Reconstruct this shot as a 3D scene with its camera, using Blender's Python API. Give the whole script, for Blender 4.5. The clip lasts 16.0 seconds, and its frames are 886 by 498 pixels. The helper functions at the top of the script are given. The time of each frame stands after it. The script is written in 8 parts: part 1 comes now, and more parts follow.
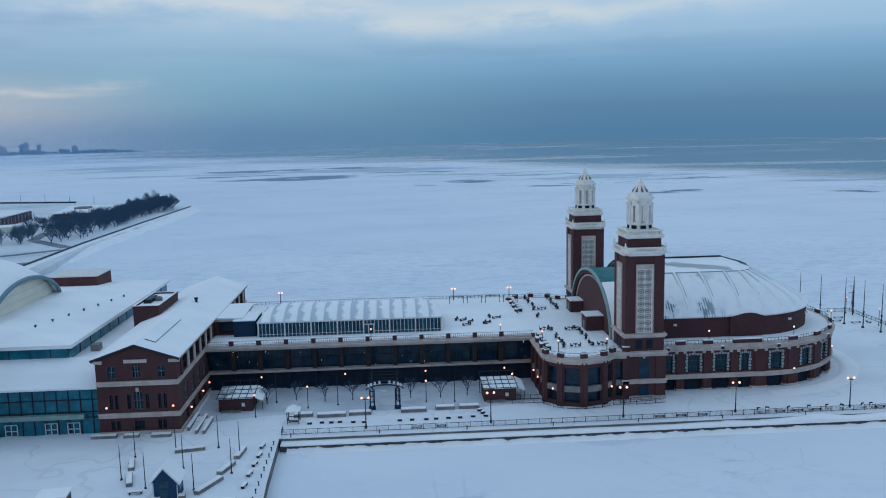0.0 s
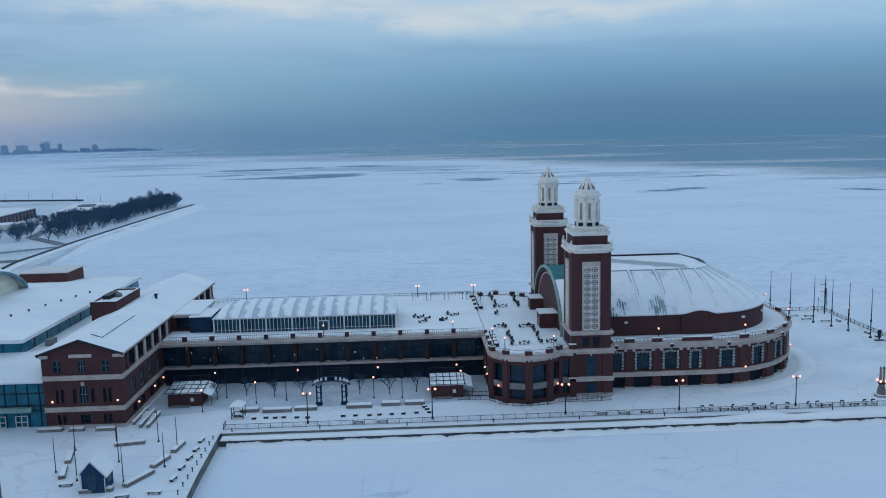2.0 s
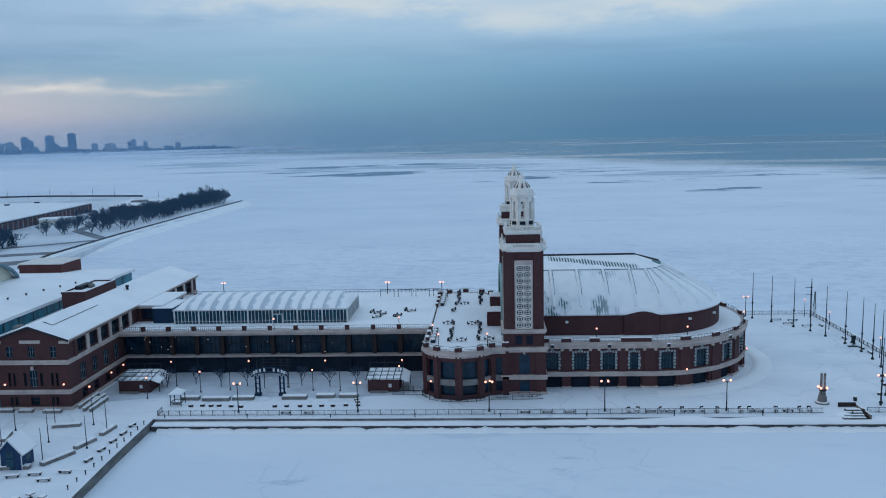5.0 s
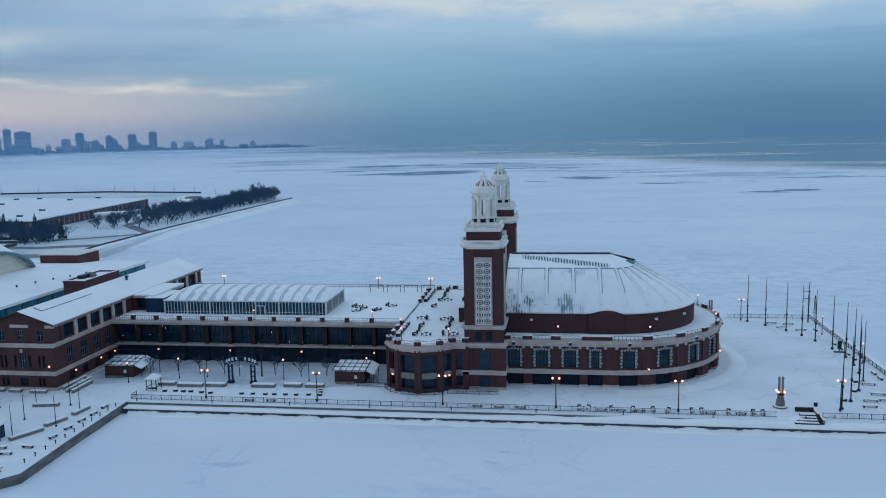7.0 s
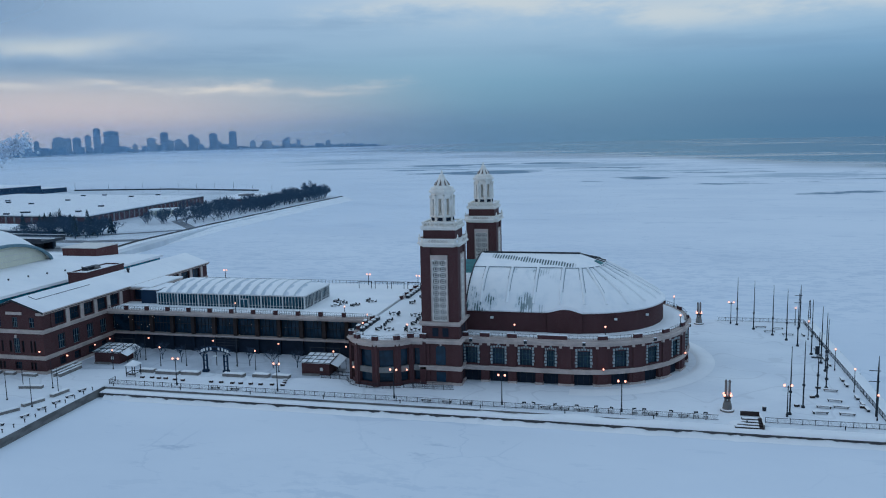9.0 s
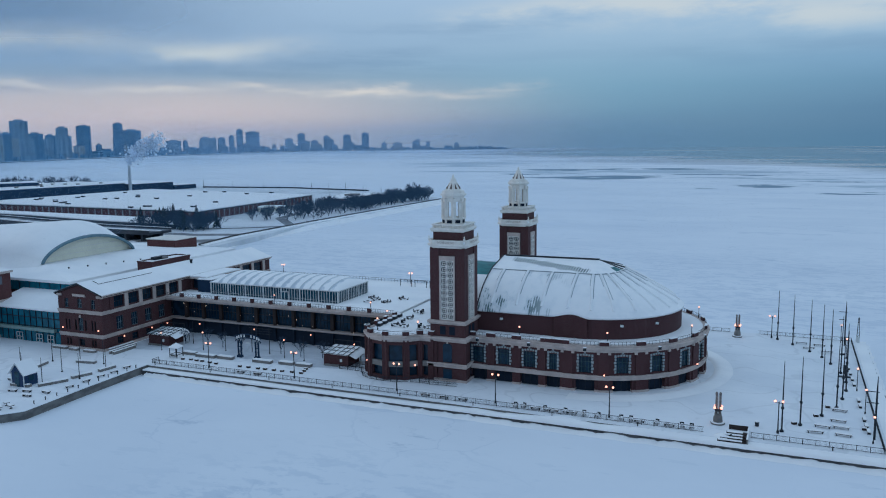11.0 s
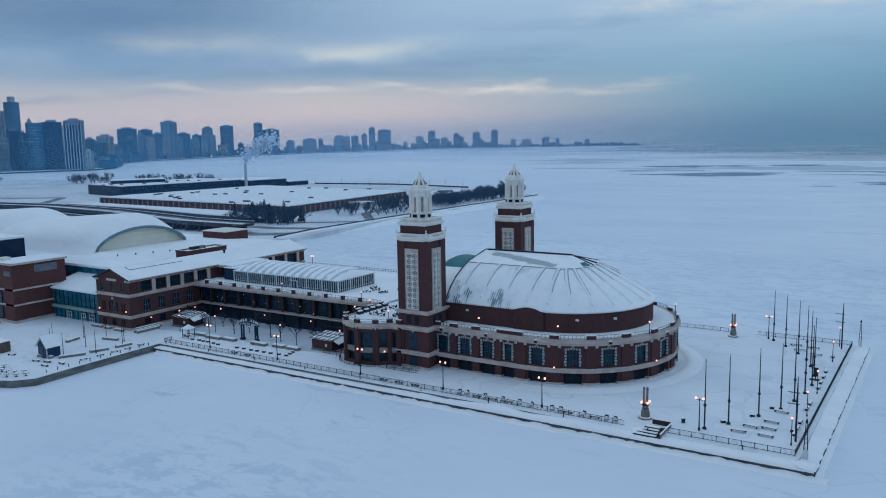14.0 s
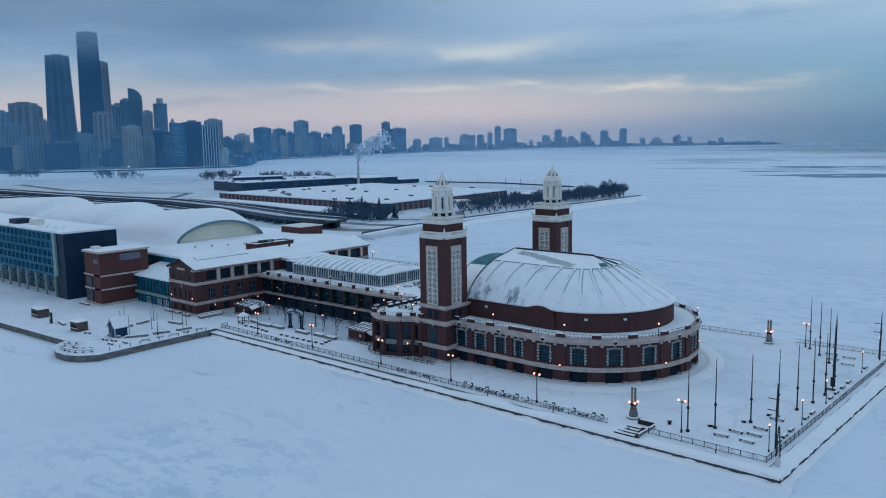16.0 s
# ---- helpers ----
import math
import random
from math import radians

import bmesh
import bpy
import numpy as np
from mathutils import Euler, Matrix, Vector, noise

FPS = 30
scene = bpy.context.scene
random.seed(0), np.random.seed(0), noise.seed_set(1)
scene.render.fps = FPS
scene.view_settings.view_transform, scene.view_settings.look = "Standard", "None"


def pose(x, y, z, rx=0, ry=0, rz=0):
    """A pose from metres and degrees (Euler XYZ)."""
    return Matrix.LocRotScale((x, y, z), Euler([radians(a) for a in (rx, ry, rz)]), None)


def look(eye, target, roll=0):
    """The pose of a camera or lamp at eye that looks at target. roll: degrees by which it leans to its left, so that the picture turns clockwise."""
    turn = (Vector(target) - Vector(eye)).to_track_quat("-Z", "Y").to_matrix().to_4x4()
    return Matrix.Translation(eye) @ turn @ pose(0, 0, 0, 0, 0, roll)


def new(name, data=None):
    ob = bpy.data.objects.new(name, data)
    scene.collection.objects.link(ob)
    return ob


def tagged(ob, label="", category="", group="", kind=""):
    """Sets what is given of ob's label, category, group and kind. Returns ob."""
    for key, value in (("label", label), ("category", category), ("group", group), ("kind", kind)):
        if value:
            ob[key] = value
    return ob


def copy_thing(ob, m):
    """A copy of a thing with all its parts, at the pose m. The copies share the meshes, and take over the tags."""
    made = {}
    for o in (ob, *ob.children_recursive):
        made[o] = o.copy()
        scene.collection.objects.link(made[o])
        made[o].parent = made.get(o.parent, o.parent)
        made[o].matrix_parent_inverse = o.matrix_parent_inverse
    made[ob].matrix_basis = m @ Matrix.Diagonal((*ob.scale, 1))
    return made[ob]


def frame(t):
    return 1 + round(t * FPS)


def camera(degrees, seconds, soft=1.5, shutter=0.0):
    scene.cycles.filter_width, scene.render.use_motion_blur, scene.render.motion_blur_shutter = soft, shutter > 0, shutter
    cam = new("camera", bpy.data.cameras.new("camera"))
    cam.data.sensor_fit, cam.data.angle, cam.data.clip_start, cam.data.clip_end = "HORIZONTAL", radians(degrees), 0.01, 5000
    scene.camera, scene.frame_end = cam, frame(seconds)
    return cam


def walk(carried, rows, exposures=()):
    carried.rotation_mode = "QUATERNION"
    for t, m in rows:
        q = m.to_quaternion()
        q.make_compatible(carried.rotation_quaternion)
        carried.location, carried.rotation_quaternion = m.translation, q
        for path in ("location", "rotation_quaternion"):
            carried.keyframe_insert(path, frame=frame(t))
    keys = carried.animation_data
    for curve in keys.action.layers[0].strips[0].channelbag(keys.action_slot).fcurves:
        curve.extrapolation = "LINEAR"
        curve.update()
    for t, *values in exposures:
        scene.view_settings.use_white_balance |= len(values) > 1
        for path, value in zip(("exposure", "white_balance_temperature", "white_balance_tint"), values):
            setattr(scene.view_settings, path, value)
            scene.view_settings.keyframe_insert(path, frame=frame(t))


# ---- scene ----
cam = camera(57.4, 16.0, soft=1.05)
PATH = [
    (0, (2.902, -1.646, 59.789), (3.028, 0.33, 59.507), -1.2),
    (0.5, (6.85, -2.079, 59.503), (6.957, -0.102, 59.219), -1.3),
    (1, (10.742, -2.455, 59.334), (10.838, -0.478, 59.051), -1.3),
    (1.5, (14.709, -2.849, 59.271), (14.796, -0.871, 58.987), -1.2),
    (2, (18.988, -3.274, 59.269), (19.066, -1.297, 58.984), -1.3),
    (2.5, (23.517, -3.614, 59.292), (23.583, -1.636, 59.006), -1.3),
    (3, (28.37, -3.808, 59.291), (28.422, -1.83, 59.003), -1.2),
    (3.5, (33.622, -4.069, 59.232), (33.654, -2.09, 58.944), -1.3),
    (6, (62.833, -6.676, 58.345), (62.622, -4.707, 58.061), -1.3),
    (6.5, (69.08, -6.96, 58.173), (68.834, -4.996, 57.89), -1.3),
    (7, (75.607, -7.176, 58.016), (75.319, -5.217, 57.733), -1.2),
    (7.5, (82.29, -7.124, 57.916), (81.97, -5.17, 57.633), -1.1),
    (8, (89.152, -6.846, 57.814), (88.812, -4.896, 57.532), -1.2),
    (8.5, (95.929, -6.604, 57.787), (95.551, -4.66, 57.505), -1.1),
    (9, (102.892, -6.355, 57.759), (102.42, -4.432, 57.478), -1.2),
    (9.2, (105.696, -6.171, 57.777), (105.187, -4.257, 57.497), -0.8),
    (11.3, (135.963, -3.355, 57.862), (135.151, -1.548, 57.59), -0.9),
    (11.5, (138.766, -2.875, 57.851), (137.93, -1.079, 57.576), -1.1),
    (12, (145.69, -1.31, 57.736), (144.8, 0.46, 57.463), -1.1),
    (12.5, (152.564, 0.462, 57.624), (151.626, 2.208, 57.351), -1.1),
    (13, (159.276, 2.45, 57.48), (158.296, 4.173, 57.209), -1.0),
    (13.5, (165.942, 4.749, 57.459), (164.918, 6.445, 57.188), -1.1),
    (14, (172.537, 7.152, 57.598), (171.468, 8.821, 57.326), -1.0),
    (14.5, (179.106, 9.695, 57.734), (177.996, 11.336, 57.462), -1.1),
    (15, (185.917, 12.344, 57.841), (184.762, 13.954, 57.569), -1.1),
    (15.5, (192.802, 14.875, 57.917), (191.541, 16.404, 57.645), -1.1),
    (16, (199.467, 17.422, 57.983), (198.146, 18.899, 57.713), -1.0),
]
walk(cam, [(t, look(eye, target, roll)) for t, eye, target, roll in PATH],
     [(0.0, 0.0), (5.0, 0.0), (8.0, -0.07), (16.0, -0.07)])




# ---- world, sun, exposure ----
def node(tree, kind, **values):
    n = tree.nodes.new(kind)
    for k, v in values.items():
        n.inputs[k.replace("_", " ")].default_value = v
    return n


def ramp(tree, stops, source):
    n = tree.nodes.new("ShaderNodeValToRGB")
    e = n.color_ramp.elements
    e[0].position, e[0].color = stops[0][0], (*stops[0][1], 1)
    e[1].position, e[1].color = stops[-1][0], (*stops[-1][1], 1)
    for p, c in stops[1:-1]:
        e.new(p).color = (*c, 1)
    tree.links.new(source, n.inputs[0])
    return n.outputs[0]


def maths(tree, op, a, b=0.0, clamp=False):
    n = tree.nodes.new("ShaderNodeMath")
    n.operation, n.use_clamp = op, clamp
    for i, v in enumerate((a, b)):
        if isinstance(v, (int, float)):
            n.inputs[i].default_value = v
        else:
            tree.links.new(v, n.inputs[i])
    return n.outputs[0]


def span(tree, source, lo, hi, smooth=True):
    n = tree.nodes.new("ShaderNodeMapRange")
    n.interpolation_type = "SMOOTHSTEP" if smooth else "LINEAR"
    tree.links.new(source, n.inputs["Value"])
    n.inputs["From Min"].default_value, n.inputs["From Max"].default_value = lo, hi
    return n.outputs["Result"]


def mix(tree, fac, a, b, mode="MIX"):
    n = tree.nodes.new("ShaderNodeMix")
    n.data_type, n.blend_type = "RGBA", mode
    for i, v in ((0, fac), (6, a), (7, b)):
        if isinstance(v, (int, float)):
            n.inputs[i].default_value = v
        elif isinstance(v, tuple):
            n.inputs[i].default_value = (*v, 1)
        else:
            tree.links.new(v, n.inputs[i])
    return n.outputs[2]


def noise_of(tree, vector, size, detail=4.0, rough=0.55, stretch=(1, 1, 1)):
    m = tree.nodes.new("ShaderNodeMapping")
    m.inputs["Scale"].default_value = [s / size for s in stretch]
    tree.links.new(vector, m.inputs["Vector"])
    n = node(tree, "ShaderNodeTexNoise", Scale=1.0, Detail=detail, Roughness=rough)
    tree.links.new(m.outputs[0], n.inputs["Vector"])
    return n.outputs[0]


SUN_HEIGHT, SUN_TURN = radians(9), radians(250)
world = bpy.data.worlds.new("winter_dusk")
scene.world = world
world.use_nodes = True
wt = world.node_tree
wt.nodes.clear()
way = wt.nodes.new("ShaderNodeTexCoord").outputs["Generated"]
split = wt.nodes.new("ShaderNodeSeparateXYZ")
wt.links.new(way, split.inputs[0])
east, up = split.outputs[0], split.outputs[2]
rise = span(wt, up, -0.05, 0.45, False)
veil = ramp(wt, [(0.0, (.12, .28, .44)), (.10, (.108, .268, .445)), (.16, (.108, .272, .465)), (.22, (.175, .36, .56)), (.27, (.28, .48, .70)), (.32, (.47, .64, .83)), (.40, (.60, .73, .90)), (.55, (.73, .84, 1.01)), (1.0, (.80, .92, 1.11))], rise)
halfway = ramp(wt, [(0.0, (.19, .34, .47)), (.10, (.23, .39, .52)), (.16, (.26, .45, .60)), (.22, (.31, .52, .68)), (.27, (.40, .59, .75)), (.32, (.52, .67, .83)), (.40, (.60, .73, .90)), (.55, (.73, .84, 1.01)), (1.0, (.80, .92, 1.11))], rise)
glow = ramp(wt, [(0.0, (.60, .58, .60)), (.10, (.92, .72, .70)), (.15, (1.12, .80, .75)), (.20, (.95, .74, .72)), (.25, (.47, .55, .68)), (.28, (.44, .56, .75)), (.34, (.49, .61, .80)), (.44, (.58, .69, .86)), (.55, (.73, .84, 1.01)), (1.0, (.80, .92, 1.11))], rise)
west = span(wt, east, -0.16, -0.70)
sky_colour = mix(wt, west, mix(wt, span(wt, east, 0.30, -0.32), veil, halfway), glow)
# banks of cloud by bearing and height in degrees: (bearing, height, width, depth, weight)
bearing = maths(wt, "MULTIPLY", maths(wt, "ARCTAN2", east, split.outputs[1]), 180 / math.pi)
height = maths(wt, "MULTIPLY", up, 180 / math.pi)
billow = noise_of(wt, way, 1.0, 6.0, 0.6, (9.0, 9.0, 34.0))
waver = noise_of(wt, way, 1.0, 4.0, 0.55, (4.5, 4.5, 16.0))
fibre = noise_of(wt, way, 1.0, 5.0, 0.6, (6.0, 6.0, 70.0))
bent_bearing = maths(wt, "ADD", bearing, maths(wt, "MULTIPLY", maths(wt, "SUBTRACT", billow, 0.5), 16.0))
bent_height = maths(wt, "ADD", height, maths(wt, "MULTIPLY", maths(wt, "SUBTRACT", maths(wt, "ADD", maths(wt, "MULTIPLY", waver, 0.5), maths(wt, "MULTIPLY", billow, 0.5)), 0.5), 3.4))


def cloud_banks(banks):
    total = None
    for turn, lift, wide, deep, weight in banks:
        a = maths(wt, "DIVIDE", maths(wt, "SUBTRACT", bent_bearing, turn), wide)
        b = maths(wt, "DIVIDE", maths(wt, "SUBTRACT", bent_height, lift), deep)
        q = maths(wt, "ADD", maths(wt, "MULTIPLY", a, a), maths(wt, "MULTIPLY", b, b))
        g = maths(wt, "MULTIPLY", maths(wt, "EXPONENT", maths(wt, "MULTIPLY", q, -1.0)), weight)
        total = g if total is None else maths(wt, "ADD", total, g)
    return maths(wt, "MINIMUM", total, 1.0)


grey_banks = cloud_banks([(-60, 6.6, 8, 1.6, .4), (-44, 4.9, 12, .7, .4), (-28, 5.0, 9, 0.8, .3), (-22, 7.4, 7, .7, .3), (-58, 2.9, 6, .4, .3), (0, 5.6, 14, .8, .25), (18, 5.4, 10, .9, .2)])
sky_colour = mix(wt, maths(wt, "MULTIPLY", grey_banks, span(wt, fibre, 0.25, 0.65)), sky_colour, (.20, .33, .52))
bright_banks = cloud_banks([(-16, 8.6, 5, .8, .6), (-9, 8.9, 5, 1.1, .7), (-3, 8.6, 4, 1.2, .65), (3, 8.0, 4, 1.1, .7), (9, 8.4, 4, 1.1, .6), (14.5, 8.2, 5, 1.0, .7), (22, 8.3, 4, .8, .5), (-48.3, 6.6, 4.4, .75, .95), (-37.6, 6.15, 4.2, .65, .9), (-67, 8.3, 6, 1.0, .7)])
sky_colour = mix(wt, maths(wt, "MULTIPLY", bright_banks, span(wt, billow, 0.22, 0.60)), sky_colour, (1.02, .93, .88))
streaks = cloud_banks([(-51, 3.4, 3.4, .26, .8), (-43.5, 3.15, 3.2, .24, .75), (-34.2, 3.35, 4.4, .32, 1.0), (-28, 3.35, 3.0, .28, .9), (-20.5, 3.2, 3.6, .34, .6), (-66.5, 4.2, 5, .8, .5)])
sky_colour = mix(wt, maths(wt, "MULTIPLY", streaks, span(wt, fibre, 0.30, 0.62)), sky_colour, (1.10, .90, .82))
clear = wt.nodes.new("ShaderNodeTexSky")
clear.sky_type, clear.sun_disc, clear.sun_elevation, clear.sun_rotation = "NISHITA", False, SUN_HEIGHT, SUN_TURN
sky_colour = mix(wt, 1.0, sky_colour, (.815, 1.0, 1.125), "MULTIPLY")
sky_colour = mix(wt, span(wt, split.outputs[1], 0.30, -0.50), sky_colour, mix(wt, 1.0, sky_colour, (.66, .69, .73), "MULTIPLY"))
cloudy = node(wt, "ShaderNodeBackground", Strength=0.69)
wt.links.new(sky_colour, cloudy.inputs[0])
behind = node(wt, "ShaderNodeBackground", Strength=0.012)
wt.links.new(clear.outputs[0], behind.inputs[0])
both = wt.nodes.new("ShaderNodeAddShader")
wt.links.new(cloudy.outputs[0], both.inputs[0])
wt.links.new(behind.outputs[0], both.inputs[1])
wt.links.new(both.outputs[0], wt.nodes.new("ShaderNodeOutputWorld").inputs[0])

sun = new("sun", bpy.data.lights.new("sun", "SUN"))
sun.data.energy, sun.data.angle, sun.data.color = 0.25, radians(30), (1.0, 0.88, 0.80)
sun.matrix_world = look((0, 0, 0), (math.sin(SUN_TURN) * -math.cos(SUN_HEIGHT), math.cos(SUN_TURN) * -math.cos(SUN_HEIGHT), -math.sin(SUN_HEIGHT)))


# ---- materials ----
def material(name, colour, other=None, size=3.0, fine=0.25, rough=0.8, metal=0.0, bump=0.1, stretch=(1, 1, 1), spread=(0.35, 0.65), vary=0.0):
    """A surface of two tones, broad stains over fine grain, with a little relief."""
    m = bpy.data.materials.new(name)
    m.use_nodes = True
    t = m.node_tree
    b = t.nodes["Principled BSDF"]
    place = t.nodes.new("ShaderNodeNewGeometry").outputs["Position"]
    broad = noise_of(t, place, size, 4, 0.6, stretch)
    grain = noise_of(t, place, fine, 3, 0.6)
    other = other or tuple(c * 0.7 for c in colour)
    c = mix(t, span(t, broad, *spread), colour, other)
    c = mix(t, maths(t, "MULTIPLY", span(t, grain, 0.3, 0.7), 0.35), c, tuple(min(1, k * 0.72) for k in colour))
    if vary:
        r = t.nodes.new("ShaderNodeObjectInfo").outputs["Random"]
        c = mix(t, maths(t, "MULTIPLY", r, vary), c, (0.0, 0.0, 0.0))
    t.links.new(c, b.inputs["Base Color"])
    b.inputs["Roughness"].default_value, b.inputs["Metallic"].default_value = rough, metal
    b.inputs["Specular IOR Level"].default_value = 0.25
    if bump:
        n = node(t, "ShaderNodeBump", Strength=bump, Distance=0.1)
        t.links.new(grain, n.inputs["Height"])
        t.links.new(n.outputs[0], b.inputs["Normal"])
    return m


def brick_material(name, colour, other, mortar):
    m = bpy.data.materials.new(name)
    m.use_nodes = True
    t = m.node_tree
    b = t.nodes["Principled BSDF"]
    g = t.nodes.new("ShaderNodeNewGeometry")
    s = t.nodes.new("ShaderNodeSeparateXYZ")
    t.links.new(g.outputs["Position"], s.inputs[0])
    flat = t.nodes.new("ShaderNodeCombineXYZ")
    t.links.new(maths(t, "ADD", s.outputs[0], s.outputs[1]), flat.inputs[0])
    t.links.new(s.outputs[2], flat.inputs[1])
    k = node(t, "ShaderNodeTexBrick", Scale=1.0)
    k.inputs["Brick Width"].default_value, k.inputs["Row Height"].default_value, k.inputs["Mortar Size"].default_value = 0.24, 0.08, 0.008
    k.inputs["Color1"].default_value, k.inputs["Color2"].default_value, k.inputs["Mortar"].default_value = (*colour, 1), (*other, 1), (*mortar, 1)
    t.links.new(flat.outputs[0], k.inputs["Vector"])
    broad = noise_of(t, g.outputs["Position"], 4.0, 5, 0.65, (1, 1, 0.45))
    c = mix(t, maths(t, "MULTIPLY", span(t, broad, 0.4, 0.75), 0.45), k.outputs[0], tuple(v * 0.55 for v in colour))
    pale = noise_of(t, g.outputs["Position"], 1.3, 4, 0.7, (1, 1, 0.3))
    c = mix(t, maths(t, "MULTIPLY", span(t, pale, 0.6, 0.8), 0.16), c, (0.22, 0.16, 0.15))
    t.links.new(c, b.inputs["Base Color"])
    b.inputs["Roughness"].default_value = 0.88
    return m


def glass_material(name, colour, rough=0.08, size=2.0, other=None):
    m = material(name, colour, other or tuple(c * 0.45 for c in colour), size, 0.6, rough, 0.0, 0.02)
    m.node_tree.nodes["Principled BSDF"].inputs["Specular IOR Level"].default_value = 0.3
    return m


def lit_material(name, colour, power):
    m = bpy.data.materials.new(name)
    m.use_nodes = True
    b = m.node_tree.nodes["Principled BSDF"]
    b.inputs["Base Color"].default_value = (*colour, 1)
    b.inputs["Emission Color"].default_value, b.inputs["Emission Strength"].default_value = (*colour, 1), power
    return m


def snow_material(name, colour, other, size, tracks=0.0):
    """Wind-packed snow: broad drifts, small sastrugi and trodden marks."""
    m = bpy.data.materials.new(name)
    m.use_nodes = True
    t = m.node_tree
    b = t.nodes["Principled BSDF"]
    place = t.nodes.new("ShaderNodeNewGeometry").outputs["Position"]
    broad = noise_of(t, place, size, 5, 0.55, (0.6, 1, 1))
    small = noise_of(t, place, size * 0.12, 5, 0.65, (0.7, 1, 1))
    c = mix(t, span(t, broad, 0.35, 0.7), colour, other)
    c = mix(t, maths(t, "MULTIPLY", span(t, small, 0.55, 0.75), 0.3 + tracks), c, tuple(v * 0.8 for v in other))
    if tracks:
        path = maths(t, "ABSOLUTE", maths(t, "SUBTRACT", noise_of(t, place, 17.0, 2, 0.4), 0.5))
        c = mix(t, maths(t, "MULTIPLY", span(t, path, 0.012, 0.004), 0.3), c, tuple(v * 0.72 for v in other))
    t.links.new(c, b.inputs["Base Color"])
    b.inputs["Roughness"].default_value = 0.75
    n = node(t, "ShaderNodeBump", Strength=0.35, Distance=0.25)
    t.links.new(small, n.inputs["Height"])
    t.links.new(n.outputs[0], b.inputs["Normal"])
    return m


SNOW = snow_material("snow", (.90, .905, .91), (.83, .845, .865), 9.0)
DECK_SNOW = snow_material("trodden_snow", (.80, .825, .855), (.71, .745, .79), 14.0, 0.15)
BRICK = brick_material("red_brown_brick", (.082, .0220, .0255), (.058, .0170, .0205), (.092, .056, .056))
BRICK_RED = brick_material("red_brick", (.108, .027, .028), (.085, .023, .024), (.115, .068, .062))
STONE = material("limestone", (.58, .485, .445), (.43, .36, .335), 2.5, 0.3, 0.85, bump=0.08)
TERRACOTTA = material("white_terracotta", (.86, .83, .78), (.74, .70, .64), 1.5, 0.3, 0.55, bump=0.06)
LATTICE = material("pale_stone_tracery", (.80, .77, .73), (.68, .65, .61), 1.2, 0.3, 0.8)
COPPER = material("green_copper", (.018, .19, .20), (.012, .12, .135), 2.0, 0.3, 0.55, bump=0.05)
COPPER_PALE = material("weathered_copper_trim", (.30, .42, .40), (.22, .33, .32), 2.0, 0.3, 0.6)
GLASS = glass_material("dark_glass", (.010, .042, .078))
GLASS_TEAL = glass_material("teal_glass", (.012, .20, .28), 0.2, 3.0, (.008, .10, .15))
GLASS_PALE = glass_material("conservatory_glass", (.018, .085, .125), 0.10, 2.0, (.007, .036, .060))
# Near-black that stands in for shade inside openings and recesses.
SHADE = material("painted_shade", (.010, .021, .040), (.006, .014, .028), 2.0)
NAVY = material("navy_cladding", (.008, .036, .080), (.006, .027, .060), 4.0, 0.4, 0.7)
DARK = material("dark_painted_metal", (.022, .030, .040), (.014, .020, .029), 1.0, 0.2, 0.5, bump=0.02)
FRAME = material("white_painted_metal", (.72, .74, .74), (.6, .63, .64), 1.0, 0.2, 0.5, bump=0.02)
WOOD = material("dark_wood_and_shaded_columns", (.048, .034, .032), (.033, .025, .025), 0.8, 0.1, 0.8)
# Blue is mixed into the bark for the haze over distant trees.
BARK = material("haze_blue_bark", (.050, .078, .118), (.034, .055, .086), 1.0, 0.2, 0.95, bump=0.0)
CONCRETE = material("concrete", (.27, .26, .25), (.16, .155, .15), 2.0, 0.3, 0.9)
DOCK_WALL = material("wet_dock_wall", (.055, .057, .062), (.10, .10, .105), 2.5, 0.3, 0.75, stretch=(1, 1, 2))
MEMBRANE = material("translucent_panel", (.82, .80, .66), (.74, .72, .60), 6.0, 0.5, 0.6, bump=0.0)
LAMP = lit_material("lamp_globe", (1.0, .40, .29), 2.1)
BULB = lit_material("small_bulb", (1.0, .78, .62), 2.4)


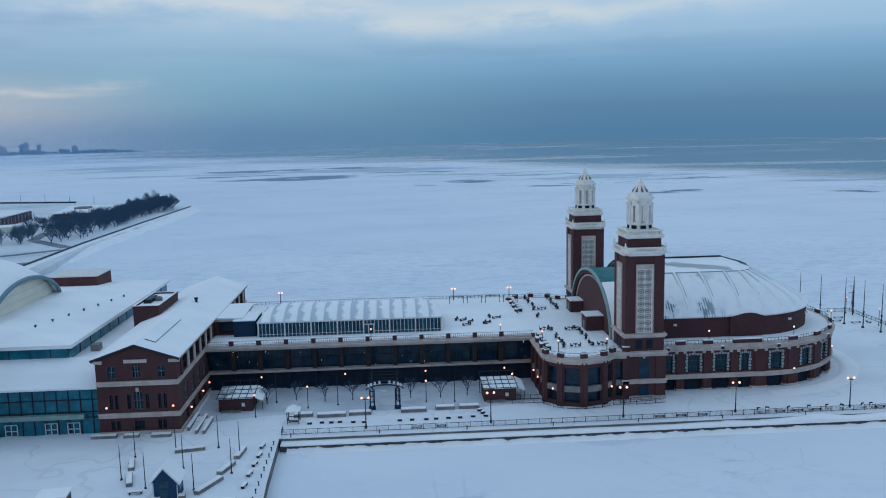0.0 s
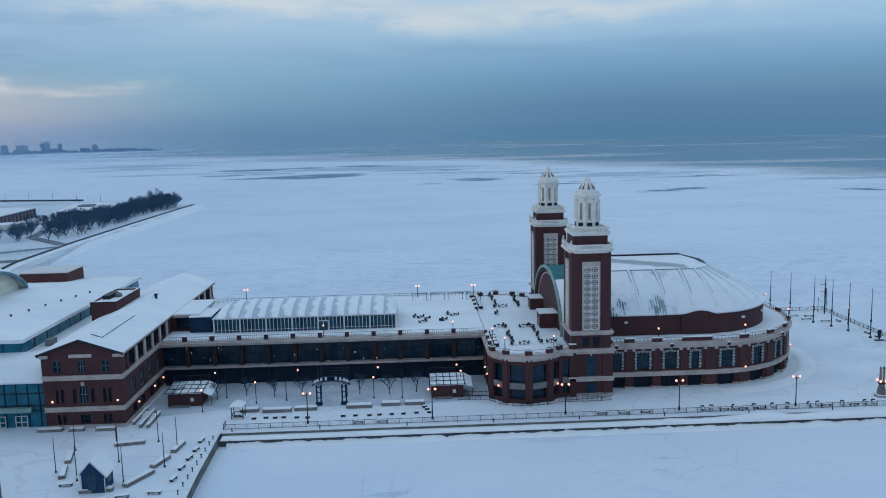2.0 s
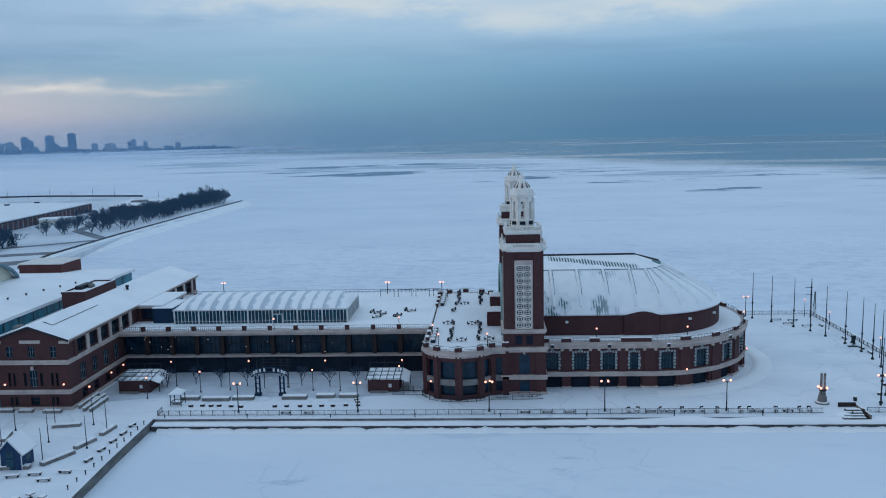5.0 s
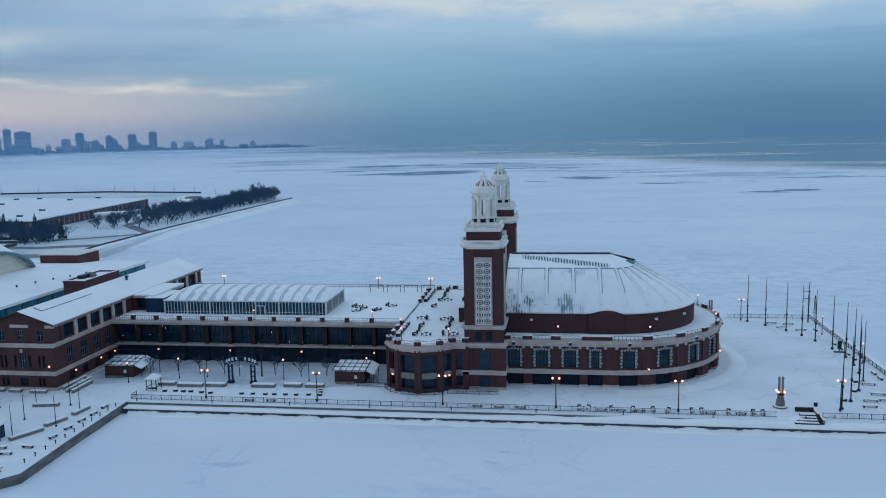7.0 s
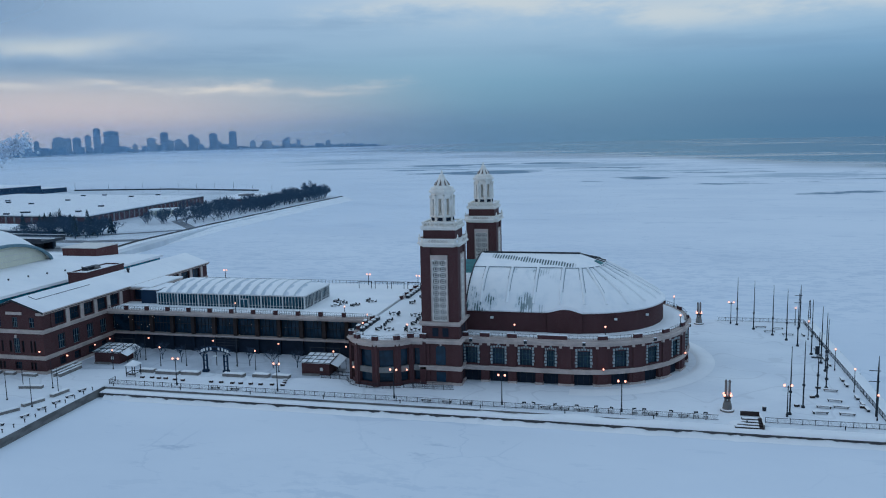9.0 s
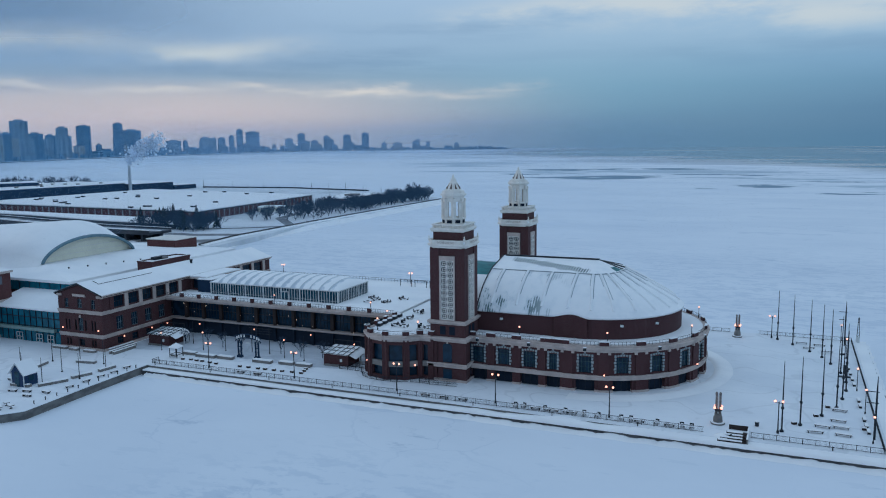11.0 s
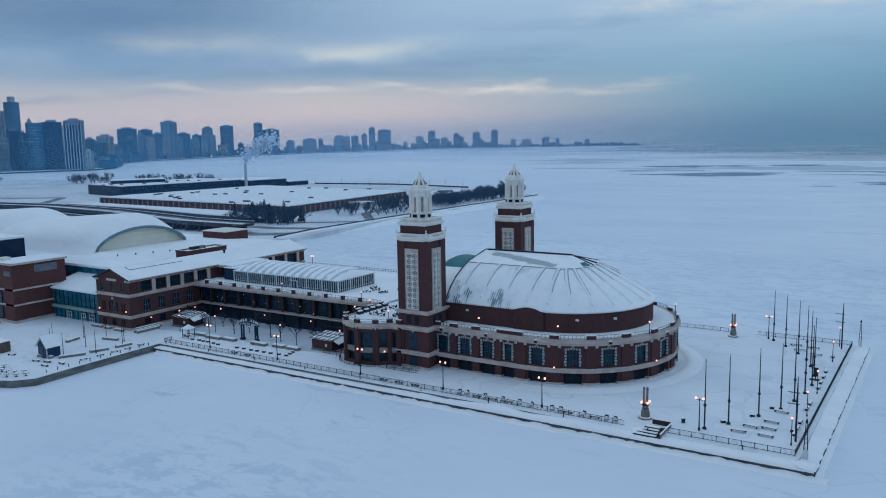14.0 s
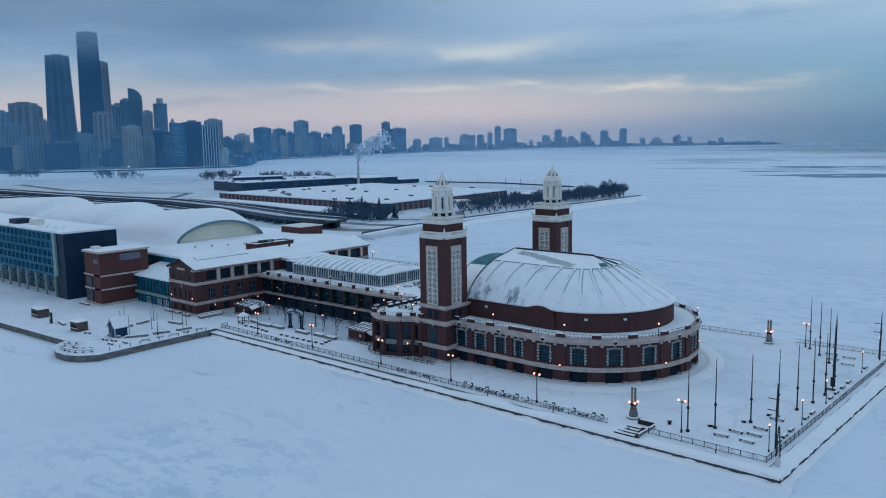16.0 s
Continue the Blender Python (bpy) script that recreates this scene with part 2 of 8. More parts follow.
# ---- mesh helpers ----
class Shape:
    """Gathers vertices and faces for one mesh."""

    def __init__(self):
        self.v, self.f = [], []

    def add(self, verts, faces):
        n = len(self.v)
        self.v += [tuple(p) for p in verts]
        self.f += [tuple(i + n for i in f) for f in faces]
        return self

    def prism(self, pts, z0, z1):
        n = len(pts)
        area = sum(pts[i - 1][0] * pts[i][1] - pts[i][0] * pts[i - 1][1] for i in range(n))
        if area < 0:
            pts = pts[::-1]
        low = [(p[0], p[1], z0) for p in pts]
        top = [(p[0], p[1], z1) for p in pts]
        side = [(i, (i + 1) % n, (i + 1) % n + n, i + n) for i in range(n)]
        return self.add(low + top, side + [tuple(range(n))[::-1], tuple(range(n, 2 * n))])

    def box(self, x0, x1, y0, y1, z0, z1):
        return self.prism([(x0, y0), (x1, y0), (x1, y1), (x0, y1)], z0, z1)

    def turned(self, x, y, angle, w, d, z0, z1):
        c, s = math.cos(angle), math.sin(angle)
        return self.prism([(x + c * a - s * b, y + s * a + c * b) for a, b in ((-w / 2, -d / 2), (w / 2, -d / 2), (w / 2, d / 2), (-w / 2, d / 2))], z0, z1)

    def lathe(self, x, y, profile, n=8, turn=0.0, squash=1.0):
        rings = []
        for r, z in profile:
            rings.append([(x + r * math.cos(turn + 2 * math.pi * i / n), y + squash * r * math.sin(turn + 2 * math.pi * i / n), z) for i in range(n)])
        faces = []
        for k in range(len(rings) - 1):
            faces += [(k * n + i, k * n + (i + 1) % n, (k + 1) * n + (i + 1) % n, (k + 1) * n + i) for i in range(n)]
        faces += [tuple(range(n))[::-1], tuple(range((len(rings) - 1) * n, len(rings) * n))]
        return self.add([p for r in rings for p in r], faces)

    def tube(self, a, b, r0, r1=None, n=5):
        a, b = Vector(a), Vector(b)
        r1 = r0 if r1 is None else r1
        q = (b - a).to_track_quat("Z", "Y")
        ring = [q @ Vector((math.cos(2 * math.pi * i / n), math.sin(2 * math.pi * i / n), 0)) for i in range(n)]
        return self.add([a + p * r0 for p in ring] + [b + p * r1 for p in ring], [(i, (i + 1) % n, (i + 1) % n + n, i + n) for i in range(n)] + [tuple(range(n))[::-1], tuple(range(n, 2 * n))])

    def sweep(self, pts, profile, closed=False):
        """Runs a profile of (outward, z) along a plan line; outward is to the right of the way."""
        n, k = len(pts), len(profile)
        rings = []
        for i in range(n):
            p = Vector(pts[i])
            a = (p - Vector(pts[i - 1])).normalized() if i or closed else None
            b = (Vector(pts[(i + 1) % n]) - p).normalized() if i < n - 1 or closed else None
            a, b = a or b, b or a
            t = (a + b).normalized()
            scale = 1 / max(0.35, t.dot(a))
            out = Vector((t.y, -t.x)) * scale
            rings.append([(p.x + out.x * o, p.y + out.y * o, z) for o, z in profile])
        faces = []
        for i in range(n if closed else n - 1):
            j = (i + 1) % n
            faces += [(i * k + m, j * k + m, j * k + (m + 1) % k, i * k + (m + 1) % k) for m in range(k)]
        if not closed:
            faces += [tuple(range(k))[::-1], tuple(range((n - 1) * k, n * k))]
        return self.add([p for r in rings for p in r], faces)

    def sheet(self, grid):
        m = len(grid[0])
        return self.add([p for row in grid for p in row], [(i * m + j, i * m + j + 1, (i + 1) * m + j + 1, (i + 1) * m + j) for i in range(len(grid) - 1) for j in range(m - 1)])

    def mesh(self, name, mat, smooth=False, origin=(0, 0, 0)):
        me = bpy.data.meshes.new(name)
        me.from_pydata([(p[0] - origin[0], p[1] - origin[1], p[2] - origin[2]) for p in self.v], [], self.f)
        me.materials.append(mat)
        if smooth:
            me.polygons.foreach_set("use_smooth", [True] * len(me.polygons))
        me.update()
        return me


BASE = {}


def thing(name, at, label, category, group="", kind=""):
    """An empty at a thing's base, which carries its parts."""
    ob = tagged(new(name), label, category, group, kind)
    ob.location = at
    BASE[ob] = Vector(at)
    return ob


def part(name, shape, mat, parent, label="", smooth=False):
    """One mesh under a thing or a part; its shape is given in the world's metres."""
    at = BASE[parent]
    ob = new(name, shape.mesh(name, mat, smooth, at))
    ob.parent = parent
    BASE[ob] = at
    return tagged(ob, label)


def single(name, shape, mat, at, label, category, group="", kind="", smooth=False):
    ob = tagged(new(name, shape.mesh(name, mat, smooth, at)), label, category, group, kind)
    ob.location = at
    BASE[ob] = Vector(at)
    return ob


def piece(name, me, parent, m):
    """One more piece on shared mesh data; m is its place in the world."""
    ob = new(name, me)
    ob.parent = parent
    ob.matrix_basis = Matrix.Translation(-BASE[parent]) @ m
    BASE[ob] = m.translation.copy()
    return ob


# ---- lake, pier deck, land ----
def ice_material():
    m = bpy.data.materials.new("lake_ice")
    m.use_nodes = True
    t = m.node_tree
    b = t.nodes["Principled BSDF"]
    place = t.nodes.new("ShaderNodeNewGeometry").outputs["Position"]
    s = t.nodes.new("ShaderNodeSeparateXYZ")
    t.links.new(place, s.inputs[0])
    x, y = s.outputs[0], s.outputs[1]
    drift = noise_of(t, place, 70.0, 6, 0.6, (0.5, 1, 1))
    ridge = noise_of(t, place, 6.0, 6, 0.7, (0.45, 1, 1))
    where = noise_of(t, place, 45.0, 3, 0.5)
    c = mix(t, span(t, drift, 0.35, 0.68), (.765, .81, .865), (.69, .745, .815))
    rough_ice = maths(t, "MULTIPLY", span(t, ridge, 0.57, 0.66), span(t, where, 0.50, 0.66))
    c = mix(t, maths(t, "MULTIPLY", rough_ice, 0.45), c, (.36, .45, .56))
    scar = noise_of(t, place, 30.0, 3, 0.5, (0.5, 1.1, 1))
    thin = maths(t, "MULTIPLY", span(t, scar, 0.635, 0.66), span(t, scar, 0.70, 0.67))
    c = mix(t, maths(t, "MULTIPLY", thin, 0.25), c, (.42, .51, .62))
    near = maths(t, "MULTIPLY", span(t, y, 248, 275), span(t, y, 520, 330))
    patch = t.nodes.new("ShaderNodeVectorMath")
    patch.operation = "DISTANCE"
    t.links.new(place, patch.inputs[0])
    patch.inputs[1].default_value = (62, 92, -2)
    field = maths(t, "MAXIMUM", maths(t, "MULTIPLY", near, 0.8), span(t, patch.outputs["Value"], 52, 8))
    floe = noise_of(t, place, 3.6, 6, 0.66, (0.55, 1.0, 1))
    c = mix(t, maths(t, "MULTIPLY", maths(t, "MULTIPLY", span(t, floe, 0.48, 0.58), field), 0.42), c, (.42, .52, .64))
    fleck = noise_of(t, place, 4.0, 4, 0.6, (0.35, 1.0, 1))
    c = mix(t, maths(t, "MULTIPLY", span(t, fleck, 0.62, 0.68), 0.14), c, (.45, .54, .64))
    # trampled-looking rough ice with thin pressure cracks
    web = t.nodes.new("ShaderNodeTexVoronoi")
    web.feature = "DISTANCE_TO_EDGE"
    bend = noise_of(t, place, 14.0, 4, 0.6)
    moved = t.nodes.new("ShaderNodeVectorMath")
    moved.operation = "SCALE"
    t.links.new(place, moved.inputs[0])
    t.links.new(maths(t, "ADD", 0.05, maths(t, "MULTIPLY", bend, 0.006)), moved.inputs["Scale"])
    t.links.new(moved.outputs[0], web.inputs["Vector"])
    web.inputs["Scale"].default_value = 1.0
    crack = maths(t, "MULTIPLY", span(t, web.outputs["Distance"], 0.016, 0.004), span(t, where, 0.48, 0.62))
    c = mix(t, maths(t, "MULTIPLY", crack, 0.22), c, (.42, .51, .62))
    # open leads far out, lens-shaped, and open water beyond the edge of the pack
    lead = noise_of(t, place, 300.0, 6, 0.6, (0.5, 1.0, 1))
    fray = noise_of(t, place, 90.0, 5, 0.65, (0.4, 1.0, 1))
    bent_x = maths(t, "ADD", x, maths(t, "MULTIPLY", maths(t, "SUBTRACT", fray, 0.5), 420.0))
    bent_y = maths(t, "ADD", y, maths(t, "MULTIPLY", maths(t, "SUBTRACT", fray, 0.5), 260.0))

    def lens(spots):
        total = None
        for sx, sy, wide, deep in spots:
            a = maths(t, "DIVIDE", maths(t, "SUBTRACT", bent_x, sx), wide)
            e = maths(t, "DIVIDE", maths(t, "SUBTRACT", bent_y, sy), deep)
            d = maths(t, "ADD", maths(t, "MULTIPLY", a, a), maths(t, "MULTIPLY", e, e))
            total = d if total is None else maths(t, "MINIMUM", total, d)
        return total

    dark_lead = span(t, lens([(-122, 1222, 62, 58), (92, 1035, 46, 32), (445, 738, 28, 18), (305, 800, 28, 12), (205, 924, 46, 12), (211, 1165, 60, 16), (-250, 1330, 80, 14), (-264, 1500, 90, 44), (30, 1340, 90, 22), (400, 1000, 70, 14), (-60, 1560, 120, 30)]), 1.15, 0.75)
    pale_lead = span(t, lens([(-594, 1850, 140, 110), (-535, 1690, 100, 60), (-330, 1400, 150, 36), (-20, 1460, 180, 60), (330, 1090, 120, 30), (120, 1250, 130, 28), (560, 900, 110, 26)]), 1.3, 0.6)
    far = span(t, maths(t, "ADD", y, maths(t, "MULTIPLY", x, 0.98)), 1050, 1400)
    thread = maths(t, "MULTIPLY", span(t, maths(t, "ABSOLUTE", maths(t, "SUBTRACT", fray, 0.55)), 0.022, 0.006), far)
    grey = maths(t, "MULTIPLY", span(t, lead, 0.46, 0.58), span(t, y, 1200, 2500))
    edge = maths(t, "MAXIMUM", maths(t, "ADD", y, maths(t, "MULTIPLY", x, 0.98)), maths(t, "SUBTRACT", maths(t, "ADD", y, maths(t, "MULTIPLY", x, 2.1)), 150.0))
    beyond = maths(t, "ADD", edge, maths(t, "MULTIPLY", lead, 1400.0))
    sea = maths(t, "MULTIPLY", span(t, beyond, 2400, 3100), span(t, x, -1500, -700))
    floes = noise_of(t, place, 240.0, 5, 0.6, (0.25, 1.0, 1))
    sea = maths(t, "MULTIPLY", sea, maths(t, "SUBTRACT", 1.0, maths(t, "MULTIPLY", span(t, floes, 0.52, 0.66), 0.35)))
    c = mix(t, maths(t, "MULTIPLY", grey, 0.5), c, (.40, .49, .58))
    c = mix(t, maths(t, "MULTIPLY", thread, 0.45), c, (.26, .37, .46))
    # Leads get a fixed matte colour in place of water's reflection.
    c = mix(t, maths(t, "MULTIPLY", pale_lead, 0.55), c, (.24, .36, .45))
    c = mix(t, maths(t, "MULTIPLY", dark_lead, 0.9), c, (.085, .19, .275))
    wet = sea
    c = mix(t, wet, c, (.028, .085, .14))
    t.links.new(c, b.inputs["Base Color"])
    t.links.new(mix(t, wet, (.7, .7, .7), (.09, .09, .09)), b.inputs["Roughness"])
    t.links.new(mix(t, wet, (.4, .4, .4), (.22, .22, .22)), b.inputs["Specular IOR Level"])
    n = node(t, "ShaderNodeBump", Strength=0.2, Distance=0.25)
    t.links.new(maths(t, "MULTIPLY", ridge, maths(t, "SUBTRACT", 1.0, wet)), n.inputs["Height"])
    t.links.new(n.outputs[0], b.inputs["Normal"])
    return m


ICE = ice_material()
lake = Shape()
rings = [0, 60, 200, 600, 1500, 3000, 4940]
lake.sheet([[(90 + r * math.cos(a * math.pi / 36), 10 + r * math.sin(a * math.pi / 36), -2.0) for a in range(73)] for r in rings])
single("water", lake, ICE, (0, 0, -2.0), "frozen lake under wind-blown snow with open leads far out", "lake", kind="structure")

QUAY = material("weathered_quay_concrete", (.20, .20, .195), (.11, .11, .11), 3.0, 0.4, 0.9, stretch=(1, 1, 2))
# the pier: a low outer ledge, the main deck and the plaza with its rounded end
PLAZA = [(-420, 113), (-90, 115.5), (-43, 118.5), (-41, 115.0), (-37, 112.3), (-32, 110.8), (-27, 111.0), (-22.5, 113.0), (-19.2, 117.0), (-20.2, 135), (-20.8, 155.6)]
DECK = PLAZA + [(151.3, 155.6), (151.3, 247.5), (-62, 247.5), (-62, 259), (-420, 259)]
single("pavement", Shape().prism(DECK, -2.4, -0.14), QUAY, (0, 200, -2), "concrete pier wall, dark and wet above the ice", "pier", kind="structure")
single("ground", Shape().prism([(x, y - 0.12 if y < 160 else y) for x, y in DECK], -0.14, 0.0), DECK_SNOW, (0, 200, -0.1), "flat pier deck under trodden snow", "deck", kind="structure")
# The courtyard's shade is put into this darker snow colour.
SHADED_SNOW = snow_material("snow_toned_for_shade", (.60, .635, .685), (.45, .49, .545), 6.0, 0.2)
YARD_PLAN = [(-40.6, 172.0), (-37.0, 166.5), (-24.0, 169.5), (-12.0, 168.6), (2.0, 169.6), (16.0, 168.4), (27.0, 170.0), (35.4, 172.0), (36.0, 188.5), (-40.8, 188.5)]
single("courtyard", Shape().prism(YARD_PLAN, -0.1, 0.012), SHADED_SNOW, (0, 178, 0), "courtyard snow coloured darker for the shade of the buildings round it", "paving", kind="structure")
single("kerb", Shape().prism([(-20.4, 153.2), (154.4, 153.2), (154.4, 250), (151.3, 250), (151.3, 155.6), (-20.4, 155.6)], -2.4, -0.8), DOCK_WALL, (60, 154, -2), "low concrete ledge along the foot of the pier wall", "ledge", kind="structure")

rim = Shape()
random.seed(4)
steps = 176
grid = [[], [], [], []]
for i in range(steps + 1):
    x = -20.3 + i * (154.2 + 20.3) / steps
    drift = (1.0 if x > 70 else 0.35) * max(0, noise.noise(Vector((x * 0.05, 3, 0)))) + (0.35 if x > 78 else 0.03) * (0.5 + 0.5 * noise.noise(Vector((x * 0.16, 9, 0))))
    lip = 0.14 * noise.noise(Vector((x * 0.7, 1, 0))) + 0.12 * noise.noise(Vector((x * 2.1, 2, 0)))
    grid[0].append((x, 153.1 + lip, -0.86))
    grid[1].append((x, 153.15 + lip, -0.68 + 0.3 * drift))
    heap = min(1.0, max(0.0, (x - 92) / 14)) * (0.9 + 0.1 * noise.noise(Vector((x * 0.4, 8, 0))))
    grid[2].append((x, 154.4, max(-0.64 + 0.8 * drift, -0.64 + 0.36 * heap)))
    grid[3].append((x, 155.62, max(-0.66 + 1.15 * drift, -0.66 + 0.70 * heap)))
rim.sheet(grid)
single("snow_ledge", rim, SNOW, (60, 154, -0.6), "drifted snow on the low ledge of the pier", "snow", kind="stuff", smooth=True)
rim = Shape()
grid = [[], [], [], []]
for i in range(97):
    y = 153.2 + i * 96.6 / 96
    lip = 0.35 * noise.noise(Vector((y * 0.5, 1, 5))) + 0.2 * noise.noise(Vector((y * 1.7, 2, 5)))
    d = 0.3 * noise.noise(Vector((y * 0.2, 7, 5)))
    for k, (o, z) in enumerate(((151.28, -0.2 + d), (152.6, -0.5 + d * 0.6), (154.2 + lip, -0.56), (154.4 + lip, -0.78))):
        grid[k].append((o, y, z))
rim.sheet(grid)
single("snow_ledge", rim, SNOW, (153, 200, -0.6), "drifted snow on the low ledge with a ragged edge", "snow", kind="stuff", smooth=True)

# wind-packed snow against the foot of the walls
bank = Shape()
grid = [[], [], []]
for i in range(260):
    x = -19.0 + i * 175.5 / 259
    h = 0.66 + 0.40 * noise.noise(Vector((x * 0.25, 3, 8))) + 0.35 * noise.noise(Vector((x * 0.9, 5, 8)))
    grid[0].append((x, 151.7 + 0.5 * noise.noise(Vector((x * 0.3, 1, 8))), -2.02))
    grid[1].append((x, 152.7, -2.0 + h * 0.7))
    grid[2].append((x, 153.18, -2.0 + h))
bank.sheet(grid)
single("snow_bank", bank, SNOW, (60, 152.5, -2), "low snow bank against the foot of the pier wall", "snow bank", kind="stuff", smooth=True)

bank = Shape()
grid = [[], [], []]
for i in range(140):
    y = 152.8 + i * 98.0 / 139
    h = 0.8 + 0.3 * noise.noise(Vector((y * 0.22, 6, 2))) + 0.2 * noise.noise(Vector((y * 0.9, 2, 2)))
    grid[0].append((155.5 + 0.35 * noise.noise(Vector((y * 0.3, 5, 2))), y, -2.02))
    grid[1].append((154.75, y, -2.0 + h * 0.6))
    grid[2].append((154.42, y, -2.0 + min(1.16, h)))
bank.sheet([row[::-1] for row in grid])
single("snow_bank", bank, SNOW, (155.5, 200, -2), "snow bank almost burying the low ledge's edge", "snow bank", kind="stuff", smooth=True)

# the trodden ring round the rotunda
ring = Shape()
rows = []
for r, z in ((29.1, 0.02), (29.7, 0.30), (30.8, 0.38), (32.2, 0.16), (33.6, 0.02)):
    rows.append([(88.0 + r * math.sin(a), 201.4 - r * math.cos(a), 0.01 + z * min(1, i / 10, (60 - i) / 10)) for i, a in enumerate([math.pi * (i / 60) for i in range(61)])])
ring.sheet(rows)
single("snow_path", ring, SNOW, (88.5, 200, 0), "low bank of ploughed snow curving round the rotunda", "snow bank", kind="structure", smooth=True)

# land beyond the harbour
FIELD = material("snowy_ground", (.74, .77, .80), (.50, .54, .58), 60.0, 6.0, 0.9, bump=0.0, spread=(0.45, 0.75))
ROAD = material("cleared_road", (.16, .17, .185), (.26, .27, .285), 18.0, 1.5, 0.85, bump=0.0, stretch=(1, 1, 1))
LAND = [(-156, 352), (-170, 474), (-168, 700), (-172, 716), (-206, 748), (-270, 790), (-420, 830), (-800, 840), (-1000, 800), (-1240, 720), (-1240, 330), (-700, 300), (-300, 292), (-190, 322)]
single("land", Shape().prism(LAND, -2.5, 0.9), FIELD, (-500, 550, -2), "low snow-covered waterworks land behind the harbour", "land", kind="structure")
SEAWALL = [(-166, 352), (-173, 392), (-175, 474), (-174, 580), (-171, 714)]
wall = Shape()
wall.sweep(SEAWALL, [(-0.5, 0.5), (0.5, 0.5), (0.5, 2.0), (-0.5, 2.0)])
single("seawall", wall, DOCK_WALL, (-174, 500, 0), "long dark parapet on the snowy seawall", "wall", kind="structure")
bank = Shape()
rows = [[], [], [], []]
for i in range(91):
    u = i / 90 * 3.999
    a, b = Vector(SEAWALL[int(u)]), Vector(SEAWALL[int(u) + 1])
    p = a.lerp(b, u % 1)
    r = noise.noise(Vector((p.y * 0.06, 4, 1)))
    for row, (o, z) in zip(rows, ((0.5, 1.3), (3.4 + r, 1.1 + 0.3 * r), (9.0 + 1.6 * r, -0.9), (11.8 + 2.2 * r, -2.05))):
        row.append((p.x + o, p.y, z))
bank.sheet(rows)
single("snow_bank", bank, SNOW, (-165, 500, 0), "snow-covered stone slope below the seawall", "snow bank", kind="stuff", smooth=True)


def pulled(x, y):
    """Draws the far shore nearer towards the west, scaled to fit the camera's view."""
    k = min(1.0, max(0.0, (math.degrees(math.atan2(x - 130, y - 30)) + 52) / 20))
    f = 0.62 + 0.38 * k if math.hypot(x - 130, y - 30) > 3000 else 1.0
    return (130 + (x - 130) * f, 30 + (y - 30) * f), f


FARSHORE = [(-1830, 590), (-1640, 785), (-1545, 960), (-1500, 1150), (-1620, 1290), (-3150, 2330), (-3440, 2720), (-3370, 2930), (-3250, 3070), (-3060, 3270), (-2900, 3430), (-2560, 3700), (-2310, 3880), (-2050, 4040), (-1660, 4240), (-1290, 4390), (-1330, 4480), (-2100, 4250), (-3300, 3450), (-3900, 2700), (-3900, 600), (-3200, -300), (-2300, 250)]
FARSHORE = [pulled(*p)[0] if 4 < i < 17 else p for i, p in enumerate(FARSHORE)]
TOWNLAND = material("town_ground", (.10, .13, .16), (.20, .23, .26), 120.0, 12.0, 0.9, bump=0.0)
single("far_ground", Shape().prism(FARSHORE, -2.5, 1.2), TOWNLAND, (-2300, 1800, -2), "dim city ground along the far lake shore", "land", kind="structure")
beach = Shape()
beach.sweep(FARSHORE[1:15], [(-14, 1.0), (10, 1.0), (10, 1.9), (-14, 1.9)])
single("beach", beach, SNOW, (-1900, 2200, 0), "snowy beach along the far shore", "beach", kind="structure")
VIADUCT = material("elevated_road", (.045, .055, .070), (.085, .095, .110), 14.0, 1.5, 0.9, bump=0.0)
SLUSH = material("slushy_road", (.13, .145, .165), (.34, .37, .40), 22.0, 3.0, 0.9, bump=0.0)


def elevated_road(line, wide, z, gap, label):
    """A road deck with dark parapets; a near-black wall paints shade between its piers."""
    ob = single("elevated_road", Shape().sweep(line, [(-wide, z - 1.4), (wide, z - 1.4), (wide, z), (-wide, z)]), VIADUCT, (line[0][0], line[0][1], 1), label, "road", kind="structure")
    part("road_surface", Shape().sweep(line, [(-wide + 0.6, z), (wide - 0.6, z), (wide - 0.6, z + 0.06), (-wide + 0.6, z + 0.06)]), SLUSH, ob)
    for o in (-wide, wide - 0.5):
        part("parapet", Shape().sweep(line, [(o, z), (o + 0.5, z), (o + 0.5, z + 1.2), (o, z + 1.2)]), VIADUCT, ob)
        part("snow_line", Shape().sweep(line, [(o - 0.1, z + 1.2), (o + 0.6, z + 1.2), (o + 0.6, z + 1.42), (o - 0.1, z + 1.42)]), SNOW, ob)
    part("snow_lane", Shape().sweep(line, [(-wide * 0.12, z + 0.06), (wide * 0.12, z + 0.06), (wide * 0.12, z + 0.5), (-wide * 0.12, z + 0.5)]), SNOW, ob)
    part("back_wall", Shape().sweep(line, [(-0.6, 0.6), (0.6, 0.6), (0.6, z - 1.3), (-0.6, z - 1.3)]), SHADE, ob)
    for a, b in zip(line, line[1:]):
        a, b = Vector(a), Vector(b)
        n = max(1, int((b - a).length / gap))
        for i in range(n):
            p = a.lerp(b, (i + 0.5) / n)
            part("pier", Shape().turned(p.x, p.y, math.atan2(b.y - a.y, b.x - a.x), 1.6, wide * 1.8, 0.3, z - 1.35), VIADUCT, ob)


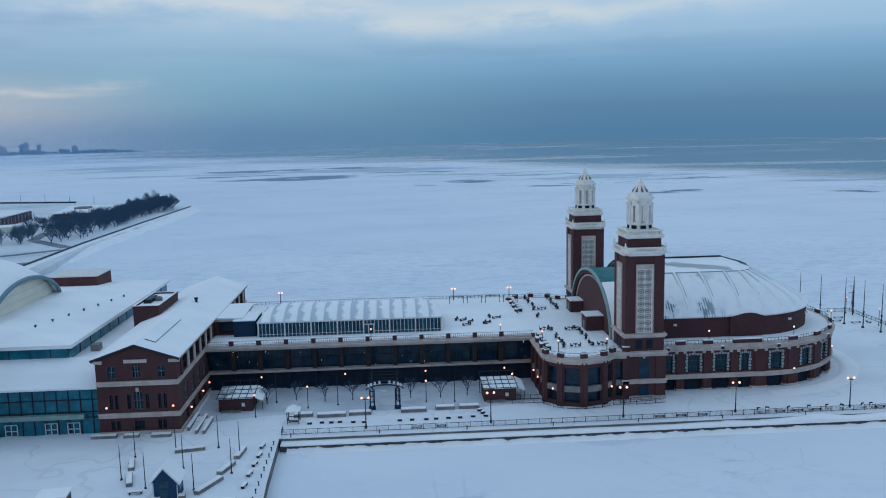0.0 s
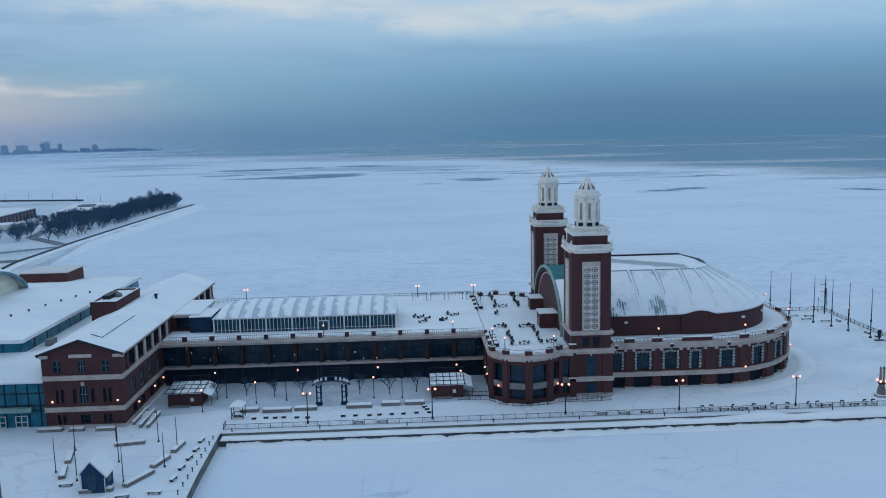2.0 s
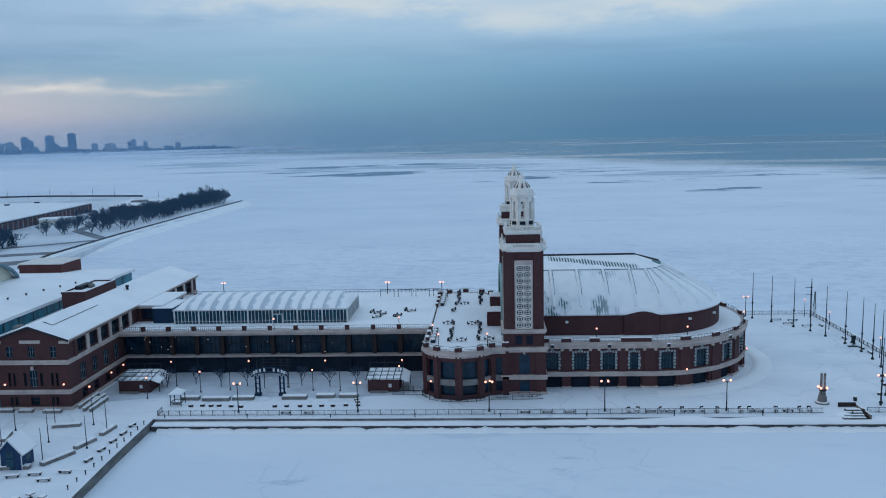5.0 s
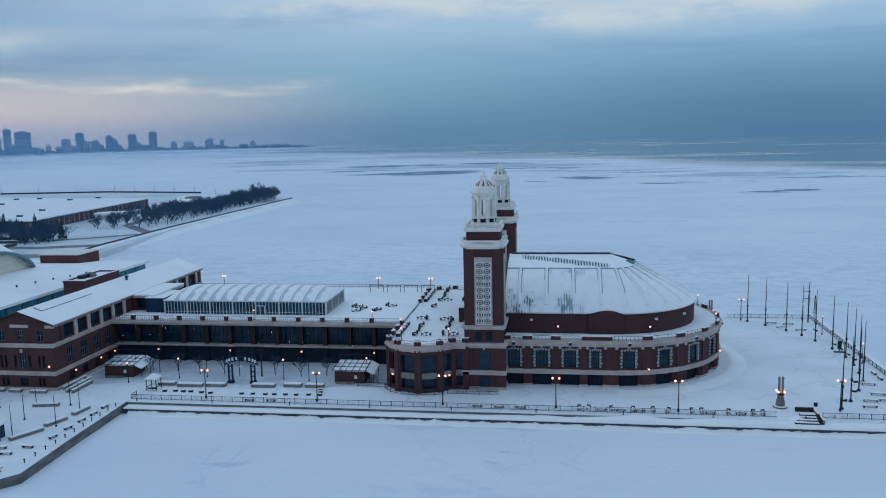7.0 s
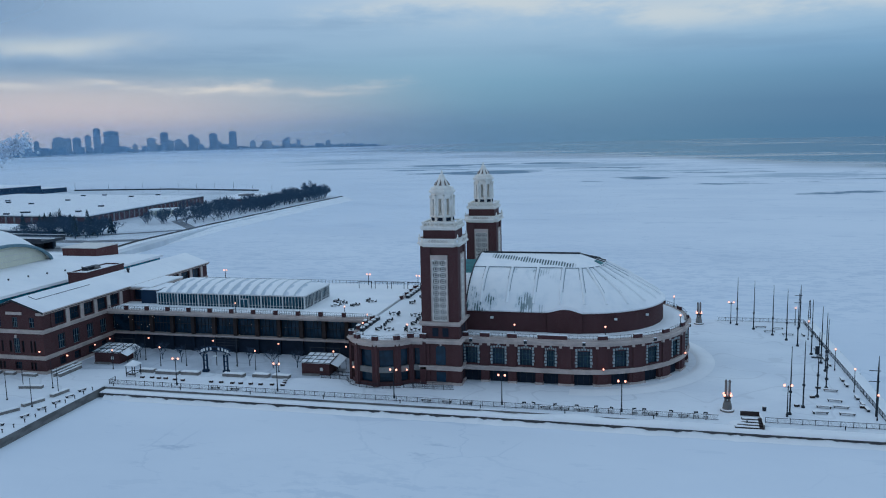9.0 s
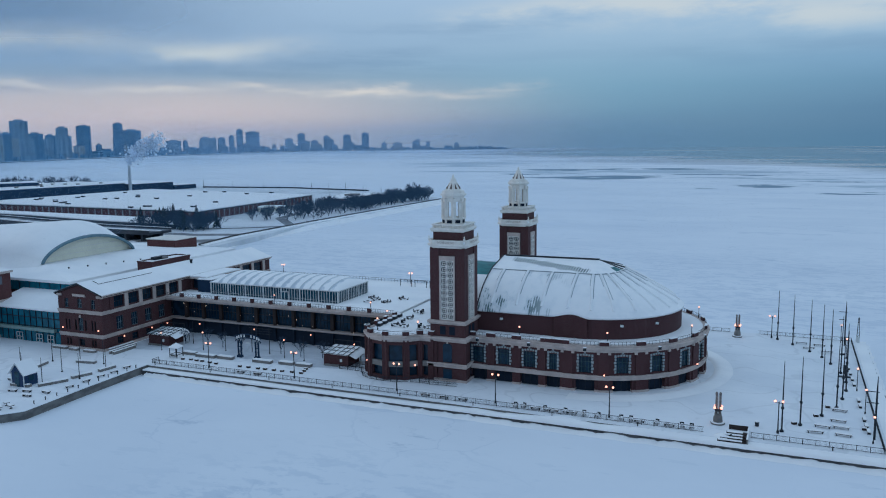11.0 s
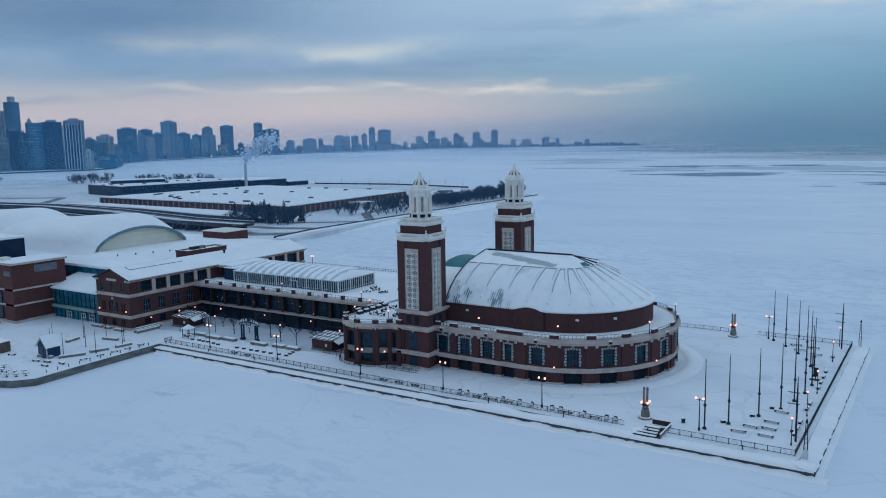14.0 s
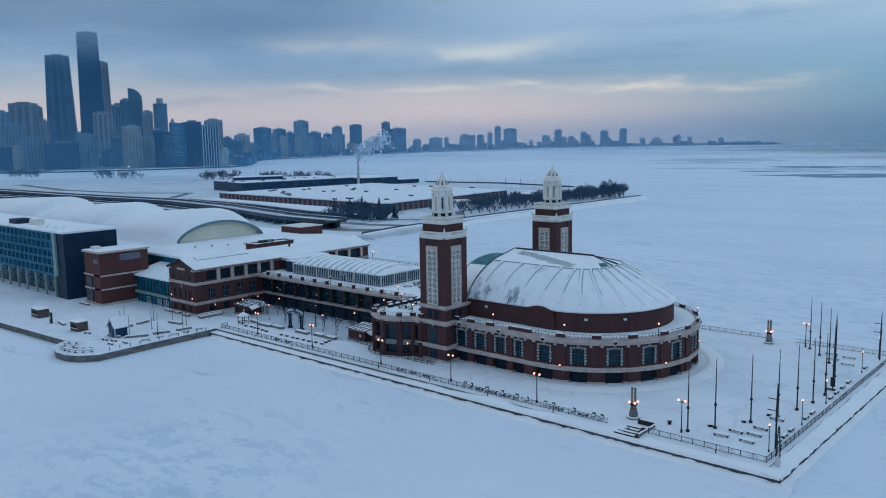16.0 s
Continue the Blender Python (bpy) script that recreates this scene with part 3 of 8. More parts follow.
elevated_road([(-204, 364), (-256, 366), (-302, 376), (-372, 391), (-470, 402), (-660, 388), (-860, 384), (-1050, 372)], 9.0, 6.2, 13, "dark elevated road on piers before a shade-coloured wall, edges lined with snow")
elevated_road([(-330, 352), (-430, 366), (-560, 362), (-760, 350), (-980, 342)], 8.0, 4.6, 15, "second dark elevated road with snow along its edges")
for line, wide in (([(-172, 372), (-190, 362), (-214, 360)], 7.0), ([(-176, 402), (-206, 392), (-262, 392), (-330, 412)], 5.0), ([(-178, 452), (-196, 436), (-214, 424), (-250, 410), (-320, 422)], 3.0), ([(-330, 412), (-430, 432), (-560, 436), (-760, 424), (-1000, 420)], 8.0), ([(-640, 520), (-720, 480), (-860, 470), (-1080, 500)], 6.0), ([(-560, 440), (-640, 520)], 5.0), ([(-178, 460), (-214, 500), (-222, 540)], 3.5)):
    single("road", Shape().sweep(line, [(-wide, 0.85), (wide, 0.85), (wide, 0.98), (-wide, 0.98)]), ROAD, (line[0][0], line[0][1], 0.9), "cleared dark road across the snowy land", "road", kind="structure")
low_hedge = Shape()
random.seed(77)
for line, n in (([(-330, 404), (-430, 424), (-560, 428), (-760, 416)], 50),):
    for i in range(n):
        u = (i + random.random()) / n * (len(line) - 1)
        p = Vector(line[int(u)]).lerp(Vector(line[int(u) + 1]), u % 1)
        r = random.uniform(0.9, 2.0)
        low_hedge.lathe(p.x + random.uniform(-4, 4), p.y + random.uniform(-4, 4), [(r * 0.6, 0.8), (r, 0.9 + r * 0.5), (r * 0.75, 0.9 + r), (r * 0.2, 0.9 + r * 1.3)], 7, random.random())
single("low_scrub", low_hedge, BARK, (-500, 450, 0.9), "dark low scrub along the waterworks roads", "scrub", kind="stuff")


# ---- the ballroom at the pier's end ----
CX, CY, R, X0 = 88.0, 201.4, 26.9, 62.8
STRAIGHT = CX - X0
LENGTH = 2 * STRAIGHT + math.pi * R


def along(s, off=0.0, r=R):
    """A point on the ballroom's outer wall line, s metres from the south tower, off metres outwards."""
    if s <= STRAIGHT:
        return (X0 + s, CY - r - off)
    a = (s - STRAIGHT) / R
    if a <= math.pi:
        return (CX + (r + off) * math.sin(a), CY - (r + off) * math.cos(a))
    return (CX - (s - STRAIGHT - math.pi * R), CY + r + off)


def stations(s0, s1, step=1.6):
    n = max(1, math.ceil((s1 - s0) / step))
    marks = {round(s0 + (s1 - s0) * i / n, 4) for i in range(n + 1)}
    marks |= {k for k in (STRAIGHT, STRAIGHT + math.pi * R) if s0 < k < s1}
    return sorted(marks)


def curved(shape, s0, s1, z0, z1, out, into, r=R):
    """A block of wall that follows the wall line."""
    shape.sweep([along(s, 0, r) for s in stations(s0, s1)], [(-into, z0), (out, z0), (out, z1), (-into, z1)])


hall = thing("ballroom", (88, 200.2, 0), "round-ended red-brick ballroom with stone bands and a snowy ribbed roof", "building")
half = [2.1, 8.5, 14.9, 20.6, 28.1, 36.6, 45.1, 53.8, 62.4]
QUOIN = material("pale_quoin_stone", (.37, .42, .43), (.29, .34, .36), 1.2, 0.3, 0.8)
TEAL_FRAME = material("teal_window_frame", (.025, .085, .095), (.018, .06, .07), 1.0, 0.2, 0.5, bump=0.0)
BAYS = [(s, 1.15 if i == 3 else 1.65) for i, s in enumerate(half)]
BAYS += [(LENGTH - s, w) for s, w in BAYS[::-1]]
outer = Shape()
edges = [0.0]
for s, w in BAYS:
    edges += [s - w, s + w]
edges.append(LENGTH)
for i in range(0, len(edges), 2):
    curved(outer, edges[i], edges[i + 1], 2.7, 9.7, 0, 0.9)
feet = [0.0]
for s, w in BAYS:
    feet += [s - w - 0.55, s + w + 0.55]
feet[1] = max(0.3, feet[1])
feet.append(LENGTH)
for i in range(0, len(feet), 2):
    if feet[i + 1] - feet[i] > 0.2:
        curved(outer, feet[i], feet[i + 1], 0.0, 2.7, 0, 0.9)
for s, w in BAYS:
    curved(outer, s - w, s + w, 2.7, 4.35, -0.02, 0.88)
    curved(outer, s - w, s + w, 8.15, 9.7, -0.02, 0.88)
part("wall", outer, BRICK, hall)
for i in range(0, len(edges), 2):
    if edges[i + 1] - edges[i] > 2.4:
        m = (edges[i] + edges[i + 1]) / 2
        w = min(1.25, (edges[i + 1] - edges[i]) / 2 - 0.6)
        pier = Shape()
        curved(pier, m - w, m + w, 0.5, 9.5, 0.28, 0.1)
        part("pilaster", pier, BRICK, hall)
        for e in (m - w, m + w):
            bracket = Shape()
            curved(bracket, e - 0.32, e + 0.32, 8.85, 9.4, 0.46, 0.1)
            part("bracket", bracket, STONE, hall, "small stone bracket under the cornice")
for i in range(0, len(feet), 2):
    foot = Shape()
    if feet[i + 1] - feet[i] < 0.2:
        continue
    curved(foot, feet[i] - 0.04, feet[i + 1] + 0.04, 0.0, 0.5, 0.36, 0.95)
    part("pier_base", foot, STONE, hall, "pale stone base of a brick pier")
band = Shape()
full = [along(s) for s in stations(0, LENGTH)]
band.sweep(full, [(-0.1, 2.85), (0.36, 2.85), (0.42, 3.05), (0.42, 3.55), (0.55, 3.65), (0.55, 3.95), (-0.1, 3.95)])
part("band", band, STONE, hall, "pale stone band above the ground floor")
cornice = Shape()
cornice.sweep(full, [(-0.9, 9.35), (0.36, 9.35), (0.42, 9.8), (0.75, 9.95), (0.85, 10.4), (0.4, 10.5), (0.4, 10.85), (-0.9, 10.85)])
part("cornice", cornice, STONE, hall, "pale stone cornice")
for s, w in BAYS:
    pane = Shape()
    curved(pane, s - w + 0.02, s + w - 0.02, 4.35, 8.15, -0.45, 0.55)
    window = part("window", pane, GLASS, hall, "dark glazed window in a pale quoined surround")
    blocks = []
    for side in (-1, 1):
        for k in range(5):
            e0, e1 = sorted((s + side * (w - 0.22), s + side * (w + (0.34 if k % 2 else 0.2))))
            blocks.append((e0, e1, 4.45 + k * 0.74, 4.45 + k * 0.74 + 0.52))
    for k in range(6):
        u = (k - 2.5) / 2.5
        mid = s + u * w
        z = 8.12 + 0.34 * (1 - u * u)
        blocks.append((mid - w * 0.14, mid + w * 0.14, z, z + (0.62 if k in (0, 5) else 0.42)))
    blocks.append((s - 0.22, s + 0.22, 8.95, 9.38))
    for e0, e1, z0, z1 in blocks:
        quoin = Shape()
        curved(quoin, e0, e1, z0, z1, 0.10, 0.3)
        part("quoin", quoin, QUOIN, window)
    bars = Shape()
    for u in (-0.5, 0, 0.5):
        curved(bars, s + u * w - 0.05, s + u * w + 0.05, 4.35, 8.15, -0.36, 0.46)
    for z in (5.6, 6.9):
        curved(bars, s - w, s + w, z, z + 0.09, -0.36, 0.46)
    part("glazing_grid", bars, TEAL_FRAME, window)
    # A near-black block paints the shade within each doorway.
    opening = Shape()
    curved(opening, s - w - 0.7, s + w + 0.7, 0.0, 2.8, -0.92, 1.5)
    door = part("ground_opening", opening, SHADE, hall, "doorway between brick piers, filled near-black for shade")
    bars = Shape()
    for u in (-0.66, 0, 0.66):
        curved(bars, s + u * w * 1.3 - 0.05, s + u * w * 1.3 + 0.05, 0.0, 2.75, -0.86, 0.94)
    part("door_frame", bars, DARK, door)

# terrace above the outer wall, with its parapet of brick blocks and rails
terrace = Shape()
curved(terrace, 0, LENGTH, 10.5, 10.86, -0.85, 7.0)
part("terrace", terrace, SNOW, hall, "snow-covered roof terrace")
for i in range(0, len(edges), 2):
    m = (edges[i] + edges[i + 1]) / 2
    w = 1.1
    if i in (6, 8):
        continue
    block = Shape()
    curved(block, m - w, m + w, 10.85, 11.75, 0.3, 0.25)
    ob = part("parapet_block", block, BRICK, hall, "brick parapet block with a snow cap")
    cap = Shape()
    curved(cap, m - w - 0.06, m + w + 0.06, 11.75, 11.9, 0.36, 0.3)
    part("coping", cap, SNOW, ob)
block = Shape()
curved(block, 17.6, 24.4, 10.85, 11.75, 0.3, 0.25)
ob = part("parapet_block", block, BRICK, hall, "long brick parapet with a snow cap")
cap = Shape()
curved(cap, 17.5, 24.5, 11.75, 11.9, 0.36, 0.3)
part("coping", cap, SNOW, ob)
for z in (11.15, 11.75):
    r = Shape()
    curved(r, 0.4, LENGTH - 0.4, z, z + 0.06, 0.03, 0.03)
    part("rail", r, DARK, hall, "thin dark terrace rail")
posts = Shape()
s = 0.5
while s < LENGTH:
    p = along(s)
    posts.box(p[0] - 0.025, p[0] + 0.025, p[1] - 0.025, p[1] + 0.025, 10.85, 11.78)
    s += 0.9
part("balusters", posts, DARK, hall)

# drum and roof
DR, EAVE = 20.9, 16.15
drum = Shape()
curved(drum, -0.6, LENGTH + 0.6, 10.8, EAVE, 0, 0.8, DR)
part("drum_wall", drum, BRICK, hall, "plain dark brick drum below the roof")
bulge = Shape()
n = 24
rows = [[], [], [], []]
for k in range(n + 1):
    s_, u = 19.2 + 8.6 * k / n, k / n
    z = EAVE - 0.35 + 0.8 * math.sin(math.pi * u) ** 1.5
    for row, (off, zz) in zip(rows, ((0.3, 10.85), (0.82, EAVE - 0.6), (0.82, z), (-0.9, z + 0.05))):
        row.append((*along(s_, off, DR), zz))
bulge.sheet(rows)
part("drum_gable", bulge, BRICK, hall, "brick front with a curved top on the drum")
lip = Shape()
lip.sheet([[(*along(19.2 + 8.6 * k / n, off, DR), EAVE - 0.3 + dz + 0.8 * math.sin(math.pi * k / n) ** 1.5) for k in range(n + 1)] for off, dz in ((0.95, 0.0), (0.95, 0.3), (-1.6, 0.75))])
part("snow_lip", lip, SNOW, hall, "snow curling over the curved drum front", True)


def roof_height(r):
    """The roof's profile from the ridge line (r = 0) to the eave."""
    arc = math.sqrt(max(0, 23.4 ** 2 - r * r)) - math.sqrt(23.4 ** 2 - 21.3 ** 2)
    return EAVE + arc * 9.9 / (23.4 - math.sqrt(23.4 ** 2 - 21.3 ** 2))


def roof_point(s, r, lift=0.0):
    """A point of the roof: station s along the outer line, r metres out from the ridge."""
    z = roof_height(r) + lift
    if s <= STRAIGHT:
        return (X0 + s, CY - r, z)
    a = (s - STRAIGHT) / R
    if a <= math.pi:
        k = 0.66 + 0.34 * min(1, max(0, (r - 9.6) / 9.0))
        if r > 9.6:
            top = roof_height(9.6)
            straight = top + (EAVE - top) * (r * k - 6.3) / (21.4 - 6.3) + lift
            z += (straight - z) * 0.85 * math.sin(a) ** 2
        return (CX + r * k * math.sin(a), CY - r * math.cos(a), z)
    return (CX - (s - STRAIGHT - math.pi * R), CY + r, z)


def roof_material(name, size, stretch, limit, east_limit):
    """Snow over seamed copper; bare patches show the seams that run down the slope."""
    m = bpy.data.materials.new(name)
    m.use_nodes = True
    t = m.node_tree
    b = t.nodes["Principled BSDF"]
    place = t.nodes.new("ShaderNodeNewGeometry").outputs["Position"]
    sp = t.nodes.new("ShaderNodeSeparateXYZ")
    t.links.new(place, sp.inputs[0])
    bare = noise_of(t, place, size, 5, 0.6, stretch)
    keep = span(t, sp.outputs[0], east_limit, east_limit - 12)
    wave = maths(t, "SINE", maths(t, "MULTIPLY", sp.outputs[0], 2 * math.pi / 0.62))
    soft = noise_of(t, place, 3.0, 4, 0.6)
    c = mix(t, span(t, soft, 0.4, 0.75), (.90, .905, .91), (.82, .84, .86))
    c = mix(t, maths(t, "MULTIPLY", span(t, bare, limit - 0.10, limit + 0.02), maths(t, "MULTIPLY", keep, 0.55)), c, (.50, .58, .63))
    where = maths(t, "ADD", bare, maths(t, "MULTIPLY", wave, 0.035))
    c = mix(t, maths(t, "MULTIPLY", span(t, where, limit, limit + 0.035), maths(t, "MULTIPLY", keep, 0.92)), c, (.045, .12, .125))
    t.links.new(c, b.inputs["Base Color"])
    b.inputs["Roughness"].default_value = 0.6
    n = node(t, "ShaderNodeBump", Strength=0.3, Distance=0.15)
    t.links.new(soft, n.inputs["Height"])
    t.links.new(n.outputs[0], b.inputs["Normal"])
    return m


ROOF = roof_material("snow_over_copper", 5.0, (1.0, 0.6, 0.5), 0.60, 85.0)


def bare_wedge_material():
    """Snow on the upper roof with a long tapering strip of bare seams."""
    m = bpy.data.materials.new("snow_over_upper_roof")
    m.use_nodes = True
    t = m.node_tree
    b = t.nodes["Principled BSDF"]
    place = t.nodes.new("ShaderNodeNewGeometry").outputs["Position"]
    sp = t.nodes.new("ShaderNodeSeparateXYZ")
    t.links.new(place, sp.inputs[0])
    x = sp.outputs[0]
    r = maths(t, "ABSOLUTE", maths(t, "SUBTRACT", sp.outputs[1], CY))
    ragged = noise_of(t, place, 1.6, 5, 0.65)
    soft = noise_of(t, place, 3.0, 4, 0.6)
    middle = maths(t, "ADD", 2.2, maths(t, "MULTIPLY", maths(t, "SUBTRACT", x, 66.0), 0.30))
    off = maths(t, "ABSOLUTE", maths(t, "SUBTRACT", r, middle))
    off = maths(t, "ADD", off, maths(t, "MULTIPLY", maths(t, "SUBTRACT", ragged, 0.5), 3.6))
    strip = maths(t, "MULTIPLY", span(t, off, 1.9, 1.0), maths(t, "MULTIPLY", span(t, x, 65.2, 67.0), span(t, x, 88.0, 86.5)))
    wave = maths(t, "SINE", maths(t, "MULTIPLY", x, 2 * math.pi / 0.7))
    c = mix(t, span(t, soft, 0.4, 0.75), (.90, .905, .91), (.82, .84, .86))
    c = mix(t, maths(t, "MULTIPLY", strip, 0.35), c, (.45, .53, .58))
    c = mix(t, maths(t, "MULTIPLY", strip, span(t, wave, -0.3, 0.3)), c, (.035, .075, .085))
    t.links.new(c, b.inputs["Base Color"])
    b.inputs["Roughness"].default_value = 0.6
    return m


ROOF_TOP = bare_wedge_material()
# Grey painted for the shadow lines beside ribs and below the upper roof.
SHADOW_LINE = material("roof_shadow_line", (.24, .29, .33), (.44, .49, .53), 1.6, 0.3, 0.6)
ss = stations(-0.4, LENGTH + 0.4, 1.3)
lower = Shape()
lower.sheet([[roof_point(s, r) for s in ss] for r in [9.6 + (21.4 - 9.6) * k / 14 for k in range(15)]])
lower.sheet([[roof_point(s, 21.4) for s in ss], [roof_point(s, 21.4, -0.35) for s in ss], [roof_point(s, 20.5, -0.6) for s in ss]])
roof = part("roof", lower, ROOF, hall, "snow-covered ribbed roof with bare green copper patches", True)
upper = Shape()
CREST = roof_height(9.6) + 2.15


def upper_point(s, r, drop=0.0):
    """The upper roof slopes straight from the ridge to the crease."""
    p = roof_point(s, r)
    return (p[0], p[1], CREST - (CREST - roof_height(9.6) - 0.12) * r / 9.9 - drop)


upper.sheet([[upper_point(s, r) for s in ss] for r in [0.02 + 9.9 * k / 8 for k in range(9)]])
upper.sheet([[upper_point(s, 9.92) for s in ss], [upper_point(s, 9.92, 0.5) for s in ss]])
part("upper_roof", upper, ROOF_TOP, hall, "raised upper roof with a dark ridge")
crease = Shape()
line = [upper_point(s, 9.98, 0.1) for s in ss]
for a, b in zip(line, line[1:]):
    crease.tube(a, b, 0.09, 0.09, 4)
part("crease", crease, SHADOW_LINE, hall, "thin grey line painted for the shadow below the upper roof")
ridge = Shape()
ridge.box(X0 + 0.2, CX + 0.2, CY - 0.4, CY + 0.4, CREST - 0.2, CREST + 0.28)
part("ridge", ridge, DARK, hall, "dark metal ridge")
for a, thick in ((1.45, 0.24), (1.75, 0.34), (2.3, 0.2)):
    p, q = upper_point(STRAIGHT + a * R, 0.6), upper_point(STRAIGHT + a * R, 9.8)
    part("hip_cap", Shape().tube(p, q, thick * 0.7, thick, 5), DARK, hall)
bare = Shape()
spread_of = [1.02 + 0.34 * i / 6 for i in range(7)]
bare.sheet([[upper_point(STRAIGHT + a * R, r, -0.03) for a in spread_of] for r in (6.6, 7.6, 8.6, 9.7)])
part("bare_hip", bare, COPPER, hall, "bare green-black patch at the roof's east hip")
for s in [3.0, 9.4, 15.8, 22.1, 28.6, 35.6, 42.8, 50.2, 57.6, 65.0, 72.4, 79.8, 87.2, 94.6, 102, 109, 116, 122.5, 129]:
    line = [roof_point(s, 10.0 + (20.3 - 10.0) * i / 9, 0.06) for i in range(10)]
    rib = Shape()
    for a, b in zip(line, line[1:]):
        rib.tube(a, b, 0.34, 0.34, 8)
    part("rib", rib, SNOW, roof)
    side = 0.46
    ang = max(0.0, min(math.pi, (s - STRAIGHT) / R))
    dx, dy = side * math.cos(ang), side * math.sin(ang)
    for way_out, last, thick in ((1, 8, 0.07), (-1, 5, 0.045)):
        edge = Shape()
        for a, b in zip(line[:last], line[1:last]):
            edge.tube((a[0] + dx * way_out, a[1] + dy * way_out, a[2]), (b[0] + dx * way_out, b[1] + dy * way_out, b[2]), thick, thick, 4)
        part("rib_shadow_line", edge, SHADOW_LINE, roof)

for s, sign in ((-0.45, -1), (LENGTH + 0.45, 1)):
    line = [upper_point(s, 0.3 + 20.9 * i / 16, -0.1) if i < 8 else roof_point(s, 0.3 + 20.9 * i / 16, 0.12) for i in range(17)]
    edge = Shape()
    for a, b in zip(line, line[1:]):
        edge.tube(a, b, 0.16, 0.16, 5)
    part("verge", edge, DARK, hall, "dark metal verge at the roof's west edge")

# arched west front between the towers
front = thing("entrance_arch", (56, 200.2, 10.8), "great brick arch front with a green copper barrel roof", "building front")
AX0, AX1, AR, AZ, AH = 53.6, 63.2, 20.2, 11.0, 13.4


def arch(u, r=AR, h=AH):
    return (CY - r * math.cos(u), AZ + h * math.sin(u))


us = [math.pi * i / 36 for i in range(37)]
face = Shape()
face.add([(AX0 + 0.9, *arch(u, AR - 1.2, AH - 1.2)) for u in us] + [(AX0 + 1.6, *arch(u, AR - 1.2, AH - 1.2)) for u in us], [tuple(range(37)), tuple(range(37, 74))[::-1]])
part("arch_wall", face, BRICK, front, "recessed brick wall under the arch")
for r0, r1, x0, x1, mat, name in ((AR - 1.3, AR - 0.55, AX0 + 0.25, AX1, BRICK, "arch_ring"), (AR - 0.55, AR, AX0, AX1, COPPER, "arch_roof"), (AR - 0.5, AR + 0.12, AX0 - 0.15, AX0 + 0.35, COPPER_PALE, "arch_trim"), (AR - 2.1, AR - 1.75, AX0 + 0.7, AX0 + 1.0, STONE, "inner_ring")):
    sh = Shape()
    d = AH - AR
    rows = [[(x, *arch(u, r, r + d)) for u in us] for x, r in ((x0, r0), (x0, r1), (x1, r1), (x1, r0), (x0, r0))]
    sh.sheet(rows)
    part(name, sh, mat, front)
flank = Shape()
lows = [0.335 * math.pi * i / 14 for i in range(15)]
flank.sheet([[(x, *arch(u, AR + 0.06 + puff, AH + 0.06 + puff)) for u in lows] for x, puff in ((AX0 + 0.5, 0), (AX0 + 0.9, 0.2), (60.0, 0.28), (AX1, 0.25))])
part("snow_flank", flank, SNOW, front, "snow lying on the barrel roof's flank", True)
for x0, y0, y1, zt in ((50.2, 190.6, 195.6, 14.5), (51.0, 211.8, 216.8, 13.9)):
    hut = single("stair_hut", Shape().box(x0, 54.4, y0, y1, 10.8, zt), BRICK, (52, (y0 + y1) / 2, 10.8), "small brick stair hut on the snowy terrace", "roof hut", "terrace stair huts")
    part("roof", Shape().box(x0 - 0.2, 54.5, y0 - 0.2, y1 + 0.2, zt, zt + 0.25), SNOW, hut)
    part("door", Shape().box(x0 - 0.08, x0 + 0.02, (y0 + y1) / 2 - 0.9, (y0 + y1) / 2 + 0.9, 10.9, 13.2), GLASS, hut, "dark glazed door")


# ---- the two towers ----
def star_panel(shape, wide, tall, cols, rows, depth):
    """Tracery of squares, crosses and diamonds in a flat panel, x across and z up."""
    t = 0.13
    cw, ch = wide / cols, tall / rows
    for i in range(cols + 1):
        x = -wide / 2 + i * cw
        shape.box(x - t, x + t, -depth, 0, 0, tall)
    for j in range(rows + 1):
        shape.box(-wide / 2, wide / 2, -depth, 0, j * ch - t, j * ch + t)
    for i in range(cols):
        for j in range(rows):
            x, z = -wide / 2 + (i + 0.5) * cw, (j + 0.5) * ch
            for a, b in ((1, 1), (1, -1), (-1, 1), (-1, -1)):
                shape.tube((x + a * cw * 0.10, -depth / 2, z + b * ch * 0.10), (x + a * cw * 0.5, -depth / 2, z + b * ch * 0.5), 0.10, 0.10, 4)
            ringp = [(x + 0.23 * cw * math.cos(k * math.pi / 4), -depth / 2, z + 0.23 * ch * math.sin(k * math.pi / 4)) for k in range(8)]
            for k in range(8):
                shape.tube(ringp[k], ringp[(k + 1) % 8], 0.085, 0.085, 4)


VENT = material("brown_louvre", (.20, .15, .13), (.13, .10, .09), 0.8, 0.2, 0.8)


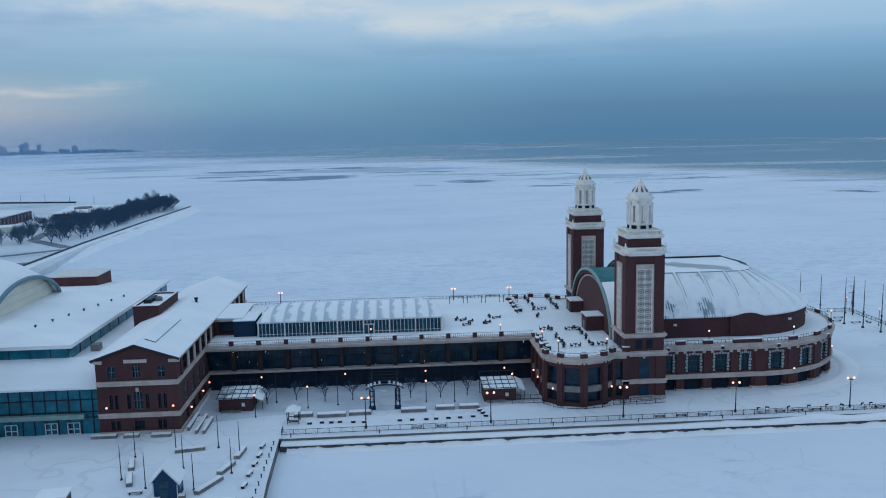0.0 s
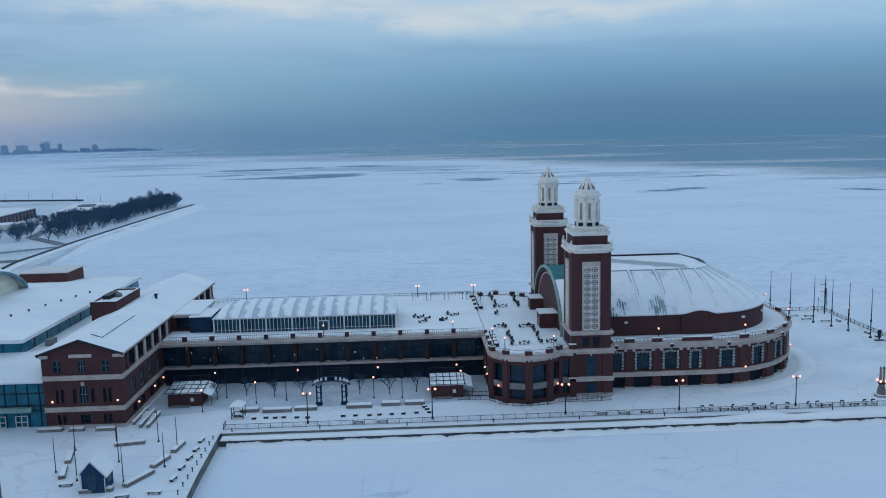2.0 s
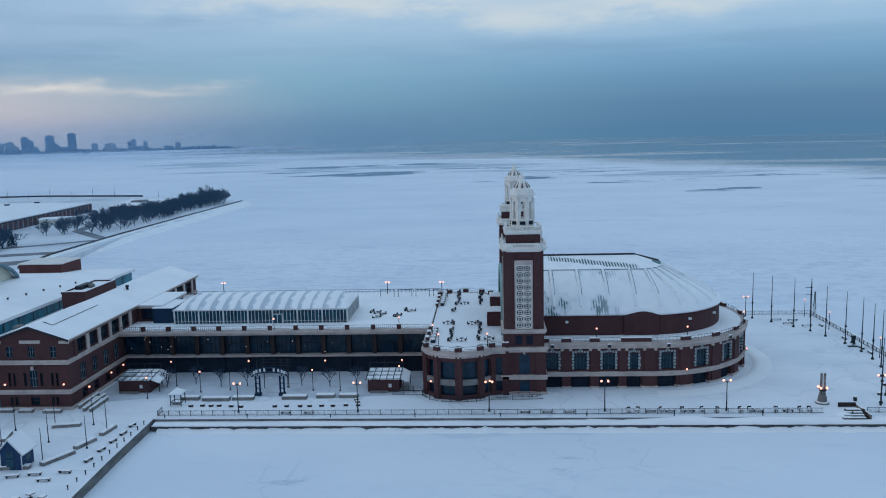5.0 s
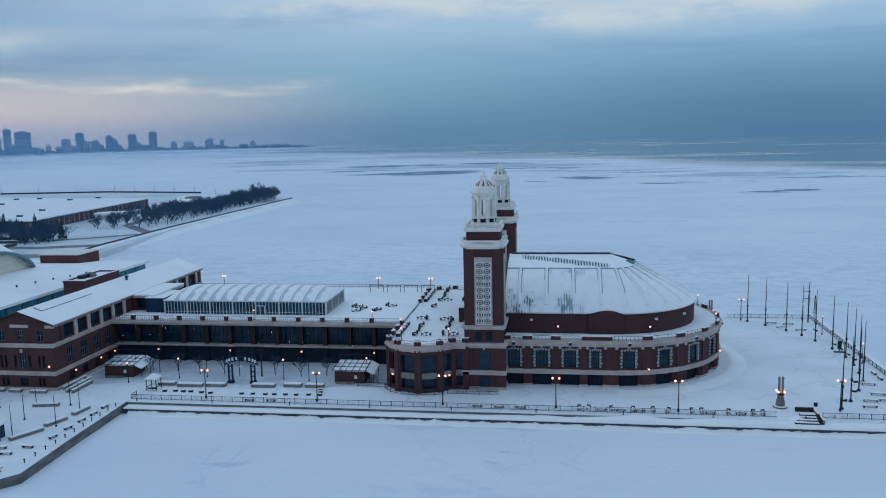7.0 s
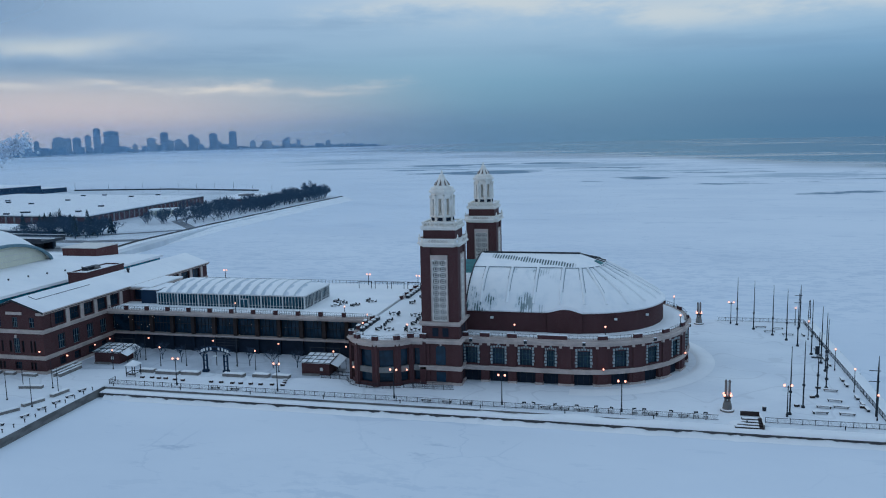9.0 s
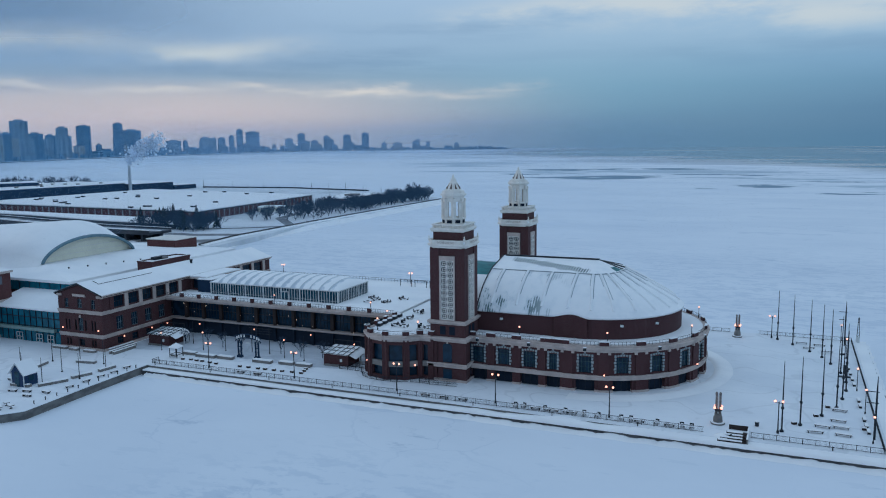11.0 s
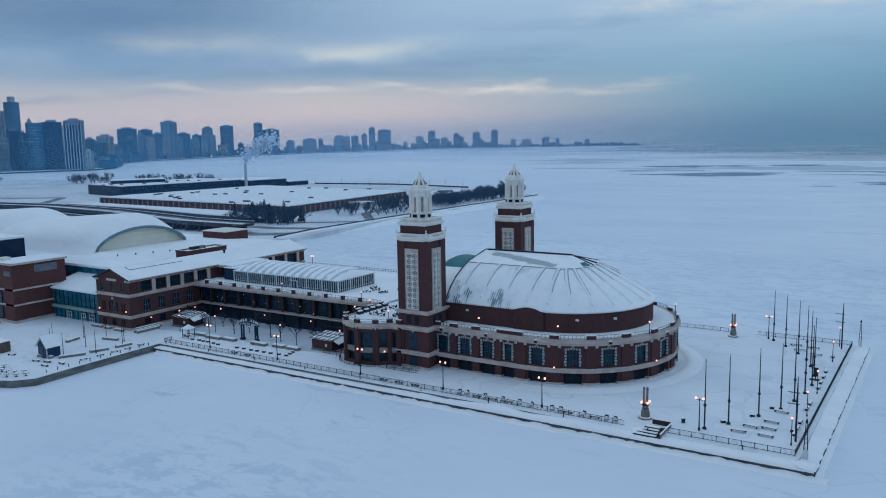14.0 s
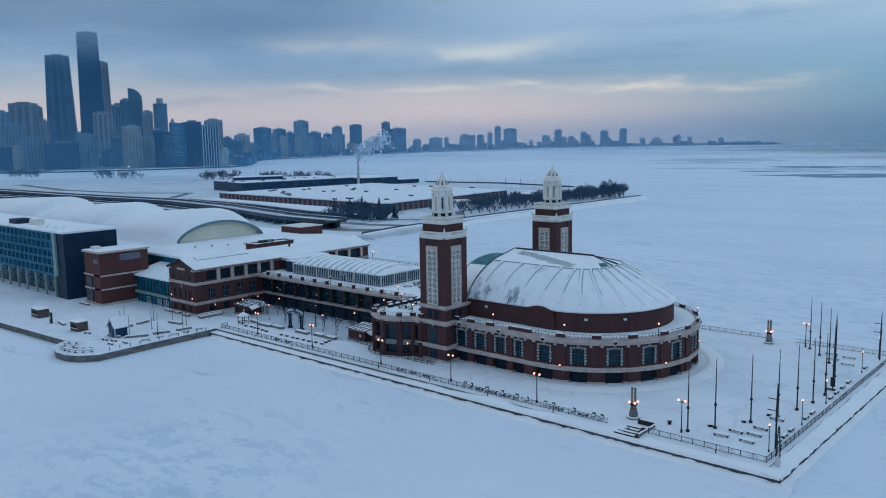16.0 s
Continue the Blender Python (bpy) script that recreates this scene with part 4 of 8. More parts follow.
def tower(cy):
    ob = thing("tower", (58.4, cy, 0), "tall square brick tower with white tracery, lantern and spire", "tower", "twin towers")
    x, h = 58.4, 4.4
    sq = lambda k: [(x - k, cy - k), (x + k, cy - k), (x + k, cy + k), (x - k, cy + k)]
    part("base", Shape().prism(sq(h + 0.15), 0, 10.0), BRICK, ob)
    for a in (-1, 1):
        for b in (-1, 1):
            cx2, cy2 = x + a * (h - 0.65), cy + b * (h - 0.65)
            part("corner_pier", Shape().box(cx2 - 1.1, cx2 + 1.1, cy2 - 1.1, cy2 + 1.1, 0.0, 9.85), BRICK, ob)
    part("plinth", Shape().sweep(sq(h + 0.2), [(-0.2, 0), (0.42, 0), (0.42, 0.6), (-0.2, 0.6)], True), STONE, ob)
    part("band", Shape().sweep(sq(h + 0.2), [(-0.3, 3.4), (0.38, 3.4), (0.5, 3.6), (0.5, 4.1), (0.62, 4.2), (0.62, 4.5), (-0.3, 4.5)], True), STONE, ob, "pale stone band")
    part("belt", Shape().sweep(sq(h + 0.2), [(-0.3, 9.7), (0.35, 9.7), (0.45, 10.2), (0.75, 10.35), (0.75, 10.75), (-0.3, 10.9)], True), STONE, ob, "pale stone belt course")
    part("upper_base", Shape().prism(sq(h + 0.05), 10.0, 14.2), BRICK, ob)
    part("sill_course", Shape().sweep(sq(h), [(-0.3, 13.9), (0.3, 13.9), (0.38, 14.2), (0.62, 14.3), (0.62, 14.75), (-0.3, 14.95)], True), STONE, ob, "pale stone sill course")
    shaft = part("shaft", Shape().prism(sq(h - 0.25), 14.5, 32.6), BRICK, ob)
    for a in (-1, 1):
        for b in (-1, 1):
            part("shaft_pier", Shape().box(x + a * (h - 1.15) - 1.15, x + a * (h - 1.15) + 1.15, cy + b * (h - 1.15) - 1.15, cy + b * (h - 1.15) + 1.15, 14.6, 32.4), BRICK, ob)
    panel = Shape()
    star_panel(panel, 3.3, 14.2, 2, 10, 0.3)
    me = panel.mesh("tracery", LATTICE)
    # Near-black panel paints the shade behind the tracery.
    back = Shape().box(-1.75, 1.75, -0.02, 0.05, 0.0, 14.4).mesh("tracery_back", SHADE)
    fr = Shape()
    fr.box(-2.0, -1.7, -0.42, 0, -0.2, 15.3)
    fr.box(1.7, 2.0, -0.42, 0, -0.2, 15.3)
    fr.box(-1.7, 1.7, -0.42, 0, 14.3, 15.3)
    frm = fr.mesh("tracery_frame", STONE)
    lower = Shape()
    lower.box(-1.15, 1.15, -0.12, 0.0, 4.7, 8.6)
    arch_pts = [(1.15 * math.cos(math.pi * k / 10), 8.6 + 0.7 * math.sin(math.pi * k / 10)) for k in range(11)]
    lower.add([(p[0], -0.12, p[1]) for p in arch_pts] + [(p[0], 0, p[1]) for p in arch_pts], [tuple(range(11))[::-1], tuple(range(11, 22))] + [(k, k + 1, k + 12, k + 11) for k in range(10)])
    lower.box(-1.1, 1.1, -0.12, 0.0, 0.3, 3.0)
    lowm = lower.mesh("tower_window", GLASS)
    key = Shape().box(-0.2, 0.2, -0.2, 0, 9.2, 9.75).mesh("keystone", STONE)
    # Flat near-black slabs on the brick paint two shaded recesses.
    slots = Shape()
    for u in (-1.2, 1.2):
        slots.box(u - 0.7, u + 0.7, -0.07, 0, 11.4, 13.4)
    slotm = slots.mesh("attic_shade_panels", SHADE)
    for k in range(4):
        turn = Matrix.Rotation(k * math.pi / 2, 4, "Z")
        at = Matrix.Translation((x, cy, 0)) @ turn
        fpos = at @ Matrix.Translation((0, -(h - 0.25), 15.1))
        piece("tracery_back", back, ob, fpos)
        piece("tracery", me, ob, fpos)
        piece("tracery_frame", frm, ob, fpos)
        piece("window", lowm, ob, at @ Matrix.Translation((0, -(h + 0.15), 0)))
        piece("keystone", key, ob, at @ Matrix.Translation((0, -(h + 0.15), 0)))
        piece("recess", slotm, ob, at @ Matrix.Translation((0, -(h + 0.05), 0)))
    cham = [(x + a * (h if i else h - 1.0), cy + b * (h - 1.0 if i else h)) for a, b, i in ((-1, -1, 1), (-1, -1, 0), (1, -1, 0), (1, -1, 1), (1, 1, 1), (1, 1, 0), (-1, 1, 0), (-1, 1, 1))]
    part("cornice", Shape().sweep(cham, [(-0.5, 32.3), (0.25, 32.3), (0.45, 32.7), (0.85, 32.9), (0.85, 33.2), (0.6, 33.3), (0.6, 34.0), (0.7, 34.05), (0.7, 34.25), (0.2, 34.25), (0.2, 33.8), (-0.5, 33.8)], True), TERRACOTTA, ob, "white terracotta cornice with a parapet")
    part("cornice_roof", Shape().prism(sq(h + 0.1), 33.4, 33.9), SNOW, ob)
    rose = Shape()
    outer_ring = [(0.27 * math.cos(i * math.pi / 4), 33.68 + 0.27 * math.sin(i * math.pi / 4)) for i in range(8)]
    inner_ring = [(0.15 * math.cos(i * math.pi / 4), 33.68 + 0.15 * math.sin(i * math.pi / 4)) for i in range(8)]
    rose.add([(p[0], -0.05, p[1]) for p in outer_ring] + [(p[0], -0.05, p[1]) for p in inner_ring], [(i, (i + 1) % 8, (i + 1) % 8 + 8, i + 8) for i in range(8)])
    rosem = rose.mesh("rosette", STONE)
    for k in range(4):
        for j in range(-3, 4):
            piece("rosette", rosem, ob, Matrix.Translation((x, cy, 0)) @ Matrix.Rotation(k * math.pi / 2, 4, "Z") @ Matrix.Translation((j * 0.66, -(h + 0.6), 0)))
    finial = Shape().lathe(0, 0, [(0.25, 0), (0.32, 0.3), (0.12, 0.5), (0.2, 0.8), (0.02, 1.1)], 6).mesh("corner_finial", TERRACOTTA)
    for a in (-1, 1):
        for b in (-1, 1):
            piece("corner_finial", finial, ob, Matrix.Translation((x + a * (h + 0.1), cy + b * (h + 0.1), 34.2)))
    part("attic", Shape().prism(sq(3.75), 33.8, 36.4), BRICK, ob)
    part("attic_belt", Shape().sweep(sq(3.75), [(-0.5, 36.1), (0.25, 36.1), (0.5, 36.5), (0.5, 37.0), (-0.5, 37.1)], True), TERRACOTTA, ob, "white belt under the balustrade")
    part("attic_floor", Shape().prism(sq(3.8), 36.6, 37.05), TERRACOTTA, ob)
    bal = Shape().lathe(0, 0, [(0.2, 0), (0.12, 0.1), (0.21, 0.28), (0.12, 0.55), (0.2, 0.7)], 6).mesh("baluster", TERRACOTTA)
    for k in range(4):
        for i in range(9):
            u = -3.6 + i * 0.9
            px, py = ((u, -3.8), (3.8, u), (-u, 3.8), (-3.8, -u))[k]
            piece("baluster", bal, ob, Matrix.Translation((x + px, cy + py, 37.0)))
    part("balustrade_rail", Shape().sweep(sq(3.8), [(-0.28, 37.68), (0.28, 37.68), (0.28, 37.95), (-0.28, 37.95)], True), TERRACOTTA, ob)
    eight = math.pi / 8
    part("lantern_base", Shape().lathe(x, cy, [(2.75, 37.0), (2.75, 38.9), (2.95, 39.0), (2.95, 39.25), (2.6, 39.35)], 8, eight), TERRACOTTA, ob)
    # Near-black slabs on the base paint the shade of lantern openings.
    slot = Shape().box(-0.6, 0.6, -0.15, 0.15, 38.05, 38.8).mesh("lantern_shade_panel", SHADE)
    for k in range(8):
        a = k * math.pi / 4
        piece("lantern_shade_panel", slot, ob, Matrix.Translation((x + 2.5 * math.cos(a), cy + 2.5 * math.sin(a), 0)) @ Matrix.Rotation(a + math.pi / 2, 4, "Z"))
    side = 2 * 2.42 * math.sin(eight)
    jamb = Shape().box(-0.31, 0.31, -0.24, 0.24, 0, 3.9).mesh("lantern_jamb", TERRACOTTA)
    arc = Shape()
    reach = side / 2 - 0.2
    marks = [-reach + 2 * reach * i / 8 for i in range(9)]
    feet_z = [3.35 + 0.55 * math.sqrt(max(0.0, 1 - (u / reach) ** 2)) for u in marks]
    arc.sheet([[(u, y, z) for u, z in zip(marks, zs)] for y, zs in ((-0.22, [4.95] * 9), (-0.22, feet_z), (0.22, feet_z), (0.22, [4.95] * 9), (-0.22, [4.95] * 9))])
    arcm = arc.mesh("lantern_arch", TERRACOTTA)
    colm = Shape().lathe(0, 0, [(0.30, 0), (0.30, 0.3), (0.22, 0.4), (0.2, 4.0), (0.3, 4.15), (0.34, 4.6)], 8).mesh("column", TERRACOTTA)
    for k in range(8):
        a = k * math.pi / 4
        face_at = Matrix.Translation((x, cy, 39.25)) @ Matrix.Rotation(a + math.pi / 2, 4, "Z") @ Matrix.Translation((0, -2.42 * math.cos(eight), 0))
        piece("lantern_arch", arcm, ob, face_at)
        for e in (-1, 1):
            piece("lantern_jamb", jamb, ob, face_at @ Matrix.Translation((e * (side / 2 - 0.24), 0, 0)))
        a += eight
        piece("column", colm, ob, Matrix.Translation((x + 2.72 * math.cos(a), cy + 2.72 * math.sin(a), 39.25)))
    part("lantern_floor", Shape().lathe(x, cy, [(2.6, 39.15), (2.6, 39.35), (0.1, 39.4)], 8, eight), TERRACOTTA, ob)
    part("entablature", Shape().lathe(x, cy, [(2.6, 44.0), (2.75, 44.4), (3.1, 44.6), (3.1, 45.0), (2.75, 45.1), (2.6, 45.7), (2.2, 45.8)], 8, eight), TERRACOTTA, ob)
    part("spire", Shape().lathe(x, cy, [(2.2, 45.6), (2.15, 45.85), (1.9, 45.95), (0.62, 48.2), (0.68, 48.3), (0.5, 48.6), (0.24, 48.75), (0.3, 49.0), (0.05, 49.6)], 8, eight), TERRACOTTA, ob, "white eight-sided spire")
    ribs = Shape()
    for k in range(8):
        a = k * math.pi / 4
        ribs.tube((x + 1.62 * math.cos(a), cy + 1.62 * math.sin(a), 46.1), (x + 0.62 * math.cos(a), cy + 0.62 * math.sin(a), 47.7), 0.34, 0.16, 4)
    part("spire_vents", ribs, VENT, ob, "brown louvred vents on the spire")
    return ob


tower(175.2)
tower(226.2)


# ---- terrace block beside the south tower ----
block = thing("terrace_block", (45, 190, 0), "brick terrace building with a bowed front and dark tall windows", "building")
BOW = [(36.3, 187.0), (36.3, 171.4), (39.0, 168.0), (43.8, 166.6), (48.6, 168.0), (51.2, 170.6), (54.2, 170.6)]
NORTH_BOW = [(x, 400.4 - y) for x, y in BOW]
OUTLINE = BOW + NORTH_BOW[::-1]
part("core", Shape().prism([(x + (0.5 if x < 40 else 0), y + (0.5 if y < 200 else -0.5)) for x, y in OUTLINE], 0, 10.6), GLASS, block, "dark glazing behind the brick piers")
part("roof_deck", Shape().prism([(x + 0.2, y + (0.2 if y < 200 else -0.2)) for x, y in OUTLINE], 10.6, 10.84), SNOW, block, "snowy roof terrace")
for side in (BOW, [(x, 400.4 - y) for x, y in BOW]):
    line = side if side is BOW else side[::-1]
    for a, b in zip(line, line[1:]):
        a, b = Vector(a), Vector(b)
        n = max(1, round((b - a).length / 4.6))
        ang = math.atan2(b.y - a.y, b.x - a.x)
        for i in range(n + 1):
            p = a.lerp(b, i / n)
            wide = 1.5 if (b - a).length < 8 else 1.3
            part("brick_pier", Shape().turned(p.x, p.y, ang, wide, 1.0, 0, 10.0), BRICK, block)
        for i in range(n):
            p = a.lerp(b, (i + 0.5) / n)
            part("spandrel", Shape().turned(p.x, p.y, ang, (b - a).length / n - 1.0, 0.7, 3.2, 4.5), CONCRETE, block, "grey stone spandrel panel")
            part("sill_panel", Shape().turned(p.x, p.y, ang, (b - a).length / n - 1.0, 0.7, 0.0, 0.9), BRICK, block)
            part("lintel", Shape().turned(p.x, p.y, ang, (b - a).length / n - 1.0, 0.7, 8.6, 10.0), BRICK, block)
    part("cornice", Shape().sweep(line, [(-0.5, 9.5), (0.6, 9.5), (0.7, 9.9), (1.0, 10.05), (1.05, 10.5), (0.65, 10.6), (0.65, 10.95), (-0.5, 10.95)]), STONE, block, "pale stone cornice")
    for z in (11.3, 11.9):
        part("rail", Shape().sweep(line, [(0.12, z), (0.18, z), (0.18, z + 0.06), (0.12, z + 0.06)]), DARK, block)
    for a, b in zip(line, line[1:]):
        a, b = Vector(a), Vector(b)
        ang = math.atan2(b.y - a.y, b.x - a.x)
        n = max(1, round((b - a).length / 4.6))
        for i in range(n + 1):
            p = a.lerp(b, i / n)
            ob = part("parapet_block", Shape().turned(p.x, p.y, ang, 1.5, 0.7, 10.9, 11.95), BRICK, block)
            part("coping", Shape().turned(p.x, p.y, ang, 1.65, 0.85, 11.95, 12.1), SNOW, ob)

# ---- long link building with its colonnade and roof terrace ----
link = thing("link_building", (-3, 200, 0), "long low brick link with a dark colonnade and a roof terrace", "building")
LX0, LX1, LY = -41.5, 36.2, 187.0
# Shade of the recess is painted on this wall and the lower columns.
part("lower_wall", Shape().box(LX0, LX1, LY + 1.9, 233, 0, 4.0), SHADE, link, "recessed ground floor painted near-black for shade")
part("upper_glazing", Shape().box(LX0, LX1, LY + 2.6, 233, 4.0, 10.4), GLASS, link, "dark glazed upper floor")
part("band", Shape().sweep([(LX0, LY), (LX1, LY)], [(-2.8, 4.15), (-0.9, 4.15), (-0.9, 4.35), (-0.7, 4.42), (-0.7, 4.68), (-2.8, 4.68)]), STONE, link, "pale stone band with a snow line")
part("cornice", Shape().sweep([(LX0, LY), (LX1, LY)], [(-2.8, 10.1), (0.5, 10.1), (0.55, 10.4), (0.85, 10.5), (0.9, 10.9), (0.5, 11.0), (0.5, 11.25), (-2.8, 11.25)]), STONE, link, "pale stone cornice")
part("roof_deck", Shape().box(LX0, LX1, LY + 0.8, 233, 10.6, 11.32), SNOW, link, "snowy roof terrace")
XS = [-35.6 + 6.42 * k for k in range(11)]
for x in XS:
    # Dark wood tone stands in for brick columns in the eave's shade.
    part("column", Shape().box(x - 0.5, x + 0.5, LY + 1.5, LY + 2.4, 4.7, 10.1), WOOD, link, "square column coloured dark for the shade under the eave")
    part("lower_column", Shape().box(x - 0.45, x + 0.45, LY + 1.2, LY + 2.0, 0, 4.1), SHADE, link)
    ob = part("parapet_block", Shape().box(x - 0.5, x + 0.5, LY - 0.35, LY + 0.35, 11.3, 12.5), BRICK, link)
    part("coping", Shape().box(x - 0.6, x + 0.6, LY - 0.45, LY + 0.45, 12.5, 12.65), SNOW, ob)
    mull = Shape()
    for k in range(1, 6):
        mull.box(x + k * 1.07 - 0.05, x + k * 1.07 + 0.05, LY + 2.5, LY + 2.62, 4.7, 10.0)
    mull.box(x + 0.5, x + 5.9, LY + 2.5, LY + 2.62, 7.2, 7.35)
    if x < 30:
        part("mullions", mull, DARK, link)
for z in (11.65, 12.3):
    part("rail", Shape().box(LX0, LX1, LY - 0.03, LY + 0.03, z, z + 0.06), DARK, link, "thin dark rail")
posts = Shape()
x = LX0
while x < LX1:
    posts.box(x - 0.025, x + 0.025, LY - 0.025, LY + 0.025, 11.3, 12.33)
    x += 0.5
part("balusters", posts, DARK, link)
for z in (11.7, 12.3):
    part("north_rail", Shape().box(LX0, LX1, 232.4, 232.5, z, z + 0.07), DARK, link)
x = LX0
while x < LX1:
    part("north_post", Shape().box(x - 0.03, x + 0.03, 232.4, 232.5, 11.0, 12.33), DARK, link)
    x += 1.2

# ---- conservatory on the link's roof ----
glass = thing("conservatory", (-7.4, 203, 11), "long glazed pavilion with a scalloped snow-covered vault roof", "pavilion")
GX0, GX1, GY0, GY1 = -30.3, 14.6, 194.2, 212.0
part("glazing", Shape().box(GX0 + 0.1, GX1 - 0.1, GY0 + 0.1, GY1 - 0.1, 11.0, 14.9), GLASS_PALE, glass, "dark reflecting glass walls")
n_bay = 7
bw = (GX1 - GX0) / n_bay
for k in range(n_bay + 1):
    x = GX0 + k * bw
    for y in (GY0, GY1):
        part("main_post", Shape().box(x - 0.17, x + 0.17, y - 0.17, y + 0.17, 11.0, 15.0), FRAME, glass)
slim = Shape().box(-0.055, 0.055, -0.08, 0.08, 11.0, 14.9).mesh("mullion", FRAME)
for y in (GY0, GY1):
    for k in range(n_bay * 7):
        if k % 7:
            piece("mullion", slim, glass, Matrix.Translation((GX0 + k * bw / 7, y, 0)))
for x in (GX0, GX1):
    for k in range(1, 18):
        wide = 3.0 if k % 6 == 0 else 1.0
        piece("mullion", slim, glass, Matrix.Translation((x, GY0 + k * (GY1 - GY0) / 18, 0)) @ Matrix.Diagonal((1, wide, 1, 1)))
for z in (11.9,):
    part("transom", Shape().sweep([(GX0, GY0), (GX1, GY0), (GX1, GY1), (GX0, GY1)], [(-0.04, z), (0.05, z), (0.05, z + 0.07), (-0.04, z + 0.07)], True), FRAME, glass)
part("plinth", Shape().box(GX0 - 0.1, GX1 + 0.1, GY0 - 0.12, GY1 + 0.12, 10.95, 11.25), FRAME, glass)
part("eaves_beam", Shape().sweep([(GX0, GY0), (GX1, GY0), (GX1, GY1), (GX0, GY1)], [(-0.25, 14.75), (0.28, 14.75), (0.28, 15.08), (-0.25, 15.08)], True), FRAME, glass, "white eaves beam")


def vault_material(start, step, glass_tone=(.42, .50, .58), lo=0.68, hi=0.80):
    """Snow slipped down one side of each bay of a glazed roof, blue glass showing on the other."""
    m = bpy.data.materials.new("snow_on_glass_vault")
    m.use_nodes = True
    t = m.node_tree
    b = t.nodes["Principled BSDF"]
    place = t.nodes.new("ShaderNodeNewGeometry").outputs["Position"]
    sp = t.nodes.new("ShaderNodeSeparateXYZ")
    t.links.new(place, sp.inputs[0])
    f = noise_of(t, place, 2.6, 5, 0.65)
    broad = noise_of(t, place, 9.0, 3, 0.5)
    along_bay = maths(t, "FRACT", maths(t, "DIVIDE", maths(t, "SUBTRACT", sp.outputs[0], start), step))
    bare = maths(t, "ADD", maths(t, "MULTIPLY", maths(t, "SUBTRACT", 1.0, along_bay), 0.45), maths(t, "MULTIPLY", f, 0.55))
    bare = maths(t, "ADD", bare, maths(t, "MULTIPLY", broad, 0.35))
    c = mix(t, maths(t, "MULTIPLY", span(t, bare, lo, hi), 0.85), (.88, .89, .90), glass_tone)
    t.links.new(c, b.inputs["Base Color"])
    b.inputs["Roughness"].default_value = 0.6
    return m


roof_bays = 14
rw = (GX1 - GX0 + 0.6) / roof_bays
VAULT = vault_material(GX0 - 0.3, rw)
KIOSK_ROOF = vault_material(18.0, 29.5, (.10, .17, .20), 0.80, 0.92)


def vault_height(x, u):
    hip = min(1.0, (x - GX0 + 0.3) / 5.5, (GX1 + 0.3 - x) / 5.5)
    return 15.08 + 2.25 * math.sin(math.pi * u) ** 0.75 * math.sin(math.pi / 2 * max(0.0, hip)) ** 0.7


for k in range(roof_bays):
    x0 = GX0 - 0.3 + k * rw
    bay = Shape()
    grid = []
    for i in range(17):
        u = i / 16
        y = GY0 - 0.3 + u * (GY1 - GY0 + 0.6)
        grid.append([(x0 + rw * v, y, vault_height(x0 + rw * v, u) + 0.16 * math.sin(math.pi * v) * math.sin(math.pi * u)) for v in (0, .12, .25, .4, .5, .6, .75, .88, 1)])
    bay.sheet(grid)
    part("roof_bay", bay, VAULT, glass, "glazed roof bay with slipped snow", True)
    if k:
        rib = Shape()
        pts = [(x0, GY0 - 0.3 + i / 16 * (GY1 - GY0 + 0.6), vault_height(x0, i / 16) + 0.02) for i in range(17)]
        for p, q in zip(pts, pts[1:]):
            rib.tube(p, q, 0.09, 0.09, 4)
        part("roof_rib", rib, FRAME, glass)
door = part("door", Shape().box(-4.6, -2.2, GY0 - 0.12, GY0, 11.2, 13.6), GLASS_PALE, glass, "glazed double door")
fr = Shape()
fr.box(-4.75, -4.55, GY0 - 0.2, GY0, 11.2, 13.8).box(-2.25, -2.05, GY0 - 0.2, GY0, 11.2, 13.8).box(-4.6, -2.2, GY0 - 0.2, GY0, 13.6, 13.8).box(-3.48, -3.32, GY0 - 0.2, GY0, 11.2, 13.6)
part("door_frame", fr, FRAME, door)
navy = single("plant_room", Shape().box(-36.5, -31.2, 195.5, 206, 11, 15.2), NAVY, (-34, 200, 11), "dark blue clad plant room on the terrace", "plant room")
part("roof", Shape().box(-36.6, -31.1, 195.4, 206.1, 15.2, 15.4), SNOW, navy)

# ---- gabled brick wing ----
MUNTIN = material("dull_painted_muntin", (.17, .24, .27), (.12, .18, .21), 1.0, 0.2, 0.6, bump=0.0)
wing = thing("gabled_wing", (-50.5, 200, 0), "three-storey gabled brick wing with stone bands and a snowy roof", "building")
WX0, WX1, WY0, WY1 = -57.8, -41.6, 161.5, 241.0
WE, WR = 15.8, 18.7
WC = (WX0 + WX1) / 2
part("body", Shape().box(WX0 + 0.5, WX1 - 0.5, WY0 + 0.5, WY1 - 0.5, 0, WE), GLASS, wing, "dark window glass behind the walls")


def wall_with_holes(shape, a, b, z0, z1, holes, thick=0.6):
    """A straight wall from plan point a to b with rectangular holes (along, along, low, high); thickness to the left of the way."""
    a, b = Vector(a), Vector(b)
    d = (b - a).normalized()
    n = Vector((-d.y, d.x))
    length = (b - a).length
    cuts = sorted({0.0, length, *[h[0] for h in holes], *[h[1] for h in holes]})
    for s0, s1 in zip(cuts, cuts[1:]):
        m = (s0 + s1) / 2
        z = z0
        for lo, hi in sorted((h[2], h[3]) for h in holes if h[0] < m < h[1]):
            if lo > z:
                p, q = a + d * s0, a + d * s1
                shape.prism([p, q, q + n * thick, p + n * thick], z, lo)
            z = hi
        if z < z1:
            p, q = a + d * s0, a + d * s1
            shape.prism([p, q, q + n * thick, p + n * thick], z, z1)


